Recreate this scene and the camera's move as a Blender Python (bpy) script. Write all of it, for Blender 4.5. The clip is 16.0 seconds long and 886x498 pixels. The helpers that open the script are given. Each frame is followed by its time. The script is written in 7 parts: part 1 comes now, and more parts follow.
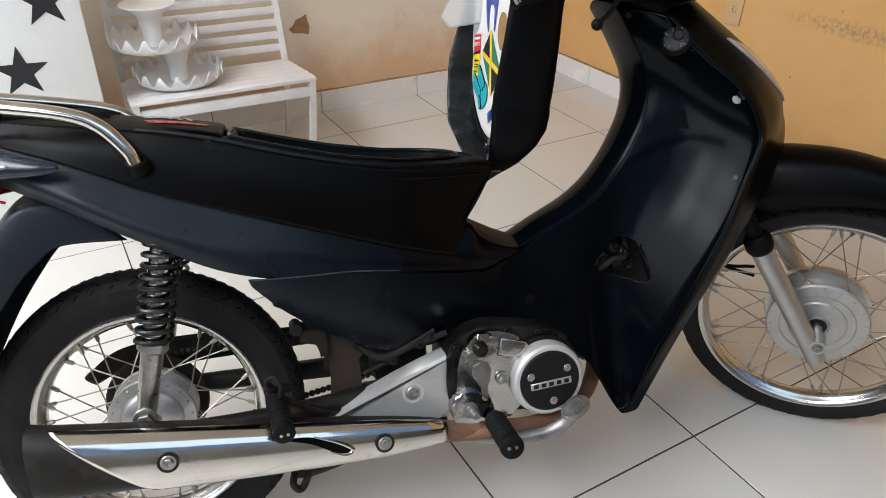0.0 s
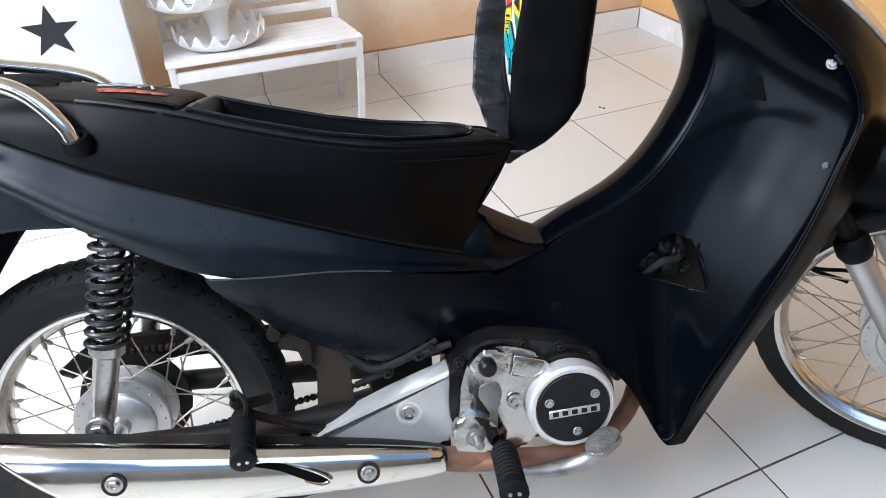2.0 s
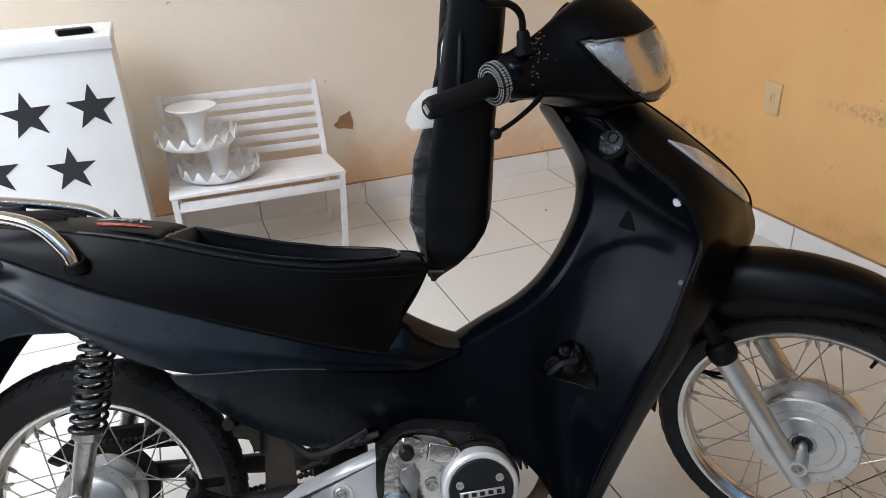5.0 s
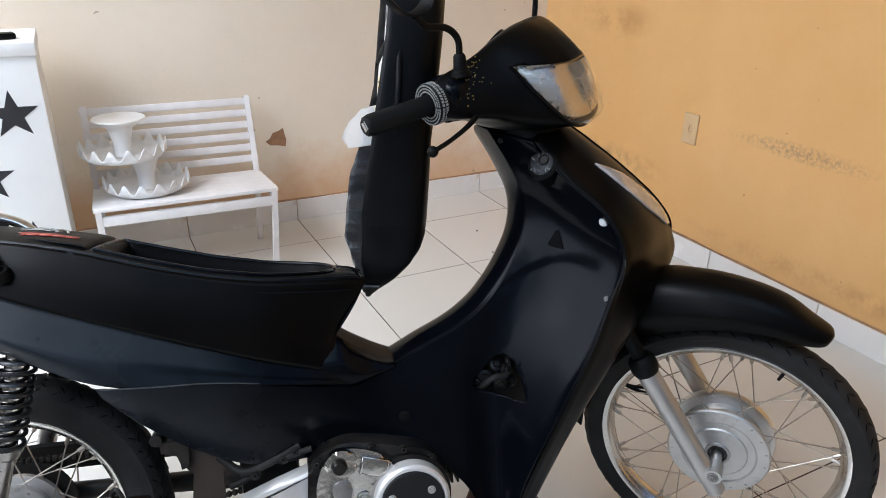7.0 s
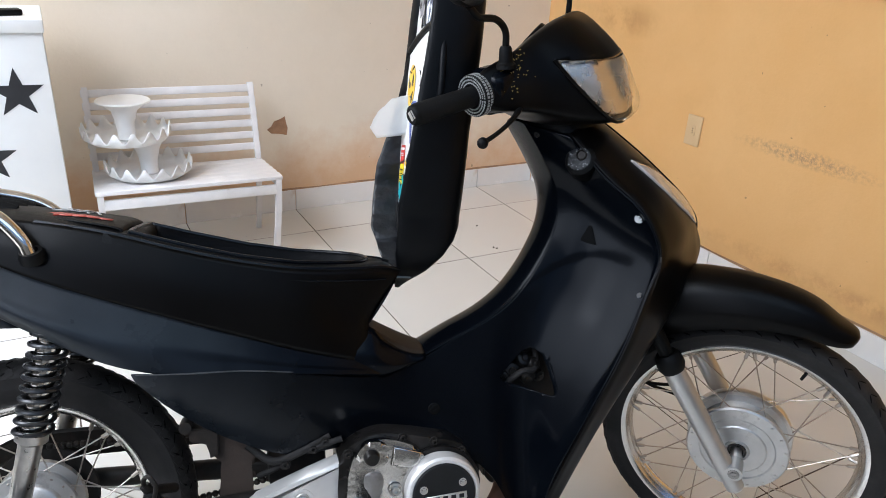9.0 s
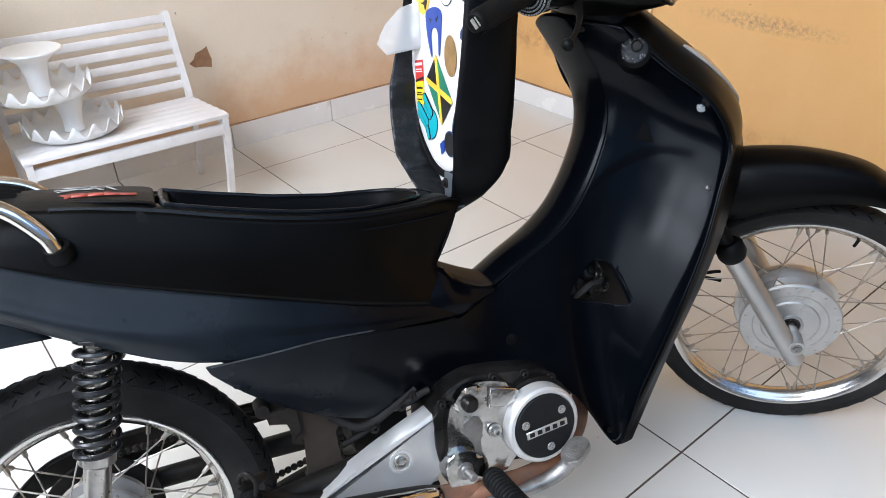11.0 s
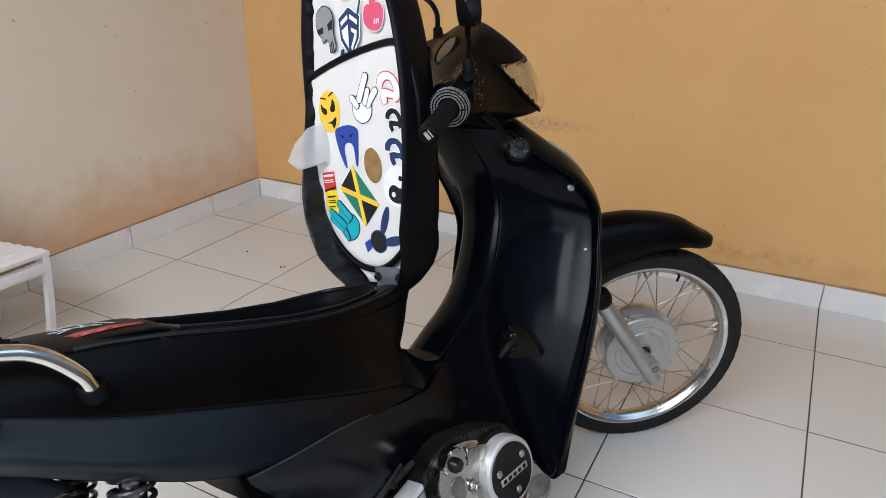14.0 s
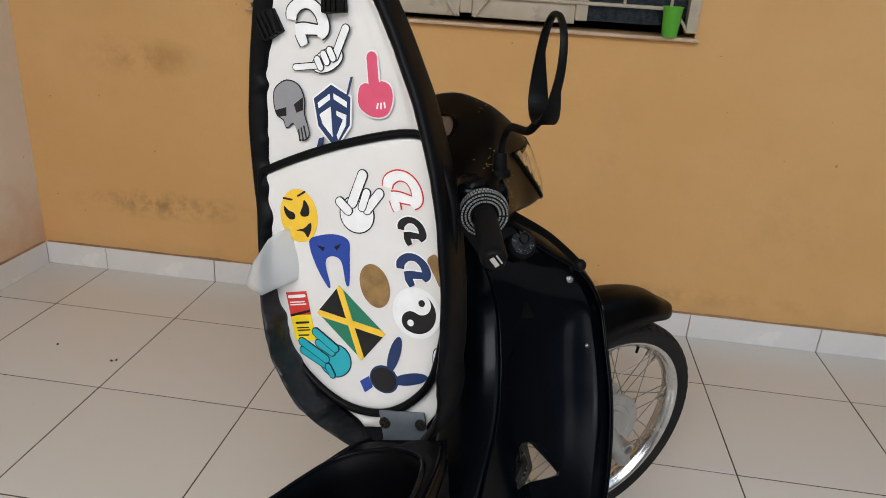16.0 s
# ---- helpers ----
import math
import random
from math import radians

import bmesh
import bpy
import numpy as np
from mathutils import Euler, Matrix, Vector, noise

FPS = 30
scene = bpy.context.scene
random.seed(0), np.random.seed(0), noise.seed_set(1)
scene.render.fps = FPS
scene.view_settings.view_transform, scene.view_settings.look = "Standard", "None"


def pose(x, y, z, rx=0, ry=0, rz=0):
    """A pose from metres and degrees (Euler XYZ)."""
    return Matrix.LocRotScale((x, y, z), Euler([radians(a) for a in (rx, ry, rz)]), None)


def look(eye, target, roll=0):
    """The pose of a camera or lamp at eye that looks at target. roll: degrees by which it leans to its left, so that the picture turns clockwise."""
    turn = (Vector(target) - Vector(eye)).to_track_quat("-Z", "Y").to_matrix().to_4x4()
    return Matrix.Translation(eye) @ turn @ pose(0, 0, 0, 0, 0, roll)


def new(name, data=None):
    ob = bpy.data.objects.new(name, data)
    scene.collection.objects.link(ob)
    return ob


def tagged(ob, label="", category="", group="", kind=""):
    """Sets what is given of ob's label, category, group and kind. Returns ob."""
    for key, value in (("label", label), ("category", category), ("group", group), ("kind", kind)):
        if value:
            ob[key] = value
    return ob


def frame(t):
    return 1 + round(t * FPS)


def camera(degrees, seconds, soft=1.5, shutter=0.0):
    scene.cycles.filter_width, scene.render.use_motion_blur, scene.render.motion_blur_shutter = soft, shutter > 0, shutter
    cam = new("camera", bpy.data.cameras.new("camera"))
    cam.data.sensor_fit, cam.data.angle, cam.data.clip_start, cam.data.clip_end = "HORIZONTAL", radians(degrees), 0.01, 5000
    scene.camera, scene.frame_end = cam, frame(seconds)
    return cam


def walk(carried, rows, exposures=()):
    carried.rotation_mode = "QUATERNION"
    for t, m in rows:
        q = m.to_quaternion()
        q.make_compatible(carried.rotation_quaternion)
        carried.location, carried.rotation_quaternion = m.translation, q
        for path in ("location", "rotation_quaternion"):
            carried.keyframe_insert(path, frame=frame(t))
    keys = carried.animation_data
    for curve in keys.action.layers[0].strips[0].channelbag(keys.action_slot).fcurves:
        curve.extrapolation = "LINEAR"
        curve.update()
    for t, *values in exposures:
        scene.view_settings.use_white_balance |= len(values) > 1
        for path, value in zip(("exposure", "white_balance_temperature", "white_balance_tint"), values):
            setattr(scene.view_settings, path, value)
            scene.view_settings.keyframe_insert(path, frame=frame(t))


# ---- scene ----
cam = camera(64.2, 16.0, soft=0.9)
PATH = [
    (0, (-0.554, -0.646, 1.136), (0.31, 0.81, 0.072), 1.2),
    (0.5, (-0.573, -0.629, 1.124), (0.263, 0.811, 0.017), -0.7),
    (1, (-0.487, -0.551, 1.095), (0.415, 0.887, 0.038), -0.5),
    (1.5, (-0.348, -0.485, 1.078), (0.327, 0.975, -0.109), -1.3),
    (2, (-0.351, -0.531, 1.072), (0.26, 0.983, -0.083), -1.9),
    (2.5, (-0.427, -0.66, 1.093), (0.178, 0.85, -0.071), -0.7),
    (3, (-0.391, -0.745, 1.165), (0.36, 0.866, 0.248), 1.8),
    (5.3, (-0.284, -0.77, 1.168), (0.366, 0.924, 0.326), -2.6),
    (5.5, (-0.28, -0.779, 1.173), (0.481, 0.884, 0.362), -1.8),
    (6, (-0.282, -0.791, 1.175), (0.528, 0.851, 0.369), -1.5),
    (6.5, (-0.292, -0.787, 1.17), (0.534, 0.84, 0.351), -0.1),
    (7, (-0.312, -0.783, 1.168), (0.532, 0.839, 0.359), 1.1),
    (7.5, (-0.327, -0.783, 1.171), (0.553, 0.829, 0.379), 1.3),
    (8, (-0.326, -0.779, 1.169), (0.54, 0.835, 0.366), 1.7),
    (8.5, (-0.353, -0.777, 1.171), (0.536, 0.831, 0.381), 3.0),
    (8.7, (-0.377, -0.768, 1.164), (0.522, 0.829, 0.362), 3.4),
    (10.8, (-0.509, -0.459, 1.143), (0.526, 0.967, 0.197), -0.6),
    (11, (-0.562, -0.496, 1.13), (0.511, 0.835, 0.091), -1.0),
    (11.5, (-0.684, -0.547, 1.123), (0.55, 0.637, 0.086), 3.7),
    (12, (-0.768, -0.639, 1.129), (0.5, 0.532, 0.117), 1.4),
    (12.5, (-0.861, -0.706, 1.14), (0.421, 0.439, 0.119), 1.8),
    (13, (-0.957, -0.632, 1.158), (0.42, 0.461, 0.204), 1.7),
    (13.5, (-1.009, -0.522, 1.168), (0.447, 0.458, 0.209), 1.0),
    (14, (-0.889, -0.326, 1.171), (0.739, 0.535, 0.391), 0.5),
    (14.5, (-0.752, -0.084, 1.195), (0.935, 0.668, 0.429), 0.5),
    (15, (-0.723, 0.118, 1.222), (1.083, 0.562, 0.486), 1.1),
    (15.5, (-0.714, 0.209, 1.256), (1.162, 0.441, 0.602), 2.0),
    (16, (-0.738, 0.176, 1.232), (1.108, 0.4, 0.495), 3.6),
]
EXPOSURES = [(0.0, 0.0, 6310, 10), (1.2, 0.37, 5860, 10), (2.0, 0.64, 5790, 10), (2.5, 0.66, 5710, 10), (3.2, 0.34, 5860, 10), (5.5, 0.09, 5960, 10), (7.0, 0.28, 5860, 10), (8.6, 0.31, 5860, 10), (11.0, 0.49, 5810, 10), (11.5, 0.3, 5860, 10), (12.5, 0.11, 5910, 10), (14.5, -0.21, 6060, 10), (15.5, -0.39, 6460, 10), (16.0, -0.43, 6410, 10)]
walk(cam, [(t, look(eye, target, roll)) for t, eye, target, roll in PATH], EXPOSURES)

# ---------------------------------------------------------------- light
world = bpy.data.worlds.new("sky_world")
scene.world = world
world.use_nodes = True
wn = world.node_tree
sky = wn.nodes.new("ShaderNodeTexSky")
sky.sky_type = "NISHITA"
sky.sun_disc = False
sky.sun_elevation = radians(52)
sky.sun_rotation = radians(57)
sky.air_density, sky.dust_density = 1.0, 1.5
wn.links.new(sky.outputs[0], wn.nodes["Background"].inputs[0])
wn.nodes["Background"].inputs[1].default_value = 0.15

sun_data = bpy.data.lights.new("sun", "SUN")
sun_data.energy, sun_data.angle, sun_data.color = 3.0, radians(0.6), (1.0, 0.95, 0.88)
sun = new("sun", sun_data)
sun.matrix_world = look((0, 0, 20), (-14, -9, 0))


def opening_light(name, eye, target, w, h, power, color):
    d = bpy.data.lights.new(name, "AREA")
    d.shape, d.size, d.size_y, d.energy, d.color = "RECTANGLE", w, h, power, color
    ob = new(name, d)
    ob.matrix_world = look(eye, target)
    return ob


opening_light("sky_over_west_strip", (-2.30, 0.40, 2.86), (-2.30, 0.40, 0.0), 1.35, 3.3, 180, (0.97, 0.98, 1.0))
opening_light("sky_over_front_strip", (-0.60, -2.00, 2.86), (-0.60, -2.00, 0.0), 2.0, 1.9, 17, (0.72, 0.90, 1.0))
opening_light("sky_above_side_gate", (-2.95, -0.3, 2.20), (0.0, 0.1, 1.2), 4.6, 1.0, 40, (0.97, 0.98, 1.0))


# ---------------------------------------------------------------- materials
def ramp(nt, src, stops):
    r = nt.nodes.new("ShaderNodeValToRGB")
    els = r.color_ramp.elements
    while len(els) < len(stops):
        els.new(0.5)
    for e, (p, c) in zip(els, stops):
        e.position, e.color = p, (*c, 1) if len(c) == 3 else c
    nt.links.new(src, r.inputs[0])
    return r.outputs[0]


def noise_node(nt, scale, detail=4, rough=0.55, vec=None, distort=0.0):
    n = nt.nodes.new("ShaderNodeTexNoise")
    n.inputs["Scale"].default_value, n.inputs["Detail"].default_value = scale, detail
    n.inputs["Roughness"].default_value, n.inputs["Distortion"].default_value = rough, distort
    nt.links.new(vec or coords(nt), n.inputs["Vector"])
    return n.outputs["Fac"]


def coords(nt):
    for n in nt.nodes:
        if n.type == "TEX_COORD":
            return n.outputs["Object"]
    return nt.nodes.new("ShaderNodeTexCoord").outputs["Object"]


def mixc(nt, fac, a, b, mode="MIX"):
    m = nt.nodes.new("ShaderNodeMix")
    m.data_type, m.blend_type = "RGBA", mode
    for sock, v in ((m.inputs[0], fac), (m.inputs[6], a), (m.inputs[7], b)):
        if isinstance(v, (int, float)):
            sock.default_value = v
        elif isinstance(v, tuple):
            sock.default_value = (*v, 1)
        else:
            nt.links.new(v, sock)
    return m.outputs[2]


def maths(nt, op, a, b=0.0, clamp=False):
    m = nt.nodes.new("ShaderNodeMath")
    m.operation, m.use_clamp = op, clamp
    for sock, v in ((m.inputs[0], a), (m.inputs[1], b)):
        if isinstance(v, (int, float)):
            sock.default_value = v
        else:
            nt.links.new(v, sock)
    return m.outputs[0]


def material(name, color, rough=0.5, metal=0.0, var=0.12, scale=14.0, bump=0.0, bump_scale=120.0, dirt=None, dirt_at=(0.55, 0.75),
             dirt_scale=6.0, coat=0.0, rough_var=0.12, spec=0.5):
    """Colour with a coarse and a fine variation, roughness variation, relief and stains."""
    m = bpy.data.materials.new(name)
    m.use_nodes = True
    nt = m.node_tree
    b = nt.nodes["Principled BSDF"]
    coarse = noise_node(nt, scale, 5)
    fine = noise_node(nt, scale * 9, 3)
    dark = tuple(c * (1 - var) for c in color)
    light = tuple(min(1, c * (1 + var)) for c in color)
    col = mixc(nt, ramp(nt, coarse, [(0.3, (0, 0, 0)), (0.7, (1, 1, 1))]), dark, light)
    col = mixc(nt, maths(nt, "MULTIPLY", fine, var), col, dark)
    if dirt:
        mask = ramp(nt, noise_node(nt, dirt_scale, 8, 0.65), [(dirt_at[0], (0, 0, 0)), (dirt_at[1], (1, 1, 1))])
        col = mixc(nt, mask, col, dirt)
    nt.links.new(col, b.inputs["Base Color"])
    r = maths(nt, "ADD", maths(nt, "MULTIPLY", maths(nt, "SUBTRACT", coarse, 0.5), rough_var * 2), rough, True)
    nt.links.new(r, b.inputs["Roughness"])
    b.inputs["Metallic"].default_value = metal
    b.inputs["Specular IOR Level"].default_value = spec
    b.inputs["Coat Weight"].default_value = coat
    if bump:
        bn = nt.nodes.new("ShaderNodeBump")
        bn.inputs["Strength"].default_value, bn.inputs["Distance"].default_value = bump, 0.002
        nt.links.new(noise_node(nt, bump_scale, 3), bn.inputs["Height"])
        nt.links.new(bn.outputs[0], b.inputs["Normal"])
    return m


def glass(name, color, rough=0.02):
    m = bpy.data.materials.new(name)
    m.use_nodes = True
    b = m.node_tree.nodes["Principled BSDF"]
    b.inputs["Base Color"].default_value = (*color, 1)
    b.inputs["Roughness"].default_value = rough
    b.inputs["Transmission Weight"].default_value = 1.0
    b.inputs["IOR"].default_value = 1.45
    return m


def wall_material(name, base, pale, dirt, dirt_height, spots=()):
    """Rolled wall paint: mottled colour, fine relief, blotchy earth stains low down, soft spots of grime and painted
    shade.
    """
    m = bpy.data.materials.new(name)
    m.use_nodes = True
    nt = m.node_tree
    b = nt.nodes["Principled BSDF"]
    big, mid, fine = noise_node(nt, 1.6, 6, 0.6), noise_node(nt, 7.0, 6, 0.65), noise_node(nt, 60, 4)
    col = mixc(nt, ramp(nt, big, [(0.35, (0, 0, 0)), (0.7, (1, 1, 1))]), base, pale)
    col = mixc(nt, maths(nt, "MULTIPLY", ramp(nt, mid, [(0.5, (0, 0, 0)), (0.8, (1, 1, 1))]), 0.25), col, tuple(c * 0.86 for c in base))
    col = mixc(nt, maths(nt, "MULTIPLY", fine, 0.12), col, tuple(c * 0.8 for c in base))
    sep = nt.nodes.new("ShaderNodeSeparateXYZ")
    nt.links.new(coords(nt), sep.inputs[0])
    # splashed earth: blotches that thin out upwards
    reach = maths(nt, "SUBTRACT", maths(nt, "MULTIPLY", maths(nt, "ADD", mid, big), dirt_height), sep.outputs[2])
    mask = maths(nt, "MULTIPLY", reach, 4.0, True)
    col = mixc(nt, maths(nt, "MULTIPLY", mask, 0.75), col, dirt)
    # specks and chips
    speck = ramp(nt, noise_node(nt, 34, 2, 0.4), [(0.765, (0, 0, 0)), (0.785, (1, 1, 1))])
    col = mixc(nt, maths(nt, "MULTIPLY", speck, 0.5), col, (0.16, 0.10, 0.06))
    for (cx, cy, cz), (rx, ry, rz), strength, colour, grainy in spots:
        mp = nt.nodes.new("ShaderNodeMapping")
        mp.vector_type = "TEXTURE"
        mp.inputs["Location"].default_value = (cx, cy, cz)
        mp.inputs["Scale"].default_value = (rx, ry, rz)
        nt.links.new(coords(nt), mp.inputs["Vector"])
        ln = nt.nodes.new("ShaderNodeVectorMath")
        ln.operation = "LENGTH"
        nt.links.new(mp.outputs[0], ln.inputs[0])
        fall = maths(nt, "SUBTRACT", 1.0, ln.outputs["Value"], True)
        g = noise_node(nt, grainy, 5, 0.7)
        g = ramp(nt, g, [(0.42, (0, 0, 0)), (0.62, (1, 1, 1))])
        k = maths(nt, "MULTIPLY", maths(nt, "MULTIPLY", fall, g), strength, True)
        col = mixc(nt, k, col, colour)
    nt.links.new(col, b.inputs["Base Color"])
    b.inputs["Roughness"].default_value = 0.72
    b.inputs["Specular IOR Level"].default_value = 0.3
    bn = nt.nodes.new("ShaderNodeBump")
    bn.inputs["Strength"].default_value, bn.inputs["Distance"].default_value = 0.35, 0.002
    h = maths(nt, "ADD", noise_node(nt, 90, 4), maths(nt, "MULTIPLY", mid, 0.8))
    nt.links.new(h, bn.inputs["Height"])
    nt.links.new(bn.outputs[0], b.inputs["Normal"])
    return m


def tile_material():
    m = bpy.data.materials.new("glazed_beige_ceramic")
    m.use_nodes = True
    nt = m.node_tree
    b = nt.nodes["Principled BSDF"]
    info = nt.nodes.new("ShaderNodeObjectInfo")
    geo = nt.nodes.new("ShaderNodeNewGeometry")
    col = mixc(nt, info.outputs["Random"], (0.61, 0.592, 0.545), (0.65, 0.632, 0.585))
    big = noise_node(nt, 5.0, 6, 0.6, vec=geo.outputs["Position"])
    col = mixc(nt, maths(nt, "MULTIPLY", ramp(nt, big, [(0.45, (0, 0, 0)), (0.75, (1, 1, 1))]), 0.10), col, (0.60, 0.55, 0.49))
    speck = ramp(nt, noise_node(nt, 45, 2, 0.4, vec=geo.outputs["Position"]), [(0.79, (0, 0, 0)), (0.80, (1, 1, 1))])
    col = mixc(nt, maths(nt, "MULTIPLY", speck, 0.7), col, (0.12, 0.09, 0.07))
    nt.links.new(col, b.inputs["Base Color"])
    r = ramp(nt, noise_node(nt, 9, 6, 0.65, vec=geo.outputs["Position"]), [(0.3, (0.14,) * 3), (0.75, (0.22,) * 3)])
    nt.links.new(r, b.inputs["Roughness"])
    return m


def sheen_tinted_paint(name):
    """Black body paint: deep on the leg shield, scuffed towards the tail, where bluish sky sheen is put into the
    colour.
    """
    m = bpy.data.materials.new(name)
    m.use_nodes = True
    nt = m.node_tree
    b = nt.nodes["Principled BSDF"]
    big, mid, fine = noise_node(nt, 5.0, 6, 0.6), noise_node(nt, 16.0, 6, 0.65), noise_node(nt, 130, 3)
    sep = nt.nodes.new("ShaderNodeSeparateXYZ")
    nt.links.new(coords(nt), sep.inputs[0])
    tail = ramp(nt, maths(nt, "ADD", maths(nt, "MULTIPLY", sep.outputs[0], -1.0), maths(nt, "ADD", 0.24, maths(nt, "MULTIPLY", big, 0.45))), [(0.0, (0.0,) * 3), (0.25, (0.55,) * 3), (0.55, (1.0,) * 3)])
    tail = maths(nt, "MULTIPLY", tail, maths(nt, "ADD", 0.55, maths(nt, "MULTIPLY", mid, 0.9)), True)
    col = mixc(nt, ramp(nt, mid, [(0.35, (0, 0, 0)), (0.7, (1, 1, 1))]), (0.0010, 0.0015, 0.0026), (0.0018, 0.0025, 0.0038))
    # bluish sky sheen painted into the base colour, stronger towards the tail
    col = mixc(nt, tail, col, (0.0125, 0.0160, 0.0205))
    streak = ramp(nt, noise_node(nt, 3.0, 8, 0.75, distort=1.5), [(0.62, (0, 0, 0)), (0.78, (1, 1, 1))])
    col = mixc(nt, maths(nt, "MULTIPLY", streak, 0.35), col, (0.014, 0.015, 0.017))
    nt.links.new(col, b.inputs["Base Color"])
    r = maths(nt, "ADD", maths(nt, "ADD", 0.15, maths(nt, "MULTIPLY", tail, 0.16)), maths(nt, "MULTIPLY", mid, 0.10), True)
    nt.links.new(r, b.inputs["Roughness"])
    nt.links.new(maths(nt, "ADD", 0.10, maths(nt, "MULTIPLY", tail, 0.15)), b.inputs["Specular IOR Level"])
    bn = nt.nodes.new("ShaderNodeBump")
    bn.inputs["Strength"].default_value, bn.inputs["Distance"].default_value = 0.04, 0.002
    nt.links.new(fine, bn.inputs["Height"])
    nt.links.new(bn.outputs[0], b.inputs["Normal"])
    return m


M = {}
M["ochre"] = wall_material("ochre_wall_paint", (0.70, 0.392, 0.142), (0.75, 0.445, 0.180), (0.46, 0.26, 0.12), 0.16, [
    ((0, 1.65, 0.87), (0.3, 0.30, 0.085), 0.85, (0.38, 0.19, 0.06), 3),
    ((0, -0.10, 0.62), (0.3, 0.10, 0.30), 0.30, (0.48, 0.29, 0.13), 6),
    ((0, 1.60, 0.30), (0.3, 0.42, 0.07), 0.9, (0.36, 0.21, 0.09), 16),
    ((0, -0.75, 0.45), (0.3, 0.35, 0.25), 0.35, (0.52, 0.30, 0.12), 5),
    ((0, 0.10, 0.16), (0.3, 1.30, 0.05), 0.8, (0.48, 0.25, 0.10), 12),
    ((0, 0.66, 0.545), (0.3, 0.30, 0.035), 0.9, (0.22, 0.16, 0.11), 70)])
M["cream"] = wall_material("cream_wall_paint", (0.78, 0.67, 0.525), (0.82, 0.72, 0.585), (0.64, 0.36, 0.17), 0.36, [
    # first spot: the star panel's cast shadow, put into the wall colour
    ((-0.25, 0, 0.55), (0.30, 0.3, 0.30), 0.35, (0.50, 0.30, 0.17), 4),
    ((1.15, 0, 0.55), (0.34, 0.3, 0.16), 0.6, (0.40, 0.28, 0.19), 14),
    ((0.95, 0, 0.16), (0.75, 0.3, 0.09), 0.7, (0.46, 0.25, 0.12), 10)])
M["ceiling"] = material("off_white_ceiling_paint", (0.56, 0.53, 0.49), 0.8, var=0.06, scale=3)
M["tile"] = tile_material()
M["skirting"] = material("white_skirting_tile", (0.79, 0.765, 0.73), 0.25, var=0.05, scale=5, dirt=(0.52, 0.36, 0.23), dirt_at=(0.62, 0.86), dirt_scale=7)
M["grout"] = material("dark_grout", (0.085, 0.062, 0.048), 0.9, var=0.3, scale=20)
M["concrete"] = material("yard_concrete", (0.42, 0.40, 0.37), 0.85, var=0.15, scale=3, bump=0.3)
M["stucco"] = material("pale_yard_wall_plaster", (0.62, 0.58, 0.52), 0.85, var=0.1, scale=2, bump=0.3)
M["pale_wall"] = material("dark_grey_wall_plaster", (0.095, 0.093, 0.09), 0.85, var=0.1, scale=2, bump=0.3)
M["earth_patch"] = material("bare_brown_plaster", (0.36, 0.20, 0.11), 0.9, var=0.25, scale=30, bump=0.6)

M["black_paint"] = sheen_tinted_paint("satin_black_body_paint")
M["brown_black"] = material("faded_black_front_cowl_paint", (0.0017, 0.0014, 0.0012), 0.33, spec=0.10, var=0.25, scale=9, rough_var=0.12, bump=0.04, bump_scale=260)
M["black_plastic"] = material("textured_black_plastic", (0.0022, 0.0022, 0.0022), 0.5, spec=0.12, var=0.3, scale=30, bump=0.2, bump_scale=500)
M["dusty_plastic"] = material("dusty_black_tunnel_plastic", (0.022, 0.015, 0.010), 0.6, var=0.3, scale=14, bump=0.1, spec=0.2, dirt=(0.042, 0.030, 0.020), dirt_at=(0.45, 0.7))
M["glass_dust"] = material("dusty_brown_dial_glass", (0.17, 0.115, 0.08), 0.3, var=0.25, scale=40, dirt=(0.09, 0.06, 0.045), dirt_at=(0.5, 0.8), dirt_scale=25)
M["rubber"] = material("tyre_rubber", (0.0135, 0.0120, 0.0110), 0.7, spec=0.22, var=0.3, scale=18, bump=0.3, bump_scale=220, dirt=(0.030, 0.027, 0.025), dirt_at=(0.5, 0.8), dirt_scale=9)
M["grip_rubber"] = material("grip_rubber", (0.004, 0.004, 0.004), 0.6, spec=0.15, var=0.3, scale=60, bump=0.3, bump_scale=600)
M["chrome"] = material("scuffed_chrome", (0.64, 0.61, 0.56), 0.12, 1.0, var=0.06, scale=20, rough_var=0.08, dirt=(0.36, 0.27, 0.19), dirt_at=(0.6, 0.8), dirt_scale=22)
M["rim"] = material("dull_chromed_rim", (0.62, 0.60, 0.57), 0.22, 1.0, var=0.10, scale=30, rough_var=0.14, dirt=(0.25, 0.17, 0.10), dirt_at=(0.58, 0.8), dirt_scale=30)
M["alu"] = material("brushed_aluminium_casing", (0.58, 0.56, 0.53), 0.34, 1.0, var=0.12, scale=22, rough_var=0.16, dirt=(0.24, 0.21, 0.18), dirt_at=(0.58, 0.82), dirt_scale=16, bump=0.08)
M["alu_polished"] = material("polished_aluminium_casing", (0.50, 0.485, 0.46), 0.17, 1.0, var=0.10, scale=14, rough_var=0.12, dirt=(0.20, 0.17, 0.14), dirt_at=(0.56, 0.80), dirt_scale=18, bump=1.0, bump_scale=22)
M["alu_satin"] = material("satin_silver_paint", (0.62, 0.60, 0.57), 0.42, 0.45, var=0.07, scale=18, rough_var=0.1, dirt=(0.30, 0.26, 0.22), dirt_at=(0.64, 0.85), dirt_scale=14)
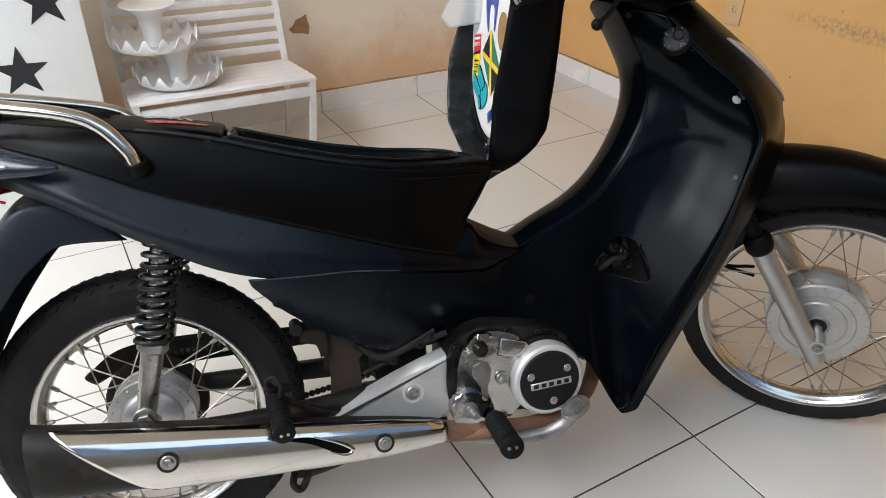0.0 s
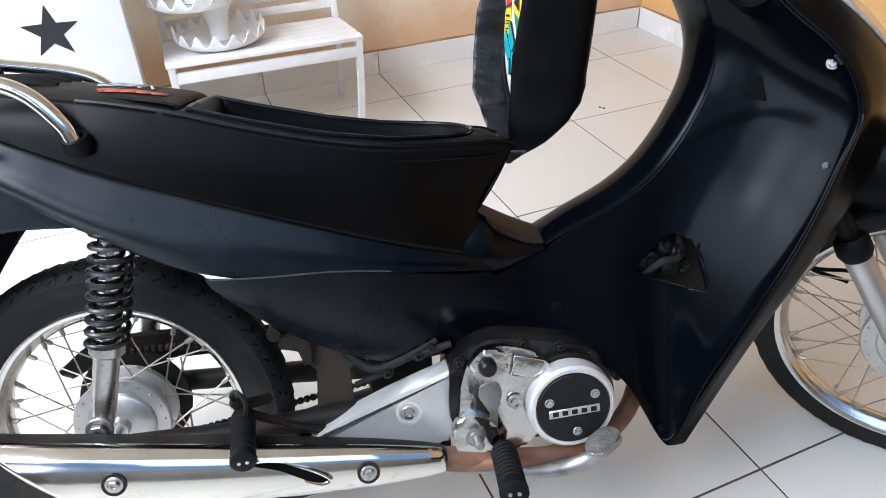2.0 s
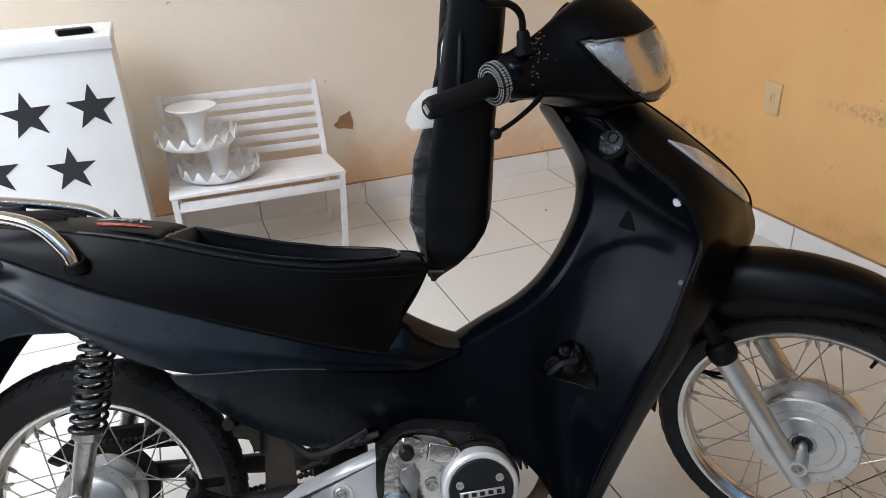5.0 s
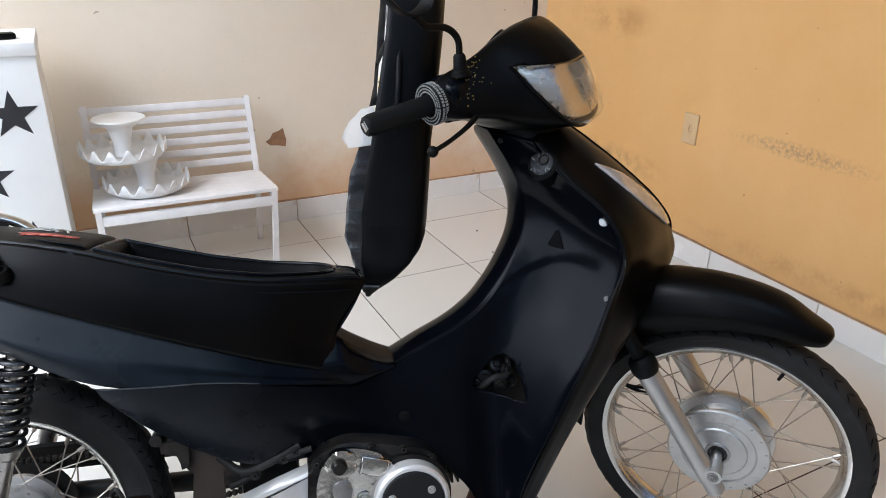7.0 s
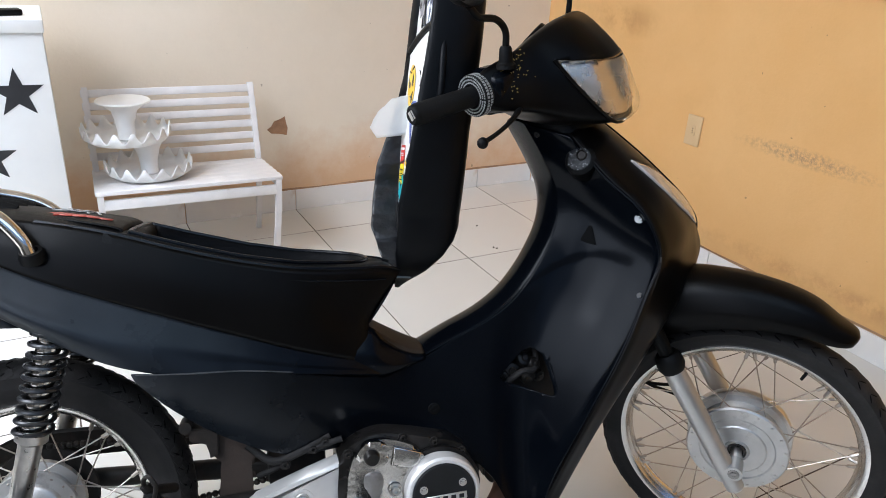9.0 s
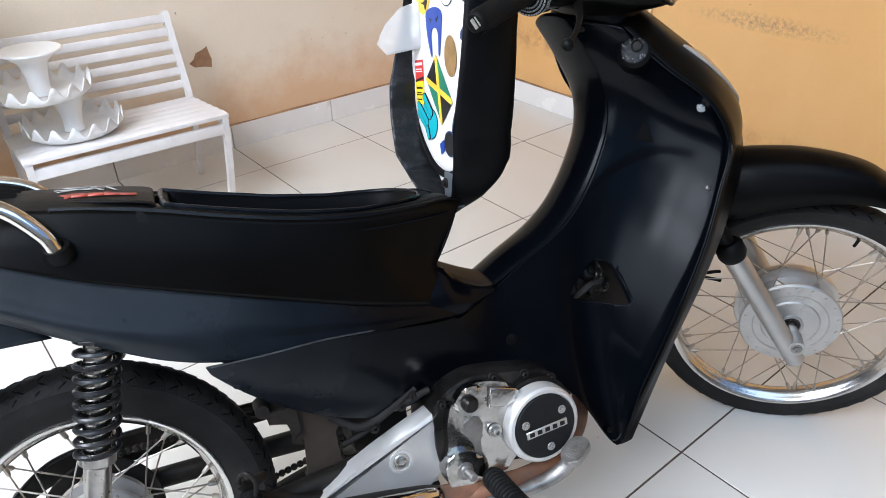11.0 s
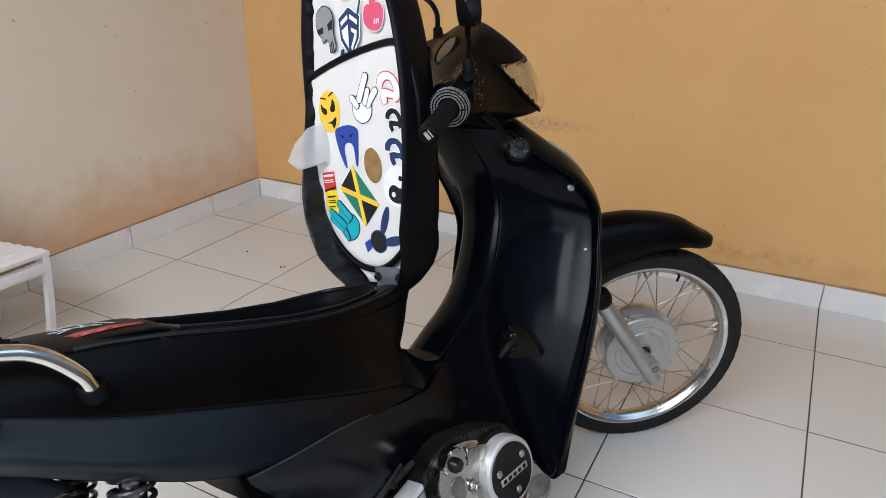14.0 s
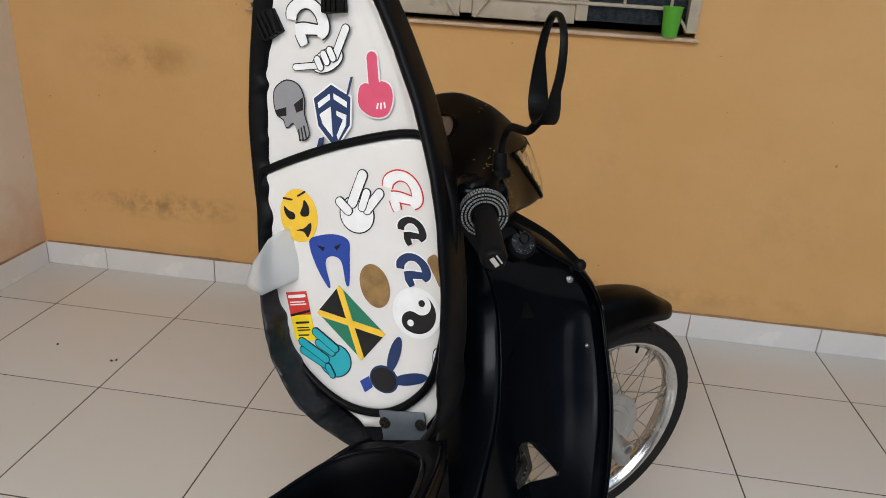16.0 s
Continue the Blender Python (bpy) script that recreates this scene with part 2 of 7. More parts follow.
M["engine_dark"] = material("oily_dark_casting", (0.040, 0.036, 0.033), 0.30, 0.6, var=0.4, scale=24, spec=0.3, dirt=(0.010, 0.009, 0.008), dirt_at=(0.42, 0.65), dirt_scale=10, bump=0.2)
M["cast_grey"] = material("dull_grey_cast_alloy", (0.30, 0.285, 0.27), 0.42, 0.85, var=0.2, scale=30, rough_var=0.15, bump=0.15, dirt=(0.10, 0.085, 0.07), dirt_at=(0.5, 0.8), dirt_scale=20)
M["lock_grey"] = material("worn_grey_lock_plate", (0.007, 0.0075, 0.0085), 0.45, spec=0.2, var=0.5, scale=60, dirt=(0.045, 0.045, 0.046), dirt_at=(0.52, 0.62), dirt_scale=150)
# pale colour that stands in for the highlight on panel edges
M["edge_highlight"] = material("pale_painted_highlight", (0.030, 0.032, 0.036), 0.4, var=0.5, scale=40)
M["silver"] = material("silver_hub_paint", (0.50, 0.49, 0.47), 0.42, 0.85, var=0.10, scale=26, dirt=(0.20, 0.17, 0.14), dirt_at=(0.6, 0.85), dirt_scale=18)
M["fork_grey"] = material("silver_fork_paint", (0.44, 0.43, 0.41), 0.36, 0.8, var=0.1, scale=20, rough_var=0.1)
M["spoke"] = material("dull_steel_spoke", (0.42, 0.38, 0.33), 0.38, 1.0, var=0.2, scale=60)
M["steel"] = material("zinc_plated_steel", (0.55, 0.53, 0.50), 0.3, 1.0, var=0.15, scale=60)
M["dark_steel"] = material("greasy_dark_steel", (0.014, 0.012, 0.010), 0.55, 0.2, spec=0.25, var=0.35, scale=25, bump=0.2, dirt=(0.045, 0.032, 0.024), dirt_at=(0.5, 0.75), dirt_scale=14)
M["rust"] = material("rusty_exhaust_steel", (0.22, 0.105, 0.06), 0.7, 0.3, var=0.35, scale=24, bump=0.3, dirt=(0.11, 0.07, 0.05), dirt_at=(0.45, 0.7), dirt_scale=18)
M["spring"] = material("black_spring_enamel", (0.012, 0.012, 0.013), 0.3, var=0.2, scale=50)
M["cover_black"] = material("matt_black_cover_plate", (0.007, 0.007, 0.0072), 0.5, spec=0.25, var=0.25, scale=40, bump=0.2, bump_scale=700)
M["badge"] = material("cast_badge_metal", (0.62, 0.60, 0.57), 0.4, 0.9, var=0.1, scale=60)
M["lens"] = glass("clear_lamp_lens", (0.96, 0.96, 0.95), 0.03)
M["lens_red"] = material("red_tail_lens", (0.42, 0.02, 0.015), 0.12, var=0.1, coat=0.6)
M["reflector"] = material("lamp_reflector", (0.62, 0.53, 0.43), 0.26, 0.95, var=0.05)
M["rear_lens"] = material("bluish_clear_signal_lens", (0.24, 0.27, 0.31), 0.14, 0.5, var=0.4, scale=30, coat=0.5)
M["signal_trim"] = material("bluish_black_signal_housing", (0.012, 0.018, 0.026), 0.2, var=0.2, scale=20, spec=0.5)
M["print_grey"] = material("worn_grey_print", (0.26, 0.26, 0.25), 0.5, var=0.4, scale=80)
M["signal_lens"] = material("milky_scratched_signal_lens", (0.46, 0.42, 0.38), 0.22, 0.25, var=0.35, scale=22, coat=0.6, rough_var=0.1)
M["white_metal"] = material("white_bench_paint", (0.74, 0.71, 0.69), 0.5, var=0.06, scale=20, bump=0.25, bump_scale=60, dirt=(0.50, 0.40, 0.32), dirt_at=(0.66, 0.85), dirt_scale=14)
M["white_plastic"] = material("white_cake_stand_plastic", (0.80, 0.79, 0.77), 0.32, var=0.03, scale=12)
M["white_board"] = material("white_painted_panel", (0.82, 0.82, 0.80), 0.45, var=0.03, scale=6)
M["star_black"] = material("black_star_paint", (0.02, 0.02, 0.022), 0.5, var=0.2, scale=20)
M["pan_white"] = material("off_white_seat_pan", (0.68, 0.66, 0.63), 0.36, var=0.04, scale=10, rough_var=0.12, dirt=(0.52, 0.49, 0.45), dirt_at=(0.64, 0.9), dirt_scale=7)
M["seat_vinyl"] = material("black_seat_vinyl", (0.0022, 0.0024, 0.0029), 0.45, spec=0.11, var=0.25, scale=25, bump=0.15, bump_scale=420)
M["seat_fabric"] = material("wrinkled_seat_edge_vinyl", (0.010, 0.0105, 0.012), 0.4, spec=0.3, var=0.4, scale=40, bump=1.0, bump_scale=70, dirt=(0.045, 0.045, 0.048), dirt_at=(0.58, 0.75), dirt_scale=30)
M["clear_plastic"] = glass("milky_plastic_bracket", (0.86, 0.87, 0.86), 0.35)
M["clear_plastic"].node_tree.nodes["Principled BSDF"].inputs["Transmission Weight"].default_value = 0.72
M["clear_plastic"].node_tree.nodes["Principled BSDF"].inputs["IOR"].default_value = 1.2
M["tub"] = material("dark_storage_tub_plastic", (0.0015, 0.0016, 0.002), 0.45, spec=0.05, var=0.3, scale=20, bump=0.1, bump_scale=300)
M["dusty_iron"] = material("dusty_brown_frame_iron", (0.040, 0.028, 0.021), 0.7, 0.1, spec=0.3, var=0.35, scale=18, bump=0.3, dirt=(0.03, 0.022, 0.016), dirt_at=(0.5, 0.8), dirt_scale=12)
M["window_paint"] = material("grey_beige_window_paint", (0.50, 0.42, 0.31), 0.5, var=0.08, scale=16, dirt=(0.27, 0.22, 0.16), dirt_at=(0.58, 0.8), dirt_scale=14)
M["green"] = material("green_plastic_cup", (0.10, 0.42, 0.03), 0.35, var=0.05)
M["outlet"] = material("ivory_outlet_plate", (0.64, 0.44, 0.23), 0.4, var=0.04)
M["dark_hole"] = material("dark_slot_plastic", (0.003, 0.003, 0.003), 0.7, spec=0.05)


def plain(name, color, rough=0.4, var=0.05):
    return material(name, color, rough, var=var, scale=30)


# ---------------------------------------------------------------- mesh helpers
def finish(bm, name, mat, sharp=38, smooth=True):
    bmesh.ops.remove_doubles(bm, verts=bm.verts, dist=1e-6)
    me = bpy.data.meshes.new(name)
    bm.to_mesh(me)
    bm.free()
    for x in mat if isinstance(mat, (list, tuple)) else [mat]:
        me.materials.append(x)
    if smooth:
        me.polygons.foreach_set("use_smooth", [True] * len(me.polygons))
        me.set_sharp_from_angle(angle=radians(sharp))
    return me


def part(name, bm, mat, parent, label="", m=None, sharp=38, thick=0.0):
    ob = new(name, finish(bm, name, mat, sharp))
    ob.parent = parent
    if m is not None:
        ob.matrix_local = m
    if label:
        tagged(ob, label)
    if thick:
        s = ob.modifiers.new("thickness", "SOLIDIFY")
        s.thickness, s.offset = thick, -1
    return ob


def thing(name, bm, mat, label, category, m=None, group="", kind="", sharp=38):
    ob = new(name, finish(bm, name, mat, sharp) if bm else None)
    if m is not None:
        ob.matrix_world = m
    return tagged(ob, label, category, group, kind)


def box(bm, size, m=None, bevel=0.0, seg=2):
    r = bmesh.ops.create_cube(bm, size=1.0)
    vs = r["verts"]
    for v in vs:
        v.co = Vector((v.co.x * size[0], v.co.y * size[1], v.co.z * size[2]))
    if bevel:
        es = list({e for v in vs for e in v.link_edges})
        r = bmesh.ops.bevel(bm, geom=es, offset=bevel, segments=seg, profile=0.5, affect="EDGES")
        vs = list({v for f in r["faces"] for v in f.verts} | {v for v in vs if v.is_valid})
    if m is not None:
        for v in vs:
            v.co = m @ v.co
    return vs


def spline(pts, n, closed=False):
    """n points evenly spread over a smooth curve through pts."""
    p = [Vector(q) for q in pts]
    k = len(p)
    if k == 2:
        return [p[0].lerp(p[1], i / (n - 1)) for i in range(n)]
    out = []
    segs = k if closed else k - 1
    for i in range(n):
        u = i * segs / (n if closed else n - 1)
        a = min(int(u), segs - 1)
        t = u - a
        if closed:
            q = [p[(a + d) % k] for d in (-1, 0, 1, 2)]
        else:
            q = [p[max(a - 1, 0)], p[a], p[a + 1], p[min(a + 2, k - 1)]]
            if a == 0:
                q[0] = 2 * p[0] - p[1]
            if a + 2 > k - 1:
                q[3] = 2 * p[-1] - p[-2]
        out.append(0.5 * (2 * q[1] + (q[2] - q[0]) * t + (2 * q[0] - 5 * q[1] + 4 * q[2] - q[3]) * t * t
                          + (3 * q[1] - q[0] - 3 * q[2] + q[3]) * t ** 3))
    return out


def grid_faces(bm, rows, close_u=False, close_v=False):
    vs = [[bm.verts.new(p) for p in row] for row in rows]
    nr, nc = len(vs), len(vs[0])
    fs = []
    for i in range(nr if close_v else nr - 1):
        for j in range(nc if close_u else nc - 1):
            q = [vs[i][j], vs[i][(j + 1) % nc], vs[(i + 1) % nr][(j + 1) % nc], vs[(i + 1) % nr][j]]
            fs.append(bm.faces.new(q))
    return vs, fs


def loft(bm, rails, n=40, m=14, close_u=False):
    """A smooth skin over rails (lists of control points, all of one length)."""
    fine = [spline(r, n, close_u) for r in rails]
    cols = [spline([fine[i][j] for i in range(len(fine))], m) for j in range(n)]
    return grid_faces(bm, [[cols[j][i] for j in range(n)] for i in range(m)], close_u)


def lathe(bm, prof, n=32, m=None, close=False):
    """prof: (radius, height) pairs turned about z."""
    rows = []
    for r, z in prof:
        rows.append([Vector((r * math.cos(2 * math.pi * k / n), r * math.sin(2 * math.pi * k / n), z)) for k in range(n)])
    if m is not None:
        rows = [[m @ p for p in row] for row in rows]
    return grid_faces(bm, rows, True, close)


def tube(bm, pts, r, n=10, m=None, smooth=0, caps=True, flat=1.0):
    """A round bar along pts; r a number or one per point; flat squeezes it across."""
    pts = [Vector(p) for p in pts]
    if smooth:
        rs = r if isinstance(r, (list, tuple)) else [r] * len(pts)
        rr = [q.x for q in spline([(x, 0, 0) for x in rs], smooth)]
        pts, r = spline(pts, smooth), rr
    if not isinstance(r, (list, tuple)):
        r = [r] * len(pts)
    t0 = (pts[1] - pts[0]).normalized()
    side = t0.orthogonal().normalized()
    rows = []
    for i, p in enumerate(pts):
        t = (pts[min(i + 1, len(pts) - 1)] - pts[max(i - 1, 0)]).normalized()
        side = (side - t * side.dot(t)).normalized()
        up = t.cross(side)
        rows.append([p + (side * math.cos(a) + up * flat * math.sin(a)) * r[i] for a in (2 * math.pi * k / n for k in range(n))])
    if m is not None:
        rows = [[m @ q for q in row] for row in rows]
    vs, fs = grid_faces(bm, rows, True)
    if caps:
        bm.faces.new(list(reversed(vs[0])))
        bm.faces.new(vs[-1])
    return vs


def prism(bm, poly, h, m=None, bevel=0.0):
    """A plate with outline poly (x, y), from z = 0 to h."""
    m = m or Matrix()
    lo = [bm.verts.new(m @ Vector((x, y, 0))) for x, y in poly]
    hi = [bm.verts.new(m @ Vector((x, y, h))) for x, y in poly]
    k = len(poly)
    top = bm.faces.new(hi)
    bm.faces.new(list(reversed(lo)))
    for i in range(k):
        bm.faces.new((lo[i], lo[(i + 1) % k], hi[(i + 1) % k], hi[i]))
    if bevel:
        bmesh.ops.bevel(bm, geom=list(top.edges), offset=bevel, segments=2, affect="EDGES")
    return hi


def axis_to(p, d, roll=0.0):
    """A frame at p whose z points along d."""
    return Matrix.Translation(p) @ Vector(d).to_track_quat("Z", "Y").to_matrix().to_4x4() @ Matrix.Rotation(roll, 4, "Z")


# ---------------------------------------------------------------- the porch
T = 0.465            # tile pitch
WX, WY = 1.735, 2.128  # faces of the ochre and the cream wall
X0, Y0, HC = -3.0, -3.0, 2.75

bm = bmesh.new()
box(bm, (WX - X0 + 0.3, WY - Y0 + 0.3, 0.12), Matrix.Translation(((WX + X0) / 2 + 0.15, (WY + Y0) / 2 + 0.15, -0.0607)))
floor = thing("floor", bm, M["grout"], "porch floor bed of dark grout under the tiles", "floor", kind="structure")

bm = bmesh.new()
box(bm, (WX - X0 + 0.4, 0.16, HC + 0.1), Matrix.Translation(((WX + X0) / 2 + 0.2, WY + 0.08, HC / 2 - 0.05)))
thing("wall_north", bm, M["cream"], "cream painted wall with earth stains, chips and a painted panel shadow", "wall", kind="structure")

# ochre wall with the window opening
WIN_Y0, WIN_Y1, WIN_Z0, WIN_Z1 = -0.30, 1.20, 1.07, 2.05
bm = bmesh.new()
for ya, yb, za, zb in ((Y0, WIN_Y0, -0.1, HC), (WIN_Y1, WY, -0.1, HC), (WIN_Y0, WIN_Y1, -0.1, WIN_Z0), (WIN_Y0, WIN_Y1, WIN_Z1, HC)):
    box(bm, (0.16, yb - ya, zb - za), Matrix.Translation((WX + 0.08, (ya + yb) / 2, (za + zb) / 2)))
bmesh.ops.translate(bm, vec=(-WX, 0, 0), verts=bm.verts)
thing("wall_east", bm, M["ochre"], "ochre painted wall with scuffs and soot marks", "wall", Matrix.Translation((WX, 0, 0)), kind="structure")

RX, RY = -1.60, -1.00  # edges of the porch roof
bm = bmesh.new()
box(bm, (WX - RX + 0.3, WY - RY + 0.3, 0.12), Matrix.Translation(((WX + 0.3 + RX) / 2, (WY + 0.3 + RY) / 2, HC + 0.06)))
thing("ceiling", bm, M["ceiling"], "plain off-white porch ceiling slab", "ceiling", kind="structure")

bm = bmesh.new()
bmesh.ops.create_grid(bm, x_segments=2, y_segments=2, size=300, matrix=Matrix.Translation((0, 0, -0.13)))
thing("ground", bm, M["concrete"], "bare concrete yard around the porch", "ground", kind="structure")
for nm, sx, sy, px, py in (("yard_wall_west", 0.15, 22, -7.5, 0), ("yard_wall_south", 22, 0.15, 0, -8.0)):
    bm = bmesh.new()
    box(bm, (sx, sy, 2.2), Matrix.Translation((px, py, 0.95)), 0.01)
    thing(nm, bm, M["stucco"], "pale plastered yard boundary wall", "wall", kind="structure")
# unseen dark wall and gate, added to close front and side and darken reflections
bm = bmesh.new()
box(bm, (WX - X0, 0.15, 2.05), Matrix.Translation(((WX + X0) / 2, Y0 - 0.076, 0.975)), 0.008)
bmesh.ops.translate(bm, vec=(0, -Y0, 0), verts=bm.verts)
thing("unseen_wall_south", bm, M["pale_wall"], "unseen dark grey wall added to close the porch and darken reflections", "wall", Matrix.Translation((0, Y0, 0)), kind="structure")
M["gate"] = material("dark_grey_gate_paint", (0.050, 0.048, 0.046), 0.55, var=0.2, scale=4, bump=0.1)
side_gate = new("unseen_gate")
side_gate.matrix_world = Matrix.Translation((X0 + 0.02, 0, 0))
tagged(side_gate, "unseen dark grey ribbed gate added to darken reflections", "gate", kind="structure")
for k in range(11):
    bm = bmesh.new()
    box(bm, (0.03, 0.44, 1.60), Matrix.Translation((0, -2.72 + 0.45 * k, 0.83)), 0.006)
    part("gate_panel", bm, M["gate"], side_gate)
for z in (0.06, 1.64):
    bm = bmesh.new()
    box(bm, (0.05, 4.95, 0.05), Matrix.Translation((0, -0.47, z)), 0.004)
    part("gate_rail", bm, M["gate"], side_gate)
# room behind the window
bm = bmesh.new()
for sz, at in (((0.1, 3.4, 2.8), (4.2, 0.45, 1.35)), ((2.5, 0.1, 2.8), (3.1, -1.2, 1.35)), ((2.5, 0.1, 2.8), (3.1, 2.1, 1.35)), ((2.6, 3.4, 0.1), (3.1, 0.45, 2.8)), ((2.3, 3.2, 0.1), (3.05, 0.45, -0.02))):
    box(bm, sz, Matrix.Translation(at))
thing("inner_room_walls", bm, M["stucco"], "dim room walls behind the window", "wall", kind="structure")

# window: frame, sashes, grille and pebbled panes
M["pane_dark"] = material("dark_pebbled_window_glass", (0.022, 0.030, 0.036), 0.22, var=0.6, scale=60, bump=1.0, bump_scale=70, spec=0.25)
window = new("window_1")
window.matrix_world = Matrix.Translation((WX, (WIN_Y0 + WIN_Y1) / 2, WIN_Z0))
tagged(window, "grey-beige steel window with grille and pebbled panes", "window", kind="structure")
WW, WH = WIN_Y1 - WIN_Y0, WIN_Z1 - WIN_Z0
for nm, sz, at in (("window_frame", (0.05, WW, 0.035), (0.0, 0, WH - 0.018)),
                   ("window_frame", (0.05, 0.035, WH - 0.03), (0.0, WW / 2 - 0.018, WH / 2)), ("window_frame", (0.05, 0.035, WH - 0.03), (0.0, -WW / 2 + 0.018, WH / 2))):
    bm = bmesh.new()
    box(bm, sz, Matrix.Translation(at), 0.004)
    part(nm, bm, M["window_paint"], window)
bm = bmesh.new()
box(bm, (0.05, WW + 0.02, 0.012), Matrix.Translation((-0.008, 0, -0.006)), 0.003)
M["sill"] = material("pinkish_plaster_sill", (0.60, 0.42, 0.28), 0.7, var=0.1, scale=12, bump=0.3, dirt=(0.42, 0.30, 0.20), dirt_at=(0.5, 0.75), dirt_scale=10)
part("window_sill", bm, M["sill"], window)
for y in (-0.19, 0.19, 0.56):
    bm = bmesh.new()
    box(bm, (0.030, 0.340, 0.075), Matrix.Translation((0.012, y, 0.055)), 0.004)
    part("sash_rail", bm, M["window_paint"], window)
for y in (0.38, 0.0, -0.38):
    bm = bmesh.new()
    box(bm, (0.034, 0.04, WH - 0.06), Matrix.Translation((0.005, y, WH / 2)), 0.004)
    part("window_mullion", bm, M["window_paint"], window)
for y in (-0.56, -0.19, 0.19, 0.56):
    bm = bmesh.new()
    box(bm, (0.006, 0.345, WH - 0.06), Matrix.Translation((0.032, y, WH / 2)))
    part("pane", bm, M["pane_dark"], window)
for k in range(10):
    bm = bmesh.new()
    y = -0.66 + 0.147 * k
    tube(bm, [(-0.012, y, 0.085), (-0.012, y, WH - 0.04)], 0.005, 8)
    part("grille_bar", bm, M["window_paint"], window)
for y0, y1 in ((-0.72, -0.03), (0.03, 0.72)):
    for z in (0.085, 0.5):
        bm = bmesh.new()
        tube(bm, [(-0.014, y0, z - 0.065), (-0.014, y0 + 0.05, z), (-0.014, y1 - 0.05, z), (-0.014, y1, z - 0.065)], 0.006, 8)
        part("grille_rail", bm, M["window_paint"], window)

# ---------------------------------------------------------------- the bench against the cream wall
def slat(parent, name, size, at, rot=0.0, jitter=True):
    bm = bmesh.new()
    box(bm, size, None, 0.003)
    j = random.uniform(-0.4, 0.4) if jitter else 0
    return part(name, bm, M["white_metal"], parent, m=pose(*at, rot, 0, j))


bench = new("bench")
bench.matrix_world = pose(-0.030, 1.80, 0, 0, 0, -2.0)
tagged(bench, "small white painted slatted wooden garden bench", "bench")
BW = 0.60
for k in range(6):
    slat(bench, "seat_slat", (BW, 0.050, 0.014), (0, -0.165 + 0.058 * k, 0.335 - 0.006 * k))
for k in range(6):
    slat(bench, "back_slat", (BW, 0.012, 0.027), (0, 0.150 + 0.0125 * k, 0.359 + 0.0422 * k), -16)
slat(bench, "front_rail", (BW - 0.04, 0.016, 0.034), (0, -0.175, 0.292))
slat(bench, "back_rail", (BW - 0.04, 0.016, 0.034), (0, 0.125, 0.28))
for sx in (-1, 1):
    x = sx * (BW / 2 - 0.014)
    for nm, pts in (("front_leg", [(x, -0.105, 0), (x, -0.15, 0.16), (x, -0.175, 0.30), (x, -0.178, 0.332)]),
                    ("rear_leg", [(x, 0.19, 0), (x, 0.15, 0.16), (x, 0.135, 0.30), (x, 0.150, 0.37), (x, 0.220, 0.590)]),
                    ("side_rail", [(x, -0.18, 0.318), (x, 0.0, 0.305), (x, 0.15, 0.295)])):
        bm = bmesh.new()
        tube(bm, pts, 0.014, 4, smooth=14)
        part(nm, bm, M["white_metal"], bench, sharp=50)

# ---------------------------------------------------------------- cake stands
def frill_plate(bm, r, wave, n=16, h=0.045, m=None):
    """A round plate with a scalloped standing edge."""
    k = n * 10
    rows = []
    for rr, z in ((0.0001, 0.0), (r * 0.55, 0.0), (r * 0.93, 0.002), (r * 0.97, 0.006)):
        rows.append([Vector((rr * math.cos(2 * math.pi * i / k), rr * math.sin(2 * math.pi * i / k), z)) for i in range(k)])
    for f in (0.4, 1.0):
        row = []
        for i in range(k):
            a = 2 * math.pi * i / k
            w = 0.5 + 0.5 * math.cos(n * a)
            w = w ** 1.25
            row.append(Vector(((r + 0.10 * r * f) * math.cos(a), (r + 0.10 * r * f) * math.sin(a), 0.006 + f * (h * 0.30 + wave * w))))
        rows.append(row)
    if m is not None:
        rows = [[m @ p for p in row] for row in rows]
    grid_faces(bm, rows, True)


def cake_stand(name, m, r, h, label, top_r):
    ob = new(name)
    ob.matrix_world = m
    tagged(ob, label, "cake stand", "stacked cake stands")
    bm = bmesh.new()
    frill_plate(bm, r, 0.034, 16)
    part("plate", bm, M["white_plastic"], ob, thick=0.003)
    bm = bmesh.new()
    lathe(bm, [(0.030, 0.004), (0.028, 0.02), (0.030, h * 0.45), (0.040, h * 0.75), (top_r * 0.8, h * 0.93), (top_r, h * 0.985), (top_r, h), (top_r * 0.97, h + 0.003), (0.001, h + 0.003)], 40)
    part("pedestal", bm, M["white_plastic"], ob)
    return ob


cake_stand("cake_stand", pose(-0.151, 1.775, 0.344, 0, 0, 10), 0.129, 0.118, "lower white plastic cake stand with scalloped rim on the bench", 0.062)
cake_stand("cake_stand", pose(-0.209, 1.775, 0.466, 0, 0, 25), 0.127, 0.130, "upper white plastic cake stand stacked on the lower one", 0.085)

# ---------------------------------------------------------------- white panel with black stars
panel = new("star_panel")
panel.matrix_world = pose(-0.405, 1.62, 0, 0, 0, 0)
tagged(panel, "tall white box stand with black stars on its front", "display stand")
bm = bmesh.new()
box(bm, (0.62, 0.34, 0.86), Matrix.Translation((-0.31, 0.17, 0.43)), 0.006)
part("box_body", bm, M["white_board"], panel)
bm = bmesh.new()
box(bm, (0.634, 0.36, 0.038), Matrix.Translation((-0.312, 0.168, 0.852)), 0.005)
part("box_top", bm, M["white_board"], panel)


def star(r, a0):
    return [((r if k % 2 == 0 else r * 0.40) * math.cos(a0 + math.pi * k / 5), (r if k % 2 == 0 else r * 0.40) * math.sin(a0 + math.pi * k / 5)) for k in range(10)]


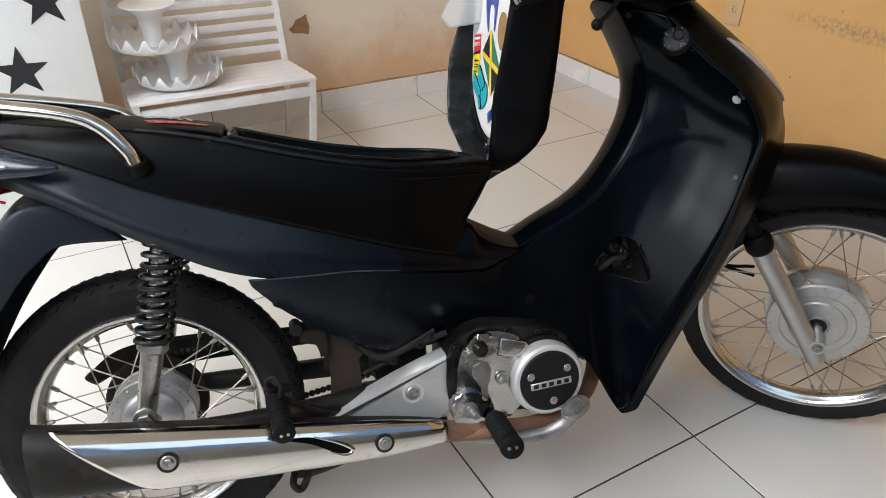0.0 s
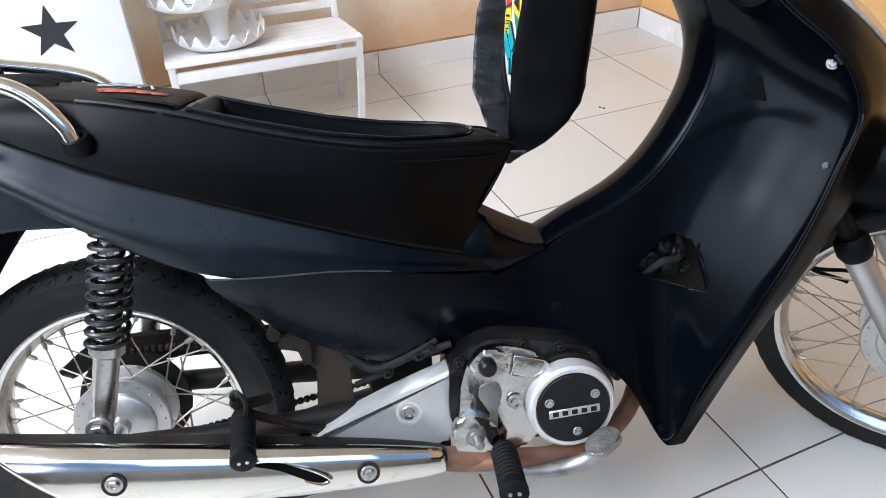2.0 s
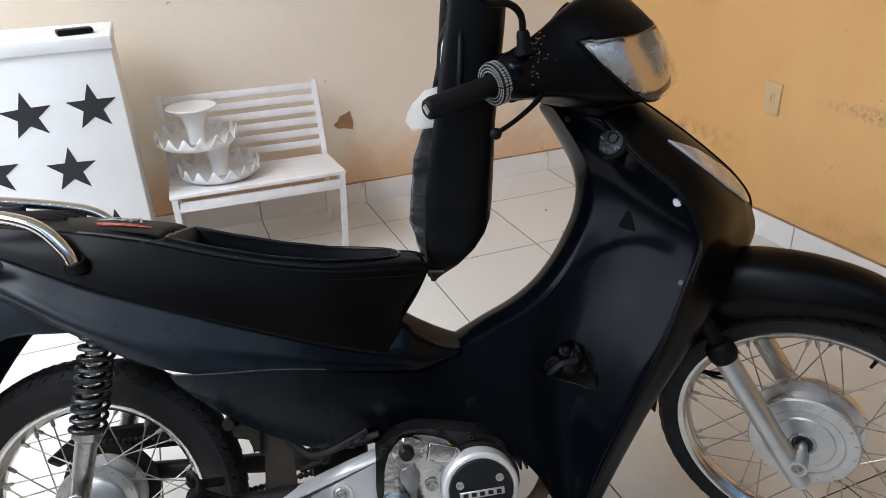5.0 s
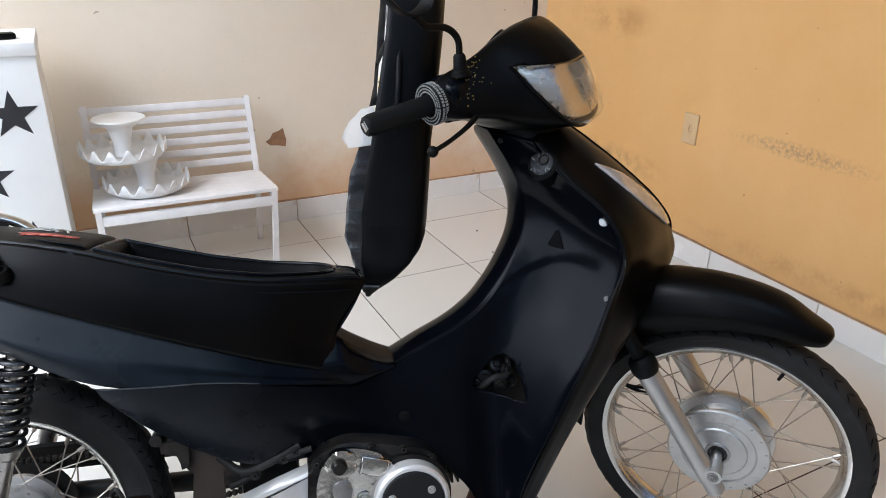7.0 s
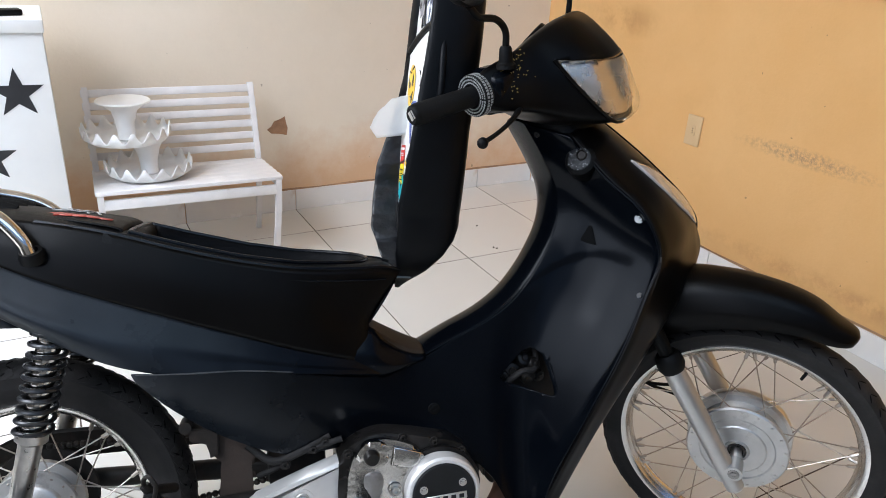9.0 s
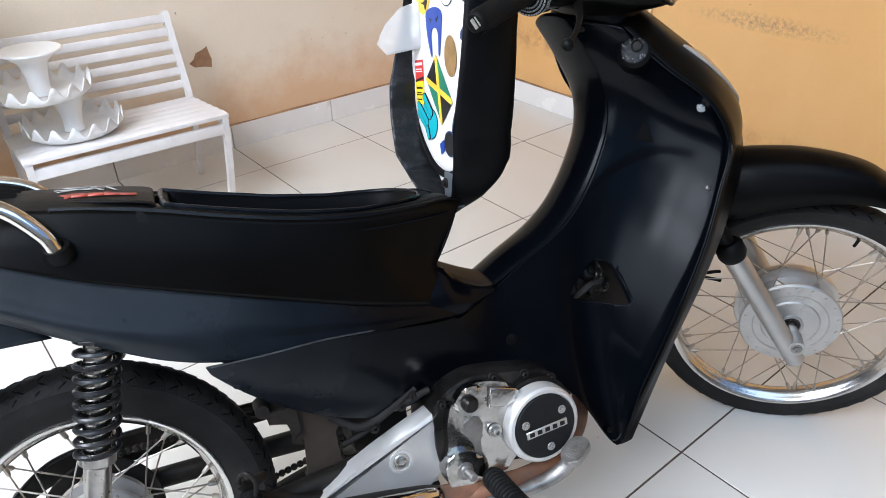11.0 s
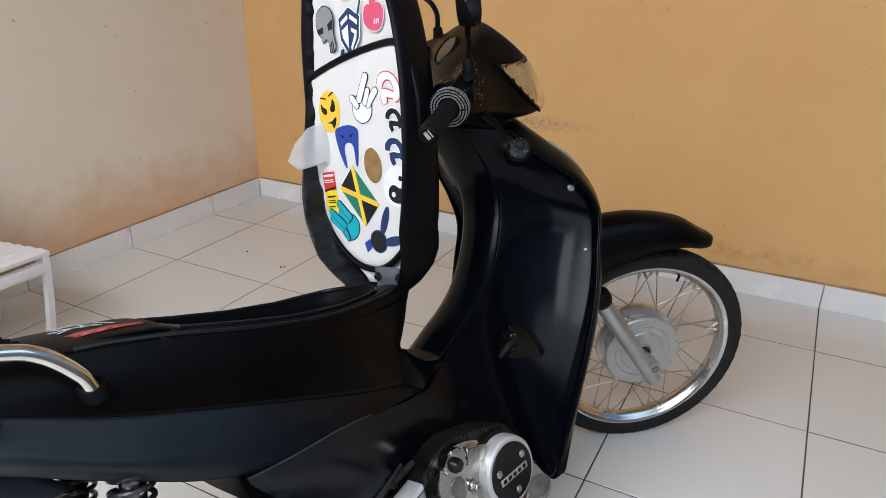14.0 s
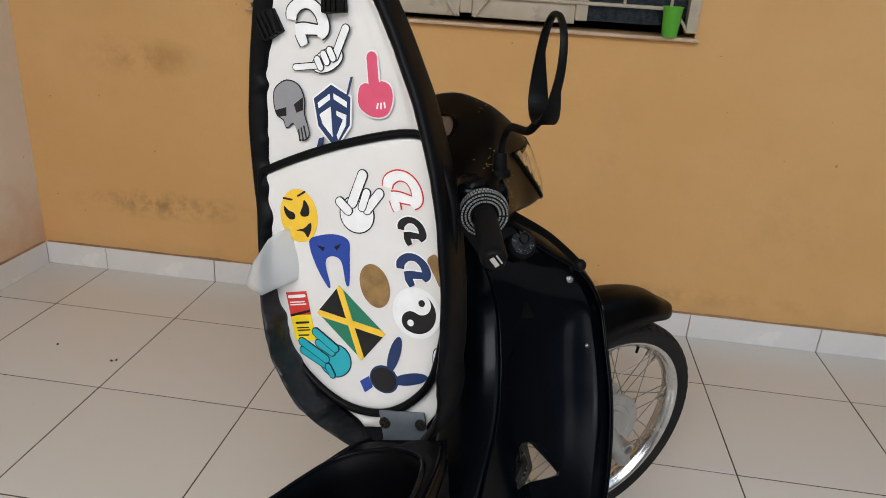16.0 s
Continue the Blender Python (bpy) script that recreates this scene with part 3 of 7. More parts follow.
for x, z, a in ((-0.09, 0.665, 90), (-0.19, 0.48, 88), (-0.27, 0.66, 93), (-0.40, 0.50, 90), (-0.46, 0.69, 86), (-0.10, 0.26, 92), (-0.32, 0.29, 88)):
    bm = bmesh.new()
    prism(bm, star(0.074, radians(a)), 0.0015, Matrix.Translation((x, 0.0, z)) @ Matrix.Rotation(radians(90), 4, "X"))
    part("star", bm, M["star_black"], panel, "black five-pointed star")
bm = bmesh.new()
box(bm, (0.10, 0.05, 0.016), None, 0.004)
thing("remote_control", bm, M["black_plastic"], "small black remote lying on the white stand", "remote", pose(-0.50, 1.70, 0.8805, 0, 0, 12))

from mathutils.bvhtree import BVHTree


def skin_hit(tree, p, d):
    """Where a line from p along d meets a skin, and the outward normal there."""
    d = Vector(d).normalized()
    hit, nrm, _, _ = tree.ray_cast(Vector(p), d)
    if hit is None:
        return Vector(p), -d
    return hit, (nrm if nrm.dot(d) < 0 else -nrm)


# ---------------------------------------------------------------- the motorcycle
# Its own frame: x ahead, y to its left, z up along its leaning body, from the rear wheel's foot.
bike = new("motorcycle")
bike.matrix_world = Matrix.Translation((-0.5506, 0.2737, -0.0078)) @ pose(0, 0, 0, 0, 0, -15.0) @ pose(0, 0, 0, -18.5, 0, 0)
tagged(bike, "satin black step-through motorcycle, seat raised, leaning on its side stand", "motorcycle")

A0, AX = Vector((1.255, -0.03, 0.243)), Vector((-0.438, 0, 0.899)).normalized()
STEER = Matrix.Translation(A0) @ Matrix.Rotation(radians(-43), 4, AX) @ Matrix.Translation(-A0)


def bolt_mesh(r=0.007, h=0.006):
    bm = bmesh.new()
    lathe(bm, [(0.0001, 0), (r * 1.5, 0), (r * 1.5, h * 0.25), (r * 1.4, h * 0.35), (r, h * 0.35)], 20)
    lathe(bm, [(r, h * 0.3), (r, h * 0.9), (r * 0.85, h), (r * 0.45, h), (r * 0.42, h * 0.5), (0.0001, h * 0.5)], 6)
    return bm


def bolt(p, d, r=0.007, h=0.006, mat="steel", name="bolt", parent=None, label=""):
    return part(name, bolt_mesh(r, h), M[mat], parent or bike, label, axis_to(p, d), sharp=30)


def wheel(name, m, R, tw, rr, label, tread, hub, n=36, lace=0.62):
    """A spoked wheel about z; z points to the machine's right side. hub: radius, flange half width."""
    bm = bmesh.new()
    hw = 0.021 if rr > 0.2 else 0.025
    prof = [(rr - 0.003, hw - 0.003), (rr, hw), (rr - 0.002, hw + 0.003), (rr - 0.009, hw + 0.001), (rr - 0.012, hw - 0.004), (rr - 0.016, hw * 0.55), (rr - 0.021, hw * 0.3),
            (rr - 0.021, -hw * 0.3), (rr - 0.016, -hw * 0.55), (rr - 0.012, -hw + 0.004), (rr - 0.009, -hw - 0.001), (rr - 0.002, -hw - 0.003), (rr, -hw), (rr - 0.003, -hw + 0.003),
            (rr - 0.009, -hw * 0.4), (rr - 0.009, hw * 0.4)]
    lathe(bm, prof, 96, close=True)
    w = part(name, bm, M["rim"], bike, label, m, sharp=50)
    # tyre
    bm = bmesh.new()
    prof = []
    for k in range(21):
        a = math.pi * (-0.12 + 1.24 * k / 20)
        prof.append(((R + rr - 0.006) / 2 + (R - rr + 0.006) / 2 * math.sin(a), -tw / 2 * math.cos(a) * (1.0 if 3 < k < 17 else 0.9)))
    prof[0], prof[-1] = (rr - 0.004, -hw + 0.001), (rr - 0.004, hw - 0.001)
    lathe(bm, prof, 120)
    part("tyre", bm, M["rubber"], w, "worn black tyre with blocky tread" if tread else "smooth black road tyre")
    # tread blocks
    bm = bmesh.new()
    nb = 84
    for side in (-1, 1) if tread else ():
        for k in range(nb):
            for layer in range(2 if tread else 1):
                a = 2 * math.pi * (k + 0.5 * (side > 0) + 0.3 * layer) / nb
                th = radians(26 + 26 * layer) * side if tread else radians(20) * side
                mid = (R + rr - 0.006) / 2
                hr = (R - rr + 0.006) / 2
                r0, z0 = mid + hr * math.cos(th), tw / 2 * math.sin(th)
                mm = Matrix.Rotation(a, 4, "Z") @ Matrix.Translation((r0 - 0.0005, 0, z0)) @ Matrix.Rotation(-th, 4, "Y") @ Matrix.Rotation(radians(20 * side), 4, "X")
                box(bm, (0.0016, 2 * math.pi * R / nb * 0.58, 0.014), mm)
    if tread:
        tagged(part("tread", bm, M["rubber"], w), kind="stuff")
        bm = bmesh.new()
    marks = ((10, 26, 0.0, 10), (28, 42, 0.03, -12), (44, 58, 0.01, 12)) if tread else ((16, 34, 0.0, 14), (40, 56, 0.055, -12))
    for side in (-1, 1):
        for k in range(52):
            for th0, th1, da, sk in marks:
                pts = []
                for q in (0, 0.5, 1):
                    th = radians(th0 + (th1 - th0) * q) * side
                    a = 2 * math.pi * (k + 0.5 * (side > 0)) / 52 + da + radians(sk) * 0.22 * q
                    rad = (R + rr - 0.006) / 2 + (R - rr + 0.006) / 2 * math.cos(th) - 0.0006
                    pts.append((rad * math.cos(a), rad * math.sin(a), tw / 2 * math.sin(th)))
                tube(bm, pts, [0.0012, 0.0017, 0.0010], 5)
    tagged(part("tread_groove", bm, M["dark_hole"], w), kind="stuff")
    # hub and spokes
    hr, hz = hub
    sp = bmesh.new()
    L0 = Vector((hr, 0, hz))
    L1 = Vector(((rr - 0.02) * math.cos(lace), (rr - 0.02) * math.sin(lace), 0.004))
    tube(sp, [L0, L0.lerp(L1, 0.93)], 0.0013, 6)
    tube(sp, [L0.lerp(L1, 0.885), L0.lerp(L1, 0.90), L1], [0.0022, 0.0036, 0.0038], 6)
    tube(sp, [L0 + Vector((-0.004, 0, 0.003)), L0 + Vector((0.001, 0, -0.002))], 0.0028, 6)
    me_a = finish(sp, "spoke", M["spoke"])
    me_b = me_a.copy()
    me_b.transform(Matrix.Diagonal((1, -1, 1, 1)))
    me_b.flip_normals()
    for k in range(n):
        side = k % 2
        kind = (k // 2) % 2
        o = new("spoke", me_a if kind else me_b)
        o.parent = w
        o.matrix_local = Matrix.Rotation(2 * math.pi * k / n, 4, "Z") @ (Matrix.Rotation(math.pi, 4, "X") if side else Matrix())
    bm = bmesh.new()
    tube(bm, [(rr - 0.020, 0, 0), (rr - 0.038, 0, 0.003)], [0.0035, 0.003], 8)
    part("tyre_valve", bm, M["black_plastic"], w, m=Matrix.Rotation(radians(230 if tread else 62), 4, "Z"))
    return w


# rear wheel
RW = axis_to((0, 0, 0.265), (0, -1, 0))
rear = wheel("rear_wheel", RW, 0.254, 0.084, 0.187, "dull chromed spoked rear wheel", True, (0.066, 0.024))
bm = bmesh.new()
lathe(bm, [(0.0001, 0.048), (0.014, 0.048), (0.016, 0.036), (0.045, 0.034), (0.049, 0.031), (0.051, 0.027), (0.070, 0.027), (0.072, 0.024), (0.071, 0.019), (0.056, 0.017), (0.056, -0.017), (0.070, -0.019), (0.072, -0.026), (0.05, -0.03), (0.0001, -0.035)], 48)
hub = part("hub", bm, M["silver"], rear, "grey cast wheel hub")
bm = bmesh.new()
tube(bm, [(0, 0, -0.13), (0, 0, 0.125)], 0.0075, 10)
part("axle", bm, M["steel"], rear)
bm = bmesh.new()
lathe(bm, [(0.052, -0.045), (0.085, -0.046), (0.087, -0.049), (0.085, -0.052), (0.05, -0.053)], 60, close=True)
part("sprocket", bm, M["dark_steel"], rear)

# front wheel, fork and mudguard turn with the steering
FC = Vector((1.301, -0.03, 0.271))
FW = STEER @ axis_to(FC, (0, -1, 0))
front = wheel("front_wheel", FW, 0.270, 0.062, 0.229, "dull chromed spoked front wheel", False, (0.088, 0.026), lace=0.5)
bm = bmesh.new()
lathe(bm, [(0.0001, 0.026), (0.017, 0.027), (0.0185, 0.037), (0.0225, 0.038), (0.024, 0.034), (0.052, 0.032), (0.055, 0.030), (0.068, 0.030), (0.071, 0.032), (0.092, 0.031), (0.095, 0.027), (0.094, 0.022), (0.080, 0.017), (0.079, -0.018), (0.094, -0.022), (0.096, -0.030), (0.094, -0.036), (0.07, -0.040), (0.0001, -0.044)], 64)
part("hub", bm, M["silver"], front, "silver drum brake hub", sharp=28)
bm = bmesh.new()
lathe(bm, [(0.0165, 0.0275), (0.0165, 0.035), (0.012, 0.036), (0.010, 0.032), (0.0001, 0.032)], 28)
part("hub_seal", bm, M["engine_dark"], front, "greasy dark hub seal")
bm = bmesh.new()
lathe(bm, [(0.080, -0.020), (0.098, -0.022), (0.100, -0.026), (0.099, -0.036), (0.094, -0.039)], 60)
part("brake_drum", bm, M["alu"], front, "darker rear flange of the brake drum")
for k in range(18):
    bm = bmesh.new()
    lathe(bm, [(0.0001, 0.0022), (0.0022, 0.0018), (0.003, 0)], 10)
    part("hub_rivet", bm, M["steel"], front, m=Matrix.Rotation(2 * math.pi * (k + 0.5) / 18, 4, "Z") @ Matrix.Translation((0.086, 0, 0.031)))
bm = bmesh.new()
tube(bm, [(0, 0, -0.10), (0, 0, 0.075)], 0.0105, 16)
part("axle", bm, M["steel"], front)

for sy, nm in ((-1, "fork_leg"), (1, "fork_leg")):
    y = -0.03 + sy * 0.088
    base = Vector((1.268, y, 0.271))
    top = base + AX * 0.235
    foot = Vector((1.286, y, 0.266))
    lean = (top - foot).normalized()
    bm = bmesh.new()
    tube(bm, [foot - lean * 0.050, foot - lean * 0.044, foot + lean * 0.10, base + AX * 0.215, base + AX * 0.222], [0.012, 0.0175, 0.0195, 0.0205, 0.019], 24)
    tube(bm, [(FC.x, y - 0.018, FC.z), (FC.x, y + 0.018, FC.z)], 0.0155, 20)
    box(bm, (0.024, 0.026, 0.024), Matrix.Translation((FC.x - 0.010, y, FC.z - 0.004)), 0.006)
    leg = part(nm, bm, M["fork_grey"], bike, "silver painted fork leg", STEER)
    bm = bmesh.new()
    tube(bm, [base + AX * 0.214, base + AX * 0.225, base + AX * 0.245, base + AX * 0.252], [0.021, 0.026, 0.025, 0.019], 20)
    part("dust_seal", bm, M["black_plastic"], leg)
    bm = bmesh.new()
    tube(bm, [base + AX * 0.25, base + AX * 0.47], 0.0135, 16)
    part("fork_tube", bm, M["black_plastic"], leg)
    part("axle_nut", bolt_mesh(0.007, 0.005), M["cast_grey"], leg, "", axis_to((FC.x, y + sy * 0.018, FC.z), (0, sy, 0)))

# front mudguard: a long beak over the wheel
def fender_row(ang, rad, w, drop):
    a = radians(ang)
    c = Vector((FC.x + rad * math.cos(a), 0, FC.z + rad * math.sin(a)))
    rdir = Vector((math.cos(a), 0, math.sin(a)))
    out = []
    for k in range(13):
        s = -1 + k / 6
        lift = float(np.interp(abs(s), [0, 0.2, 0.4, 0.52, 0.62, 0.8, 0.93, 1.0], [1.0, 0.985, 0.93, 0.86, 0.74, 0.42, 0.16, 0.0])) * drop
        out.append(c + Vector((0, -0.03 + w * math.copysign(abs(s) ** 0.8, s), 0)) - rdir * (drop - lift))
    return out


bm = bmesh.new()
rows = [fender_row(*q) for q in ((59, 0.325, 0.016, 0.008), (60.5, 0.330, 0.032, 0.022), (66, 0.333, 0.046, 0.034), (75, 0.347, 0.056, 0.050), (86, 0.357, 0.064, 0.064), (98, 0.370, 0.069, 0.080), (112, 0.388, 0.072, 0.096), (128, 0.393, 0.072, 0.098), (142, 0.370, 0.070, 0.085), (158, 0.318, 0.066, 0.05), (176, 0.298, 0.062, 0.035))]
rows = [[spline([r[k] for r in rows], 44)[i] for k in range(13)] for i in range(44)]
grid_faces(bm, rows)
part("front_mudguard", bm, M["brown_black"], bike, "faded black beak-shaped front mudguard", STEER, thick=0.003)

# brake cable and speedometer cable down to the hub
for off in (0.0, 0.02):
    bm = bmesh.new()
    tube(bm, [(0.99, 0.05 + off, 0.78), (1.08, 0.065 + off, 0.60), (1.10, 0.06 + off, 0.45), (1.14, 0.05, 0.37), (1.21, 0.03, 0.335 + off)], 0.0036, 8, smooth=40)
    part("brake_cable", bm, M["black_plastic"], bike)

# ------------------------------------------------ handlebar cover, turned with the steering
PROFILE = [(0.0, 0.34), (0.0, 0.52), (0.07, 0.70), (0.24, 0.87), (0.40, 0.985), (0.52, 0.97), (0.70, 0.80), (0.85, 0.60), (0.94, 0.38), (1.0, 0.17), (0.96, 0.06), (0.72, 0.015), (0.40, 0.0), (0.10, 0.08)]
SECTION = [(0.0, 0.842, 1.060, 0.905, 1.088), (0.04, 0.842, 1.056, 0.906, 1.087), (0.075, 0.844, 1.036, 0.910, 1.080), (0.10, 0.847, 1.006, 0.918, 1.070), (0.125, 0.849, 0.968, 0.930, 1.056),
           (0.15, 0.846, 0.938, 0.944, 1.045), (0.18, 0.836, 0.910, 0.953, 1.034), (0.20, 0.830, 0.890, 0.958, 1.025), (0.212, 0.832, 0.876, 0.966, 1.010), (0.216, 0.838, 0.866, 0.976, 0.998)]


def cover_ring(dy, xb, xf, zb, zt, n=52):
    ring = spline([(xb + (xf - xb) * u, 0, zb + (zt - zb) * v) for u, v in PROFILE], n, True)
    return [Vector((p.x, -0.03 + dy, p.z)) for p in ring]


bm = bmesh.new()
rings = [cover_ring(-q[0], *q[1:]) for q in reversed(SECTION)] + [cover_ring(*q) for q in SECTION[1:]]
cols = [spline([r[k] for r in rings], 72) for k in range(52)]
vs, fs = grid_faces(bm, [[cols[k][i] for k in range(52)] for i in range(72)], True)
bm.faces.new(list(reversed(vs[0])))
bm.faces.new(vs[-1])
bmesh.ops.recalc_face_normals(bm, faces=bm.faces)
COVER = BVHTree.FromBMesh(bm)


def lens_zone(bm, keep):
    """Cuts the wedge of the headlight out of the cover skin, or keeps the wedge alone."""
    for co, no in (((0.946, 0, 1.028), (0.10, 0, 1)), ((0.946, 0, 1.028), (1.17, 0, 1.0))):
        bmesh.ops.bisect_plane(bm, geom=bm.verts[:] + bm.edges[:] + bm.faces[:], dist=1e-6, plane_co=co, plane_no=no)
    cut = []
    for f in bm.faces:
        c = f.calc_center_median()
        zone = c.z + 0.10 * (c.x - 0.946) < 1.028 and c.z > 1.028 - 1.17 * (c.x - 0.946) and c.x > 0.946
        if zone != keep:
            cut.append(f)
    bmesh.ops.delete(bm, geom=cut, context="FACES")


lens_bm = bm.copy()
bowl_bm = bm.copy()
lens_zone(bm, False)
head = part("handlebar_cover", bm, M["brown_black"], bike, "black handlebar cover with chipped paint", STEER, thick=0.003)
lens_zone(lens_bm, True)
lens_zone(bowl_bm, True)
gasket = sorted((v.co.copy() for v in lens_bm.verts if abs(v.co.z + 1.17 * (v.co.x - 0.946) - 1.028) < 1e-4), key=lambda p: p.y)
even = gasket[:1]
for p in gasket:
    if p.y - even[-1].y > 0.006 and (p - even[-1]).length < 0.06:
        even.append(p)
for q, sc in ((lens_bm, 1.018), (bowl_bm, 0.90)):
    c = Vector((0.955, -0.03, 0.985))
    for v in q.verts:
        v.co = c + (v.co - c) * sc
bowl = part("headlight_bowl", bowl_bm, M["reflector"], head, "silvery headlight bowl", thick=0.001)
for dz in (-0.022, 0.0, 0.018):
    bm = bmesh.new()
    tube(bm, [(0.985, -0.12, 0.985 + dz), (1.02, -0.07, 0.972 + dz), (1.032, -0.03, 0.965 + dz), (1.02, 0.01, 0.972 + dz), (0.985, 0.06, 0.985 + dz)], 0.0015, 6, smooth=20)
    part("bowl_rib", bm, M["fork_grey"], bowl)
for k in range(6):
    bm = bmesh.new()
    z = 0.955 + 0.007 * k
    tube(bm, [(1.000, -0.098, z + 0.004), (1.026, -0.070, z), (1.036, -0.040, z - 0.002)], 0.0012, 6, smooth=12)
    part("bowl_flute", bm, M["fork_grey"], bowl)
bm = bmesh.new()
box(bm, (0.06, 0.004, 0.055), Matrix.Translation((0.972, -0.089, 0.968)) @ Matrix.Rotation(radians(-24), 4, "Z"), 0.001)
part("bowl_divider", bm, M["fork_grey"], bowl)
o = part("headlight_lens", lens_bm, M["lens"], head, "clear scratched headlight lens", thick=0.002)
o.visible_shadow = False
c = Vector((0.955, -0.03, 0.985))
bm = bmesh.new()
tube(bm, [c + (p - c) * 1.016 for p in even], 0.0032, 8)
part("lens_gasket", bm, M["brown_black"], head, "black edge along the headlight lens")
# neck between the column cover and the handlebar cover
bm = bmesh.new()
rows = []
for z, x, rx, ry in ((0.845, 0.935, 0.050, 0.070), (0.872, 0.928, 0.068, 0.086), (0.900, 0.925, 0.070, 0.082), (0.930, 0.925, 0.068, 0.080), (0.955, 0.925, 0.066, 0.080)):
    rows.append([(x + rx * math.cos(2 * math.pi * k / 32), -0.02 + ry * math.sin(2 * math.pi * k / 32), z) for k in range(32)])
grid_faces(bm, [[Vector(p) for p in r] for r in rows], True)
part("steering_neck", bm, M["black_plastic"], bike, "black cover round the steering neck")
# instrument face
face = Vector((-0.72, -0.10, 0.68)).normalized()
hit, nrm = skin_hit(COVER, Vector((0.856, -0.050, 1.060)) + face * 0.2, -face)
bm = bmesh.new()
lathe(bm, [(0.0001, 0.004), (0.027, 0.003), (0.029, 0.001), (0.029, -0.004)], 44, axis_to(hit - face * 0.001, face))
part("instrument_cover", bm, M["glass_dust"], head, "dusty brownish speedometer glass")
bm = bmesh.new()
lathe(bm, [(0.029, -0.004), (0.029, 0.003), (0.031, 0.0045), (0.034, 0.003), (0.036, -0.006)], 44, axis_to(hit - face * 0.001, face))
part("instrument_bezel", bm, M["brown_black"], head)
for sy in (-1, 1):
    gr = [Vector((0.846, -0.03 + sy * 0.196, 0.986)), Vector((0.787, -0.03 + sy * 0.318, 0.977))]
    bm = bmesh.new()
    d = gr[1] - gr[0]
    tube(bm, [gr[0], gr[0] + d * 0.12, gr[0] + d * 0.95, gr[1]], [0.017, 0.0165, 0.0175, 0.015], 24)
    hb = bmesh.new()
    lathe(hb, [(0.020, -0.034), (0.037, -0.030), (0.039, -0.024), (0.038, -0.012), (0.034, -0.008), (0.018, -0.008)], 36, axis_to(gr[0], d))
    part("switch_housing", hb, M["black_paint"], head, "glossy black flange round the grip root")
    grip = part("grip", bm, M["grip_rubber"], head, "ribbed black rubber grip")
    bm = bmesh.new()
    lathe(bm, [(0.0001, 0.004), (0.012, 0.004), (0.0155, 0.001), (0.0165, -0.004)], 24, axis_to(gr[1], d))
    part("grip_end", bm, M["black_plastic"], grip)
    bm = bmesh.new()
    box(bm, (0.006, 0.014, 0.001), axis_to(gr[1] + d.normalized() * 0.0046, d, 0.6))
    box(bm, (0.002, 0.014, 0.001), axis_to(gr[1] + d.normalized() * 0.0046, d, 0.6) @ Matrix.Translation((0.007, 0, 0)))
    part("grip_mark", bm, M["badge"], grip, "pale worn mark on the grip end")
    sb = bmesh.new()
    box(sb, (0.078, 0.070, 0.062), axis_to(gr[0] - d * 0.24, d), 0.020, 4)
    part("switch_box", sb, M["black_paint"], head, "glossy black switch box beside the grip")
    # printed collar ring
    bm = bmesh.new()
    fr = axis_to(gr[0] + d * 0.07, d)
    lathe(bm, [(0.018, -0.012), (0.033, -0.012), (0.034, -0.009), (0.034, 0.006), (0.032, 0.008), (0.018, 0.008)], 40, fr)
    ring = part("grip_collar", bm, M["black_plastic"], head, "black collar printed with pale bars")
    bm = bmesh.new()
    rng = random.Random(5)
    for row, rad in ((0, 0.0215), (1, 0.0265), (2, 0.0315)):
        a = 0.0
        while a < 2 * math.pi - 0.1:
            ln = rng.uniform(0.05, 0.13)
            box(bm, (0.0024, rad * ln, 0.0006), fr @ Matrix.Rotation(a + ln / 2, 4, "Z") @ Matrix.Translation((rad, 0, 0.0083)))
            a += ln + 0.045
    for row in range(2):
        a = 0.0
        while a < 2 * math.pi - 0.1:
            ln = rng.uniform(0.05, 0.13)
            box(bm, (0.0006, 0.034 * ln, 0.0045), fr @ Matrix.Rotation(a + ln / 2, 4, "Z") @ Matrix.Translation((0.0342, 0, -0.005 + row * 0.007)))
            a += ln + 0.045
    part("collar_print", bm, M["print_grey"], ring)
    # lever
    bm = bmesh.new()
    lv = [(0.895, 0.13, 0.962), (0.908, 0.19, 0.958), (0.915, 0.25, 0.956), (0.913, 0.30, 0.952), (0.907, 0.338, 0.949)]
    lv = [(x, -0.03 + sy * y, z) for x, y, z in lv]
    tube(bm, lv, [0.008, 0.007, 0.0055, 0.005, 0.005], 10, smooth=20, flat=0.7)
    bmesh.ops.create_uvsphere(bm, u_segments=12, v_segments=8, radius=0.0085, matrix=Matrix.Translation(lv[-1]))
    part("brake_lever", bm, M["black_plastic"], head, "black lever with a ball end")
    # mirror
    bs = skin_hit(COVER, (0.884, -0.03 + sy * 0.176, 1.3), (0, 0, -1))[0] - Vector((0, 0, 0.002))
    hd = Vector((0.868, -0.03 + sy * 0.280, 1.130))
    bm = bmesh.new()
    tube(bm, [bs, bs + Vector((0, 0, 0.006)), bs + Vector((0, 0, 0.010)), bs + Vector((0, 0, 0.030)), bs + Vector((0, 0, 0.034))], [0.017, 0.016, 0.0115, 0.010, 0.008], 14)
    tube(bm, [bs + Vector((0, 0, 0.03)), bs + Vector((0.002, sy * 0.006, 0.058)), bs + Vector((-0.004, sy * 0.030, 0.078)), bs.lerp(hd, 0.75) + Vector((0, 0, 0.008)), hd], 0.0055, 10, smooth=24)
    stem = part("mirror_stem", bm, M["black_plastic"], head, "black mirror stem")
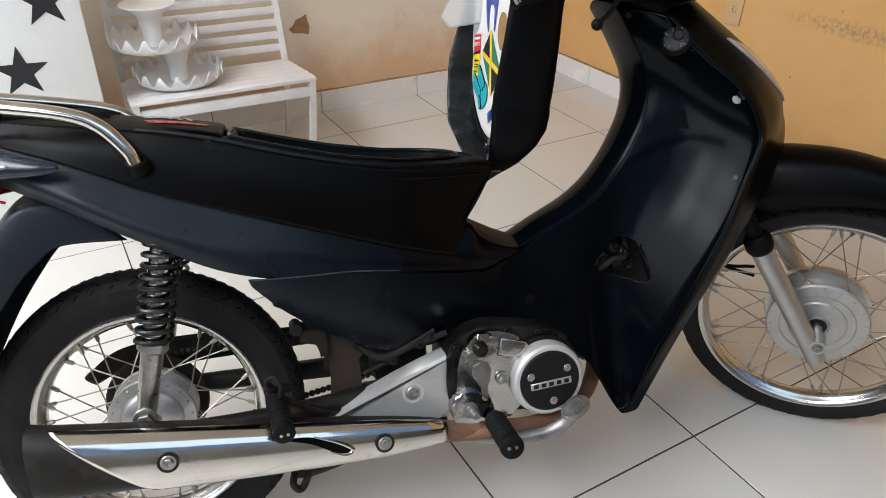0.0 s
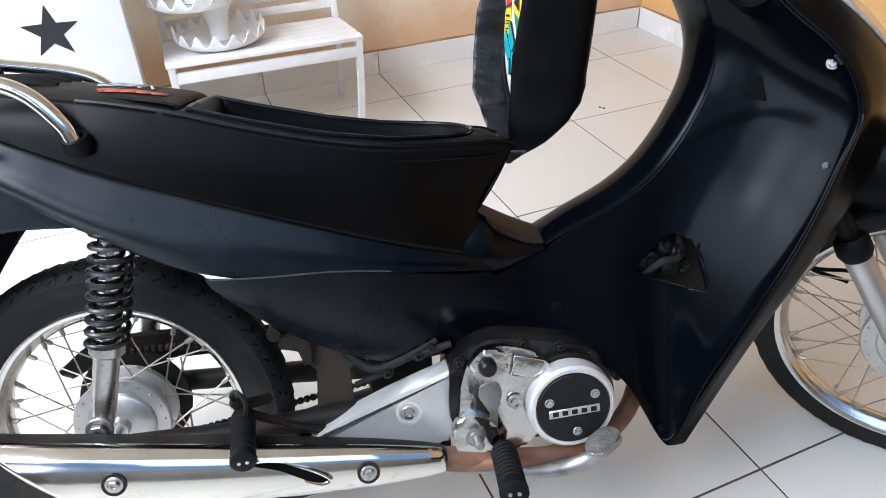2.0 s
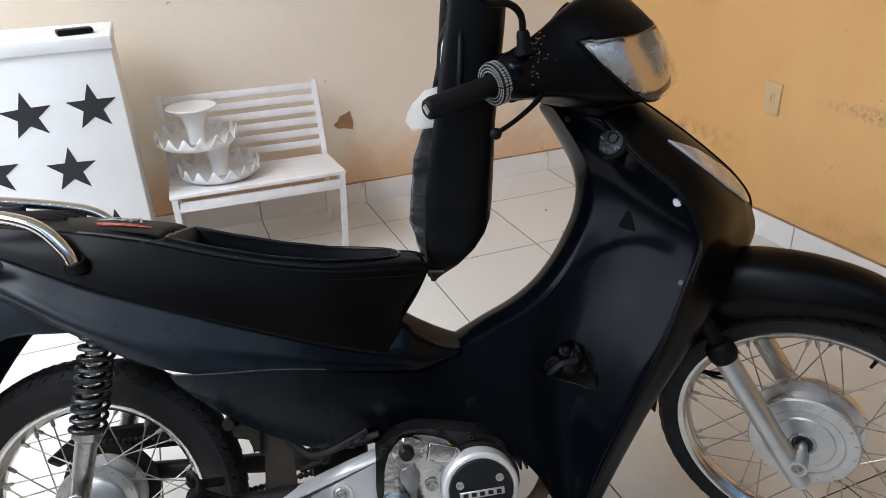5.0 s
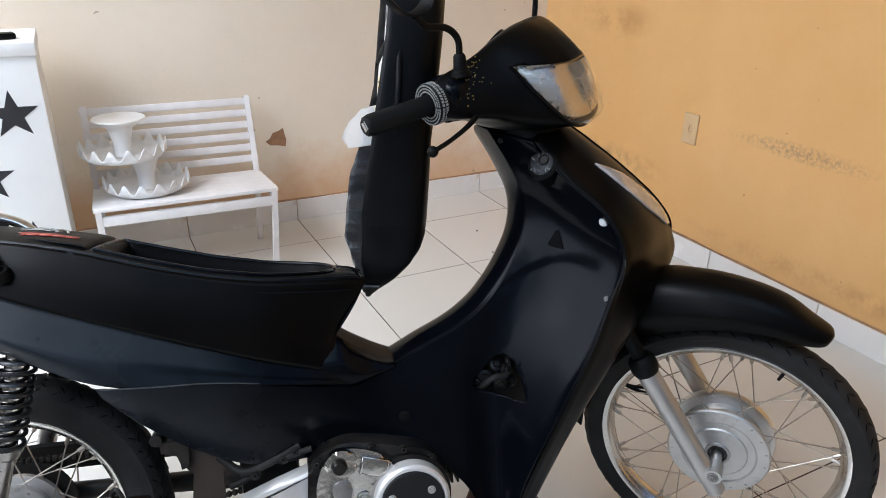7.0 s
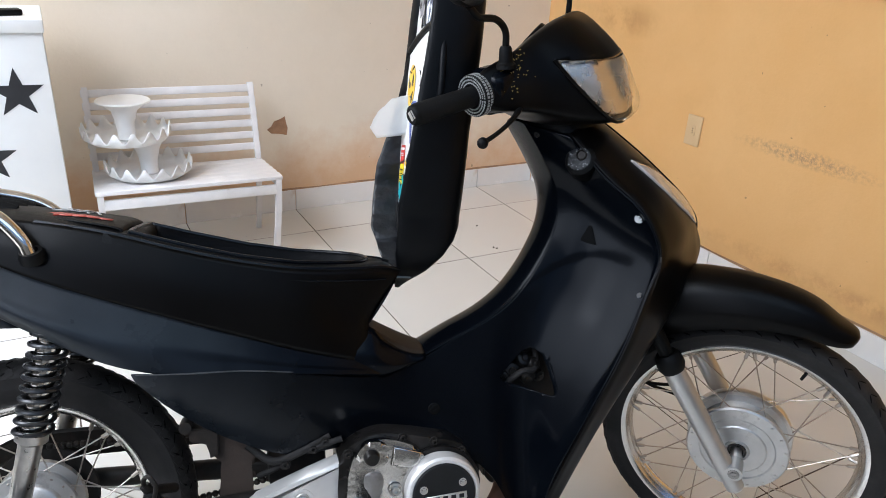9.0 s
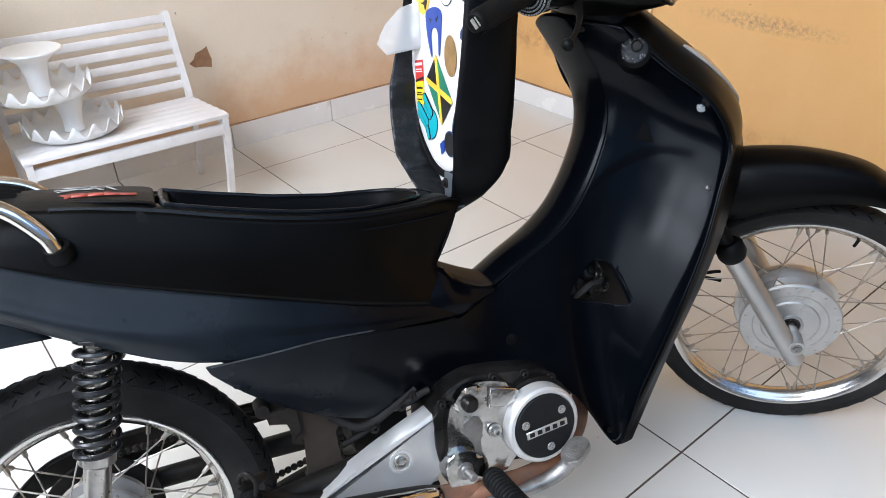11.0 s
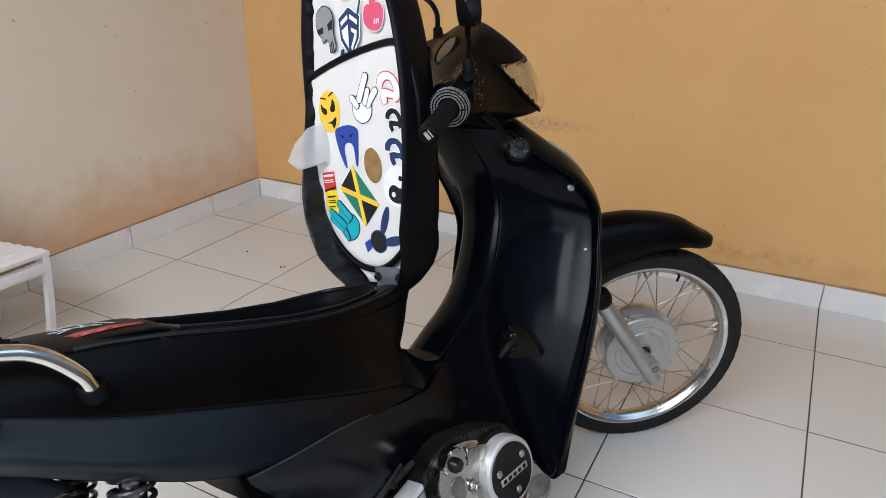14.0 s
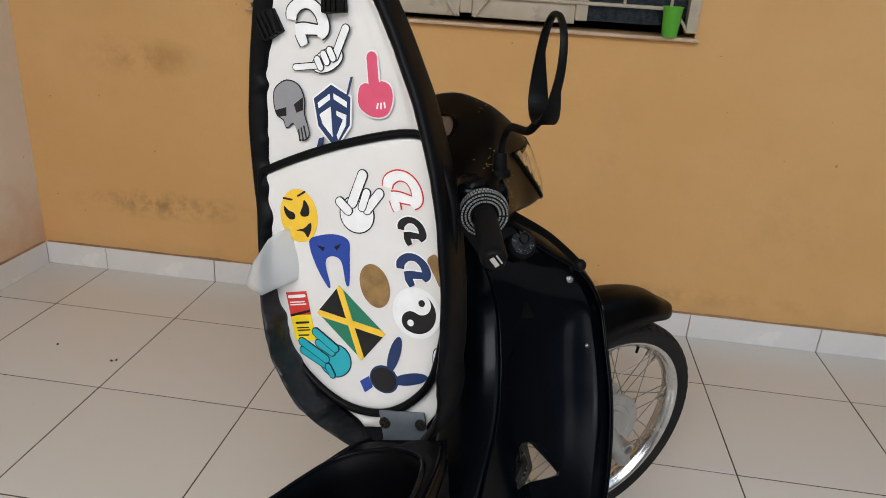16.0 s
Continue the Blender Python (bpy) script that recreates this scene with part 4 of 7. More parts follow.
    mf = Matrix.Translation((0.862, -0.03 + sy * 0.300, 1.198)) @ Vector((-0.97, -0.22, 0.10) if sy > 0 else (-0.93, 0.36, 0.10)).to_track_quat("Z", "Y").to_matrix().to_4x4() @ Matrix.Rotation(radians(17 * sy), 4, "Z")
    outline = [(0.046, 0.0), (0.044, 0.030), (0.028, 0.058), (0.0, 0.068), (-0.028, 0.058), (-0.044, 0.030), (-0.046, 0.0), (-0.042, -0.034), (-0.030, -0.060), (-0.008, -0.070), (0.018, -0.062), (0.038, -0.034)]
    outline = [p for p in spline([(x, y, 0) for x, y in outline], 60, True)]
    bm = bmesh.new()
    rings = []
    for sc, z, back in ((0.925, 0.002, 0), (0.935, 0.004, 0), (0.99, 0.004, 0), (1.01, 0.001, 0), (0.99, 0.0, 1.0), (0.96, -0.001, 1.05), (0.935, 0.0, 1.0), (0.925, 0.0, 0.3)):
        rings.append([Vector((p.x * sc, p.y * sc, z - back * float(np.interp(p.y, [-0.07, -0.04, 0.0, 0.07], [0.022, 0.016, 0.006, 0.003])))) for p in outline])
    grid_faces(bm, rings, True, True)
    part("mirror_frame", bm, M["black_plastic"], head, "black oval mirror frame with its glass missing", mf)

# chipped paint on the cover, yellow flecks
M["chip"] = plain("yellow_primer_chips", (0.28, 0.19, 0.04), 0.6, 0.3)
rng = random.Random(11)
for cx, cy, spread, num in ((0.892, -0.202, 0.013, 70), (0.925, -0.07, 0.012, 7)):
    bm = bmesh.new()
    for k in range(num):
        hit, nrm = skin_hit(COVER, (cx + rng.gauss(0, spread), cy + rng.gauss(0, spread), 1.3), (0, 0, -1))
        if hit.z < 1.2:
            prism(bm, [(rng.uniform(0.0004, 0.0021) * math.cos(a), rng.uniform(0.0004, 0.0017) * math.sin(a)) for a in (0, 1.2, 2.4, 3.6, 5.0)], 0.0008, axis_to(hit, nrm))
    tagged(part("paint_chips", bm, M["chip"], head, "yellowish paint chips"), "yellowish paint chips", kind="stuff")

# ------------------------------------------------ body panels
def cut_hole(bm, poly, invert=False):
    """Cuts the outline poly (x, z) through a skin, seen from the side."""
    k = len(poly)
    c = Vector((sum(p[0] for p in poly) / k, 0, sum(p[1] for p in poly) / k))
    reach = max((Vector((p[0], 0, p[1])) - c).length for p in poly) + 0.03
    for i in range(k):
        a, b = Vector((poly[i][0], 0, poly[i][1])), Vector((poly[(i + 1) % k][0], 0, poly[(i + 1) % k][1]))
        nrm = (b - a).cross(Vector((0, 1, 0))).normalized()
        fs = [f for f in bm.faces if (Vector((f.calc_center_median().x, 0, f.calc_center_median().z)) - c).length < reach]
        geom = list({e for f in fs for e in f.edges} | {v for f in fs for v in f.verts}) + fs
        bmesh.ops.bisect_plane(bm, geom=geom, dist=1e-6, plane_co=a, plane_no=nrm)

    def inside(p):
        s = 0
        for i in range(k):
            (x1, z1), (x2, z2) = poly[i], poly[(i + 1) % k]
            if (z1 > p.z) != (z2 > p.z) and p.x < (x2 - x1) * (p.z - z1) / (z2 - z1) + x1:
                s ^= 1
        return s

    bmesh.ops.delete(bm, geom=[f for f in bm.faces if bool(inside(f.calc_center_median())) != invert], context="FACES")


def spline2(pts, n):
    return [(p.x, p.y) for p in spline([(x, z, 0) for x, z in pts], n)]


# matched pairs along the side: inner edge, lower or outer edge, bulge between
SIDE = [
    ((0.190, -0.160, 0.521), (0.195, -0.156, 0.508), (0.0, 0.0)),
    ((0.270, -0.155, 0.513), (0.250, -0.130, 0.447), (0.006, 0.0)),
    ((0.350, -0.142, 0.507), (0.325, -0.106, 0.388), (0.008, 0.0)),
    ((0.460, -0.112, 0.484), (0.420, -0.088, 0.345), (0.007, 0.0)),
    ((0.560, -0.082, 0.464), (0.540, -0.076, 0.350), (0.004, 0.0)),
    ((0.640, -0.058, 0.478), (0.630, -0.072, 0.350), (0.003, 0.0)),
    ((0.715, -0.052, 0.514), (0.700, -0.080, 0.322), (0.0, 0.0)),
    ((0.775, -0.052, 0.543), (0.765, -0.094, 0.262), (-0.004, 0.0)),
    ((0.820, -0.052, 0.575), (0.828, -0.112, 0.157), (-0.014, 0.0)),
    ((0.855, -0.052, 0.614), (0.858, -0.160, 0.280), (-0.026, 0.016)),
    ((0.882, -0.052, 0.656), (0.908, -0.192, 0.400), (-0.030, 0.030)),
    ((0.902, -0.052, 0.698), (0.958, -0.205, 0.500), (-0.030, 0.040)),
    ((0.910, -0.052, 0.740), (1.000, -0.204, 0.590), (-0.028, 0.040)),
    ((0.906, -0.052, 0.778), (1.030, -0.200, 0.660), (-0.026, 0.026)),
    ((0.893, -0.052, 0.812), (1.008, -0.186, 0.732), (-0.018, 0.014)),
    ((0.873, -0.048, 0.852), (0.955, -0.150, 0.795), (-0.006, 0.008)),
    ((0.850, -0.046, 0.892), (0.908, -0.105, 0.868), (0.006, 0.0)),
]


def knee_recess(x, z):
    """The knee panel lies deeper than the shield round it, under an arched edge."""
    u = (x - 0.52 * (z - 0.55) - 0.915) / 0.062
    top = 0.668 - 0.022 * u * u
    f = min(1.0, max(0.0, (top - z) / 0.024))
    side = min(1.0, max(0.0, (1.0 - u) / 0.28)) * min(1.0, max(0.0, (u + 1.9) / 1.2))
    fade = min(1.0, max(0.0, (z - 0.34) / 0.22))
    return 0.003 * f * f * (3 - 2 * f) * side * side * (3 - 2 * side) * fade


HOLE = [(0.790, 0.436), (0.800, 0.447), (0.838, 0.482), (0.849, 0.487), (0.862, 0.482), (0.876, 0.466), (0.884, 0.440), (0.884, 0.412), (0.878, 0.404), (0.866, 0.406), (0.800, 0.426)]
for sy in (-1, 1):
    rails = []
    for f in (0.0, 0.08, 0.22, 0.40, 0.58, 0.74, 0.87, 0.93, 0.97, 1.0):
        deep = math.sin(math.pi * f ** 1.2) if 0 < f < 1 else 0
        bul = math.sin(math.pi * f) if 0 < f < 1 else 0
        rails.append([(a[0] + (b[0] - a[0]) * f + w[1] * float(np.interp(f, [0, 0.22, 0.40, 0.58, 0.74, 0.87, 0.96, 1.0], [0, 0.21, 0.43, 0.66, 0.86, 1.0, 0.62, 0.0])), sy * (-(a[1] + (b[1] - a[1]) * f) + (deep if w[0] < 0 else bul) * w[0]), a[2] + (b[2] - a[2]) * f) for a, b, w in SIDE])
    bm = bmesh.new()
    sheet, _ = loft(bm, rails, 150, 72)
    for v in bm.verts:
        v.co.y -= sy * knee_recess(v.co.x, v.co.z)
    if sy < 0:
        SKIN = BVHTree.FromBMesh(bm)
        SHEET = [[v.co.copy() for v in row] for row in sheet]
        cut_hole(bm, HOLE)
        bmesh.ops.remove_doubles(bm, verts=bm.verts[:], dist=0.0003)
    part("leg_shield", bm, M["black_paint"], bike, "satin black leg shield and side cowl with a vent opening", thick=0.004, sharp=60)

bm = bmesh.new()
rows = []
for j in range(73, 122):
    u = (j - 73) / 48
    w = float(np.interp(u, [0, 0.12, 0.45, 0.80, 1.0], [0.06, 0.22, 0.20, 0.09, 0.02]))
    col = [SHEET[i][j] for i in range(72)]
    pick = lambda f: col[int(f * 71)].lerp(col[min(71, int(f * 71) + 1)], f * 71 - int(f * 71))
    rows.append([pick(1 - w) + Vector((-0.1, -0.3, 0)) * 0.003, pick(1 - w) + Vector((-0.3, -0.95, 0)) * 0.0042, pick(1 - 0.6 * w) + Vector((-0.2, -0.95, 0)) * 0.0042, pick(1 - 0.15 * w) + Vector((0, -0.95, 0)) * 0.003, pick(1.0) + Vector((0.004, 0.002, 0))])
grid_faces(bm, rows)
part("shield_edge_strip", bm, M["black_paint"], bike, "dark cowl edge overlapping the leg shield", sharp=30)
# highlight of the shield seam, drawn as a thin pale line
bm = bmesh.new()
tube(bm, [r[1] for r in rows], 0.0011, 6)
part("seam_edge", bm, M["edge_highlight"], bike, "pale line painted as a highlight along the shield seam")

# highlight along the side cowl's edge, also a pale line
bm = bmesh.new()
tube(bm, [(0.196, -0.163, 0.519), (0.270, -0.1585, 0.514), (0.350, -0.146, 0.508), (0.440, -0.122, 0.491), (0.500, -0.104, 0.479)], [0.0011, 0.0013, 0.0013, 0.0011, 0.0006], 6, smooth=40)
part("cowl_edge", bm, M["edge_highlight"], bike, "pale line painted as a highlight along the side cowl edge")

# tunnel and steering column cover, rounded over the middle
bm = bmesh.new()
rows = []
for a, b, w in SIDE[4:]:
    A = Vector(a)
    k = [Vector((A.x + d, s * h, A.z - d)) for s, h, d in ((-1, 0.052, 0.0), (-1, 0.043, -0.005), (-1, 0.022, -0.011), (1, 0.0, -0.013), (1, 0.022, -0.011), (1, 0.043, -0.005), (1, 0.052, 0.0))]
    if A.x < 0.6:
        k = [Vector((p.x + 0.012, p.y * 1.45, p.z)) for p in k]
    rows.append(k)
loft(bm, [[r[i] for r in rows] for i in range(7)], 90, 22)
part("tunnel_cover", bm, M["black_paint"], bike, "black rounded tunnel and column cover", thick=0.003, sharp=60)
bm = bmesh.new()
loft(bm, [[(x, s * w, z + h * (1 - s * s)) for x, w, z, h in ((0.552, 0.070, 0.550, 0.004), (0.580, 0.066, 0.524, 0.014), (0.608, 0.062, 0.503, 0.020), (0.632, 0.059, 0.493, 0.018), (0.655, 0.054, 0.489, 0.012))] for s in (-1, -0.5, 0, 0.5, 1)], 20, 9)
part("tunnel_plate", bm, M["dusty_plastic"], bike, "dusty brownish step plate on the tunnel", thick=0.004)
for sy in (-1, 1):
    bm = bmesh.new()
    loft(bm, [[(x, sy * (w + 0.001), z - 0.001) for x, w, z in ((0.490, 0.060, 0.550), (0.552, 0.070, 0.550), (0.580, 0.066, 0.524), (0.608, 0.062, 0.503), (0.632, 0.059, 0.493), (0.655, 0.054, 0.489))],
              [(x, sy * (w + 0.006), z) for x, w, z in ((0.490, 0.085, 0.515), (0.552, 0.084, 0.500), (0.580, 0.078, 0.488), (0.608, 0.068, 0.480), (0.632, 0.061, 0.480), (0.655, 0.056, 0.484))],
              [(x, sy * w, z) for x, w, z in ((0.490, 0.100, 0.470), (0.552, 0.084, 0.460), (0.580, 0.079, 0.460), (0.608, 0.071, 0.468), (0.632, 0.062, 0.474), (0.655, 0.058, 0.480))]], 16, 8)
    part("tunnel_side", bm, M["black_paint"], bike, "black side of the tunnel under the step plate", thick=0.002)
# raised lip beside the vent opening
bm = bmesh.new()
rows = []
for (x, z), w in zip(spline2([(0.832, 0.561), (0.848, 0.528), (0.865, 0.495), (0.879, 0.455), (0.886, 0.415), (0.884, 0.388)], 26), np.interp(np.linspace(0, 1, 26), [0, 0.15, 0.5, 0.8, 0.95, 1.0], [0.0012, 0.007, 0.013, 0.018, 0.016, 0.004])):
    hit, nrm = skin_hit(SKIN, (x, -0.6, z), (0, 1, 0))
    rows.append([hit + Vector((dx * w, dy * w, 0)) for dx, dy in ((-0.35, 0.3), (-0.2, -0.16), (0.1, -0.30), (0.6, -0.30), (1.1, -0.12), (1.6, 0.3))])
grid_faces(bm, rows)
part("vent_lip", bm, M["black_paint"], bike, "raised lip beside the vent opening", sharp=60)

# front cowl between the shield edges
FRONT = [
    ((0.908, 0.107, 0.870), (0.985, 0.0, 0.918)),
    ((0.955, 0.152, 0.797), (1.050, 0.0, 0.872)),
    ((1.008, 0.188, 0.734), (1.125, 0.0, 0.812)),
    ((1.031, 0.203, 0.662), (1.195, 0.0, 0.745)),
    ((1.001, 0.207, 0.590), (1.222, 0.0, 0.690)),
    ((0.960, 0.208, 0.500), (1.205, 0.03, 0.630)),
    ((0.910, 0.195, 0.400), (1.090, 0.085, 0.520)),
    ((0.860, 0.163, 0.280), (0.985, 0.090, 0.390)),
    ((0.828, 0.113, 0.157), (0.845, 0.095, 0.180)),
]
LAMP = [(1.016, 0.822), (1.080, 0.802), (1.150, 0.760), (1.198, 0.715), (1.205, 0.700), (1.180, 0.702), (1.120, 0.735), (1.060, 0.782)]
for sy in (-1, 1):
    rails = []
    for f in (0.0, 0.10, 0.4, 0.75, 1.0):
        bul = math.sin(math.pi * f) ** 0.8 if 0 < f < 1 else 0
        rails.append([(a[0] + (b[0] - a[0]) * f + 0.010 * bul, sy * (a[1] + (b[1] - a[1]) * f + 0.022 * bul) - 0.012 * f, a[2] + (b[2] - a[2]) * f + 0.006 * bul) for a, b in FRONT])
    bm = bmesh.new()
    loft(bm, rails, 60, 24)
    part("front_cowl", bm, M["brown_black"], bike, "faded brownish-black front cowl", thick=0.004, sharp=60)
    # turn signal lens, lying on the cowl
    bm = bmesh.new()
    loft(bm, rails, 110, 50)
    cut_hole(bm, LAMP, True)
    bmesh.ops.recalc_face_normals(bm, faces=bm.faces)
    for v in bm.verts:
        v.co += Vector((0.45, 0.70 * sy, 0.45)).normalized() * 0.004
    part("turn_signal", bm, M["signal_lens"], bike, "milky scratched front turn signal lens", thick=0.005)

# shield details: ignition lock, screws, hook recess
bm = bmesh.new()
lathe(bm, [(0.029, -0.030), (0.027, 0.001), (0.024, 0.004), (0.021, 0.006), (0.016, 0.007), (0.0001, 0.007)], 36)
face = Vector((-0.62, -0.72, 0.30)).normalized()
hit = skin_hit(SKIN, Vector((0.949, -0.088, 0.812)) + face * 0.12, -face)[0]
nrm = face
hit = Vector((0.949, -0.088, 0.812)) + face * max(0.0, (hit - Vector((0.949, -0.088, 0.812))).dot(face) + 0.008)
lk = part("ignition_lock", bm, M["black_plastic"], bike, "worn round ignition lock", axis_to(hit + nrm * 0.002, nrm))
bm = bmesh.new()
lathe(bm, [(0.0205, 0.0062), (0.0205, 0.0074), (0.019, 0.0080), (0.0001, 0.0080)], 32)
part("lock_face", bm, M["lock_grey"], lk, "grey speckled lock face")
bm = bmesh.new()
lathe(bm, [(0.0095, 0.007), (0.0095, 0.012), (0.0075, 0.013), (0.0065, 0.010), (0.0001, 0.010)], 24)
part("lock_barrel", bm, M["dark_steel"], lk, m=Matrix.Translation((0.004, 0.006, 0)))
M["wear"] = plain("bare_grey_wear", (0.10, 0.10, 0.10), 0.5, 0.3)
bm = bmesh.new()
rng = random.Random(3)
for k in range(26):
    a, r = rng.uniform(0, 6.28), rng.uniform(0.012, 0.021)
    prism(bm, [(r * math.cos(a) + rng.uniform(0.0006, 0.002) * math.cos(b), r * math.sin(a) + rng.uniform(0.0006, 0.002) * math.sin(b)) for b in (0, 1.3, 2.5, 3.8, 5.1)], 0.0006, Matrix.Translation((0, 0, 0.0078)))
part("lock_wear", bm, M["wear"], lk)
bolt(skin_hit(SKIN, Vector((1.000, -0.186, 0.727)) + Vector((-0.45, -0.88, 0.15)) * 0.1, -Vector((-0.45, -0.88, 0.15)))[0] + Vector((-0.45, -0.88, 0.15)) * 0.005, (-0.45, -0.88, 0.15), 0.0054, 0.005, "silver", "shield_screw", label="bright screw in a washer")
bolt(skin_hit(SKIN, Vector((0.992, -0.205, 0.590)) + Vector((-0.45, -0.88, 0.0)) * 0.1, -Vector((-0.45, -0.88, 0.0)))[0] + Vector((-0.45, -0.88, 0.0)) * 0.004, (-0.45, -0.88, 0.0), 0.0034, 0.005, "steel", "shield_screw", label="small bright screw")
bolt((0.866, -0.062, 0.872), (-0.7, -0.7, 0.1), 0.004, 0.004, "dark_steel", "shield_screw")
bolt((0.665, -0.074, 0.393), (0, -1, 0.1), 0.007, 0.003, "black_plastic", "cowl_screw")
bolt((0.815, -0.110, 0.190), (0, -1, 0.1), 0.004, 0.003, "black_plastic", "cowl_screw")
bm = bmesh.new()
prism(bm, [(-0.015, -0.013), (0.018, -0.015), (0.004, 0.018), (-0.002, 0.017)], 0.006, Matrix.Translation((0, 0, -0.003)), 0.001)
hit, nrm = skin_hit(SKIN, Vector((0.957, -0.081, 0.690)) + Vector((-0.62, -0.78, 0.0)) * 0.12, (0.62, 0.78, 0.0))
nrm = Vector((-0.60, -0.78, 0.12)).normalized()
part("hook_recess", bm, M["dark_hole"], bike, "dark triangular hook recess", axis_to(hit + nrm * 0.003, nrm, radians(-10)))

# carburettor and hoses behind the vent opening
bm = bmesh.new()
box(bm, (0.20, 0.04, 0.18), Matrix.Translation((0.868, -0.008, 0.445)), 0.012)
carb = part("carburettor", bm, M["dark_steel"], bike, "dark carburettor and hoses")
for x, y, z, r, dx, dz in ((0.822, -0.030, 0.440, 0.017, -0.2, 0.1), (0.842, -0.036, 0.462, 0.015, 0.1, 0.5), (0.862, -0.038, 0.452, 0.014, 0.4, 0.2), (0.848, -0.042, 0.430, 0.016, -0.1, -0.3), (0.872, -0.034, 0.428, 0.012, 0.3, -0.2), (0.806, -0.030, 0.432, 0.010, -0.4, 0.0)):
    bm = bmesh.new()
    lathe(bm, [(0.0001, 0.010), (r * 0.35, 0.010), (r * 0.42, 0.006), (r * 0.8, 0.005), (r, -0.001), (r, -0.03)], 16, axis_to((x, y - 0.012, z), (dx, -1, dz)))
    part("carburettor_boss", bm, M["engine_dark"], carb)
bm = bmesh.new()
tube(bm, [(0.81, -0.045, 0.42), (0.835, -0.060, 0.442), (0.862, -0.055, 0.446), (0.870, -0.03, 0.49)], 0.006, 8, smooth=20)
part("hose", bm, M["rubber"], carb)

# ------------------------------------------------ rear body
RIM = [(-0.150, 0.050, 0.772), (-0.050, 0.082, 0.760), (0.060, 0.100, 0.746), (0.160, 0.109, 0.726), (0.260, 0.114, 0.697), (0.350, 0.112, 0.674), (0.440, 0.105, 0.658), (0.530, 0.088, 0.651), (0.585, 0.070, 0.648), (0.612, 0.060, 0.640)]
STATION = [-0.175, -0.055, 0.060, 0.160, 0.260, 0.350, 0.440, 0.530, 0.590, 0.620]
CREASE = list(zip(STATION, (0.060, 0.103, 0.118, 0.124, 0.125, 0.120, 0.108, 0.089, 0.069, 0.056), (0.752, 0.713, 0.662, 0.624, 0.588, 0.555, 0.522, 0.494, 0.478, 0.472)))


def below(line, out, down):
    return [(x, y + a, z - c) for (x, y, z), a, c in zip(line, out, down)]


SHOULDER = below(CREASE, (0.005, 0.013, 0.017, 0.017, 0.014, 0.011, 0.008, 0.005, 0.002, 0.001), (0.010, 0.026, 0.038, 0.039, 0.034, 0.025, 0.016, 0.009, 0.006, 0.004))
FLANK = below(SHOULDER, (0.004, 0.006, 0.007, 0.007, 0.005, 0.003, 0.002, 0.001, 0.001, 0.0), (0.017, 0.019, 0.020, 0.024, 0.022, 0.014, 0.009, 0.006, 0.004, 0.003))
LOWER = below(FLANK, (-0.006, -0.012, -0.012, -0.003, 0.005, 0.004, 0.003, 0.002, 0.001, 0.0), (0.020, 0.018, 0.019, 0.027, 0.024, 0.015, 0.009, 0.006, 0.004, 0.002))
MIDDLE = [((p[0] + q[0]) / 2, (p[1] + q[1]) / 2 + 0.004, (p[2] + q[2]) / 2) for p, q in zip(RIM, CREASE)]
MIDDLE[-1], MIDDLE[-2], MIDDLE[-3] = (0.552, 0.071, 0.548), (0.535, 0.080, 0.560), (0.500, 0.090, 0.574)
for sy in (-1, 1):
    bm = bmesh.new()
    loft(bm, [[(x, sy * y, z) for x, y, z in r] for r in (RIM, MIDDLE, CREASE)], 80, 16)
    part("upper_side_panel", bm, M["brown_black"], bike, "dark faded upper side panel", thick=0.004, sharp=60)
    bm = bmesh.new()
    loft(bm, [[(x, sy * y, z) for x, y, z in r] for r in (CREASE, SHOULDER, FLANK, LOWER)], 70, 24)
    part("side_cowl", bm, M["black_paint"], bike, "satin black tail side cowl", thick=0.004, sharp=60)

# front wall of the storage box under the hinge
bm = bmesh.new()
loft(bm, [[(0.612, s * 0.060, 0.641), (0.596, s * 0.064, 0.610), (0.575, s * 0.068, 0.578), (0.551, s * 0.071, 0.547)] for s in (-1, -0.5, 0, 0.5, 1)], 20, 11)
part("box_front_panel", bm, M["black_paint"], bike, "dusty black panel under the seat hinge", thick=0.004)

# storage tub with its rim
tub = [(0.188, 0.080), (0.205, 0.096), (0.300, 0.104), (0.400, 0.101), (0.480, 0.088), (0.540, 0.062), (0.562, 0.0)]
loop = tub + [(x, -y) for x, y in reversed(tub[:-1])]


def rim_z(x):
    xs, zs = [p[0] for p in RIM], [p[2] for p in RIM]
    return float(np.interp(x, xs, zs))


def rim_w(x):
    xs, ws = [p[0] for p in RIM], [p[1] for p in RIM]
    return float(np.interp(x, xs, ws))


lp = spline([(x, y, 0) for x, y in loop], 72, True)
bm = bmesh.new()
rows = []
for f, dz in ((1.0, 0.006), (0.985, 0.008), (0.955, 0.004), (0.93, -0.02), (0.90, -0.12), (0.84, -0.215), (0.70, -0.235), (0.02, -0.24)):
    cx = 0.38
    rows.append([Vector((cx + (p.x - cx) * f, p.y * f, (rim_z(p.x) + dz) if dz > -0.1 else 0.665 + dz)) for p in lp])
grid_faces(bm, rows, True)
part("storage_tub", bm, M["tub"], bike, "deep black storage tub under the seat", sharp=60)
bm = bmesh.new()
pts = [(p.x, p.y * 1.01, rim_z(p.x) + 0.009) for p in lp]
tube(bm, pts + [pts[0]], 0.0035, 8, caps=False)
part("tub_lip", bm, M["black_paint"], bike, "raised lip round the storage tub")
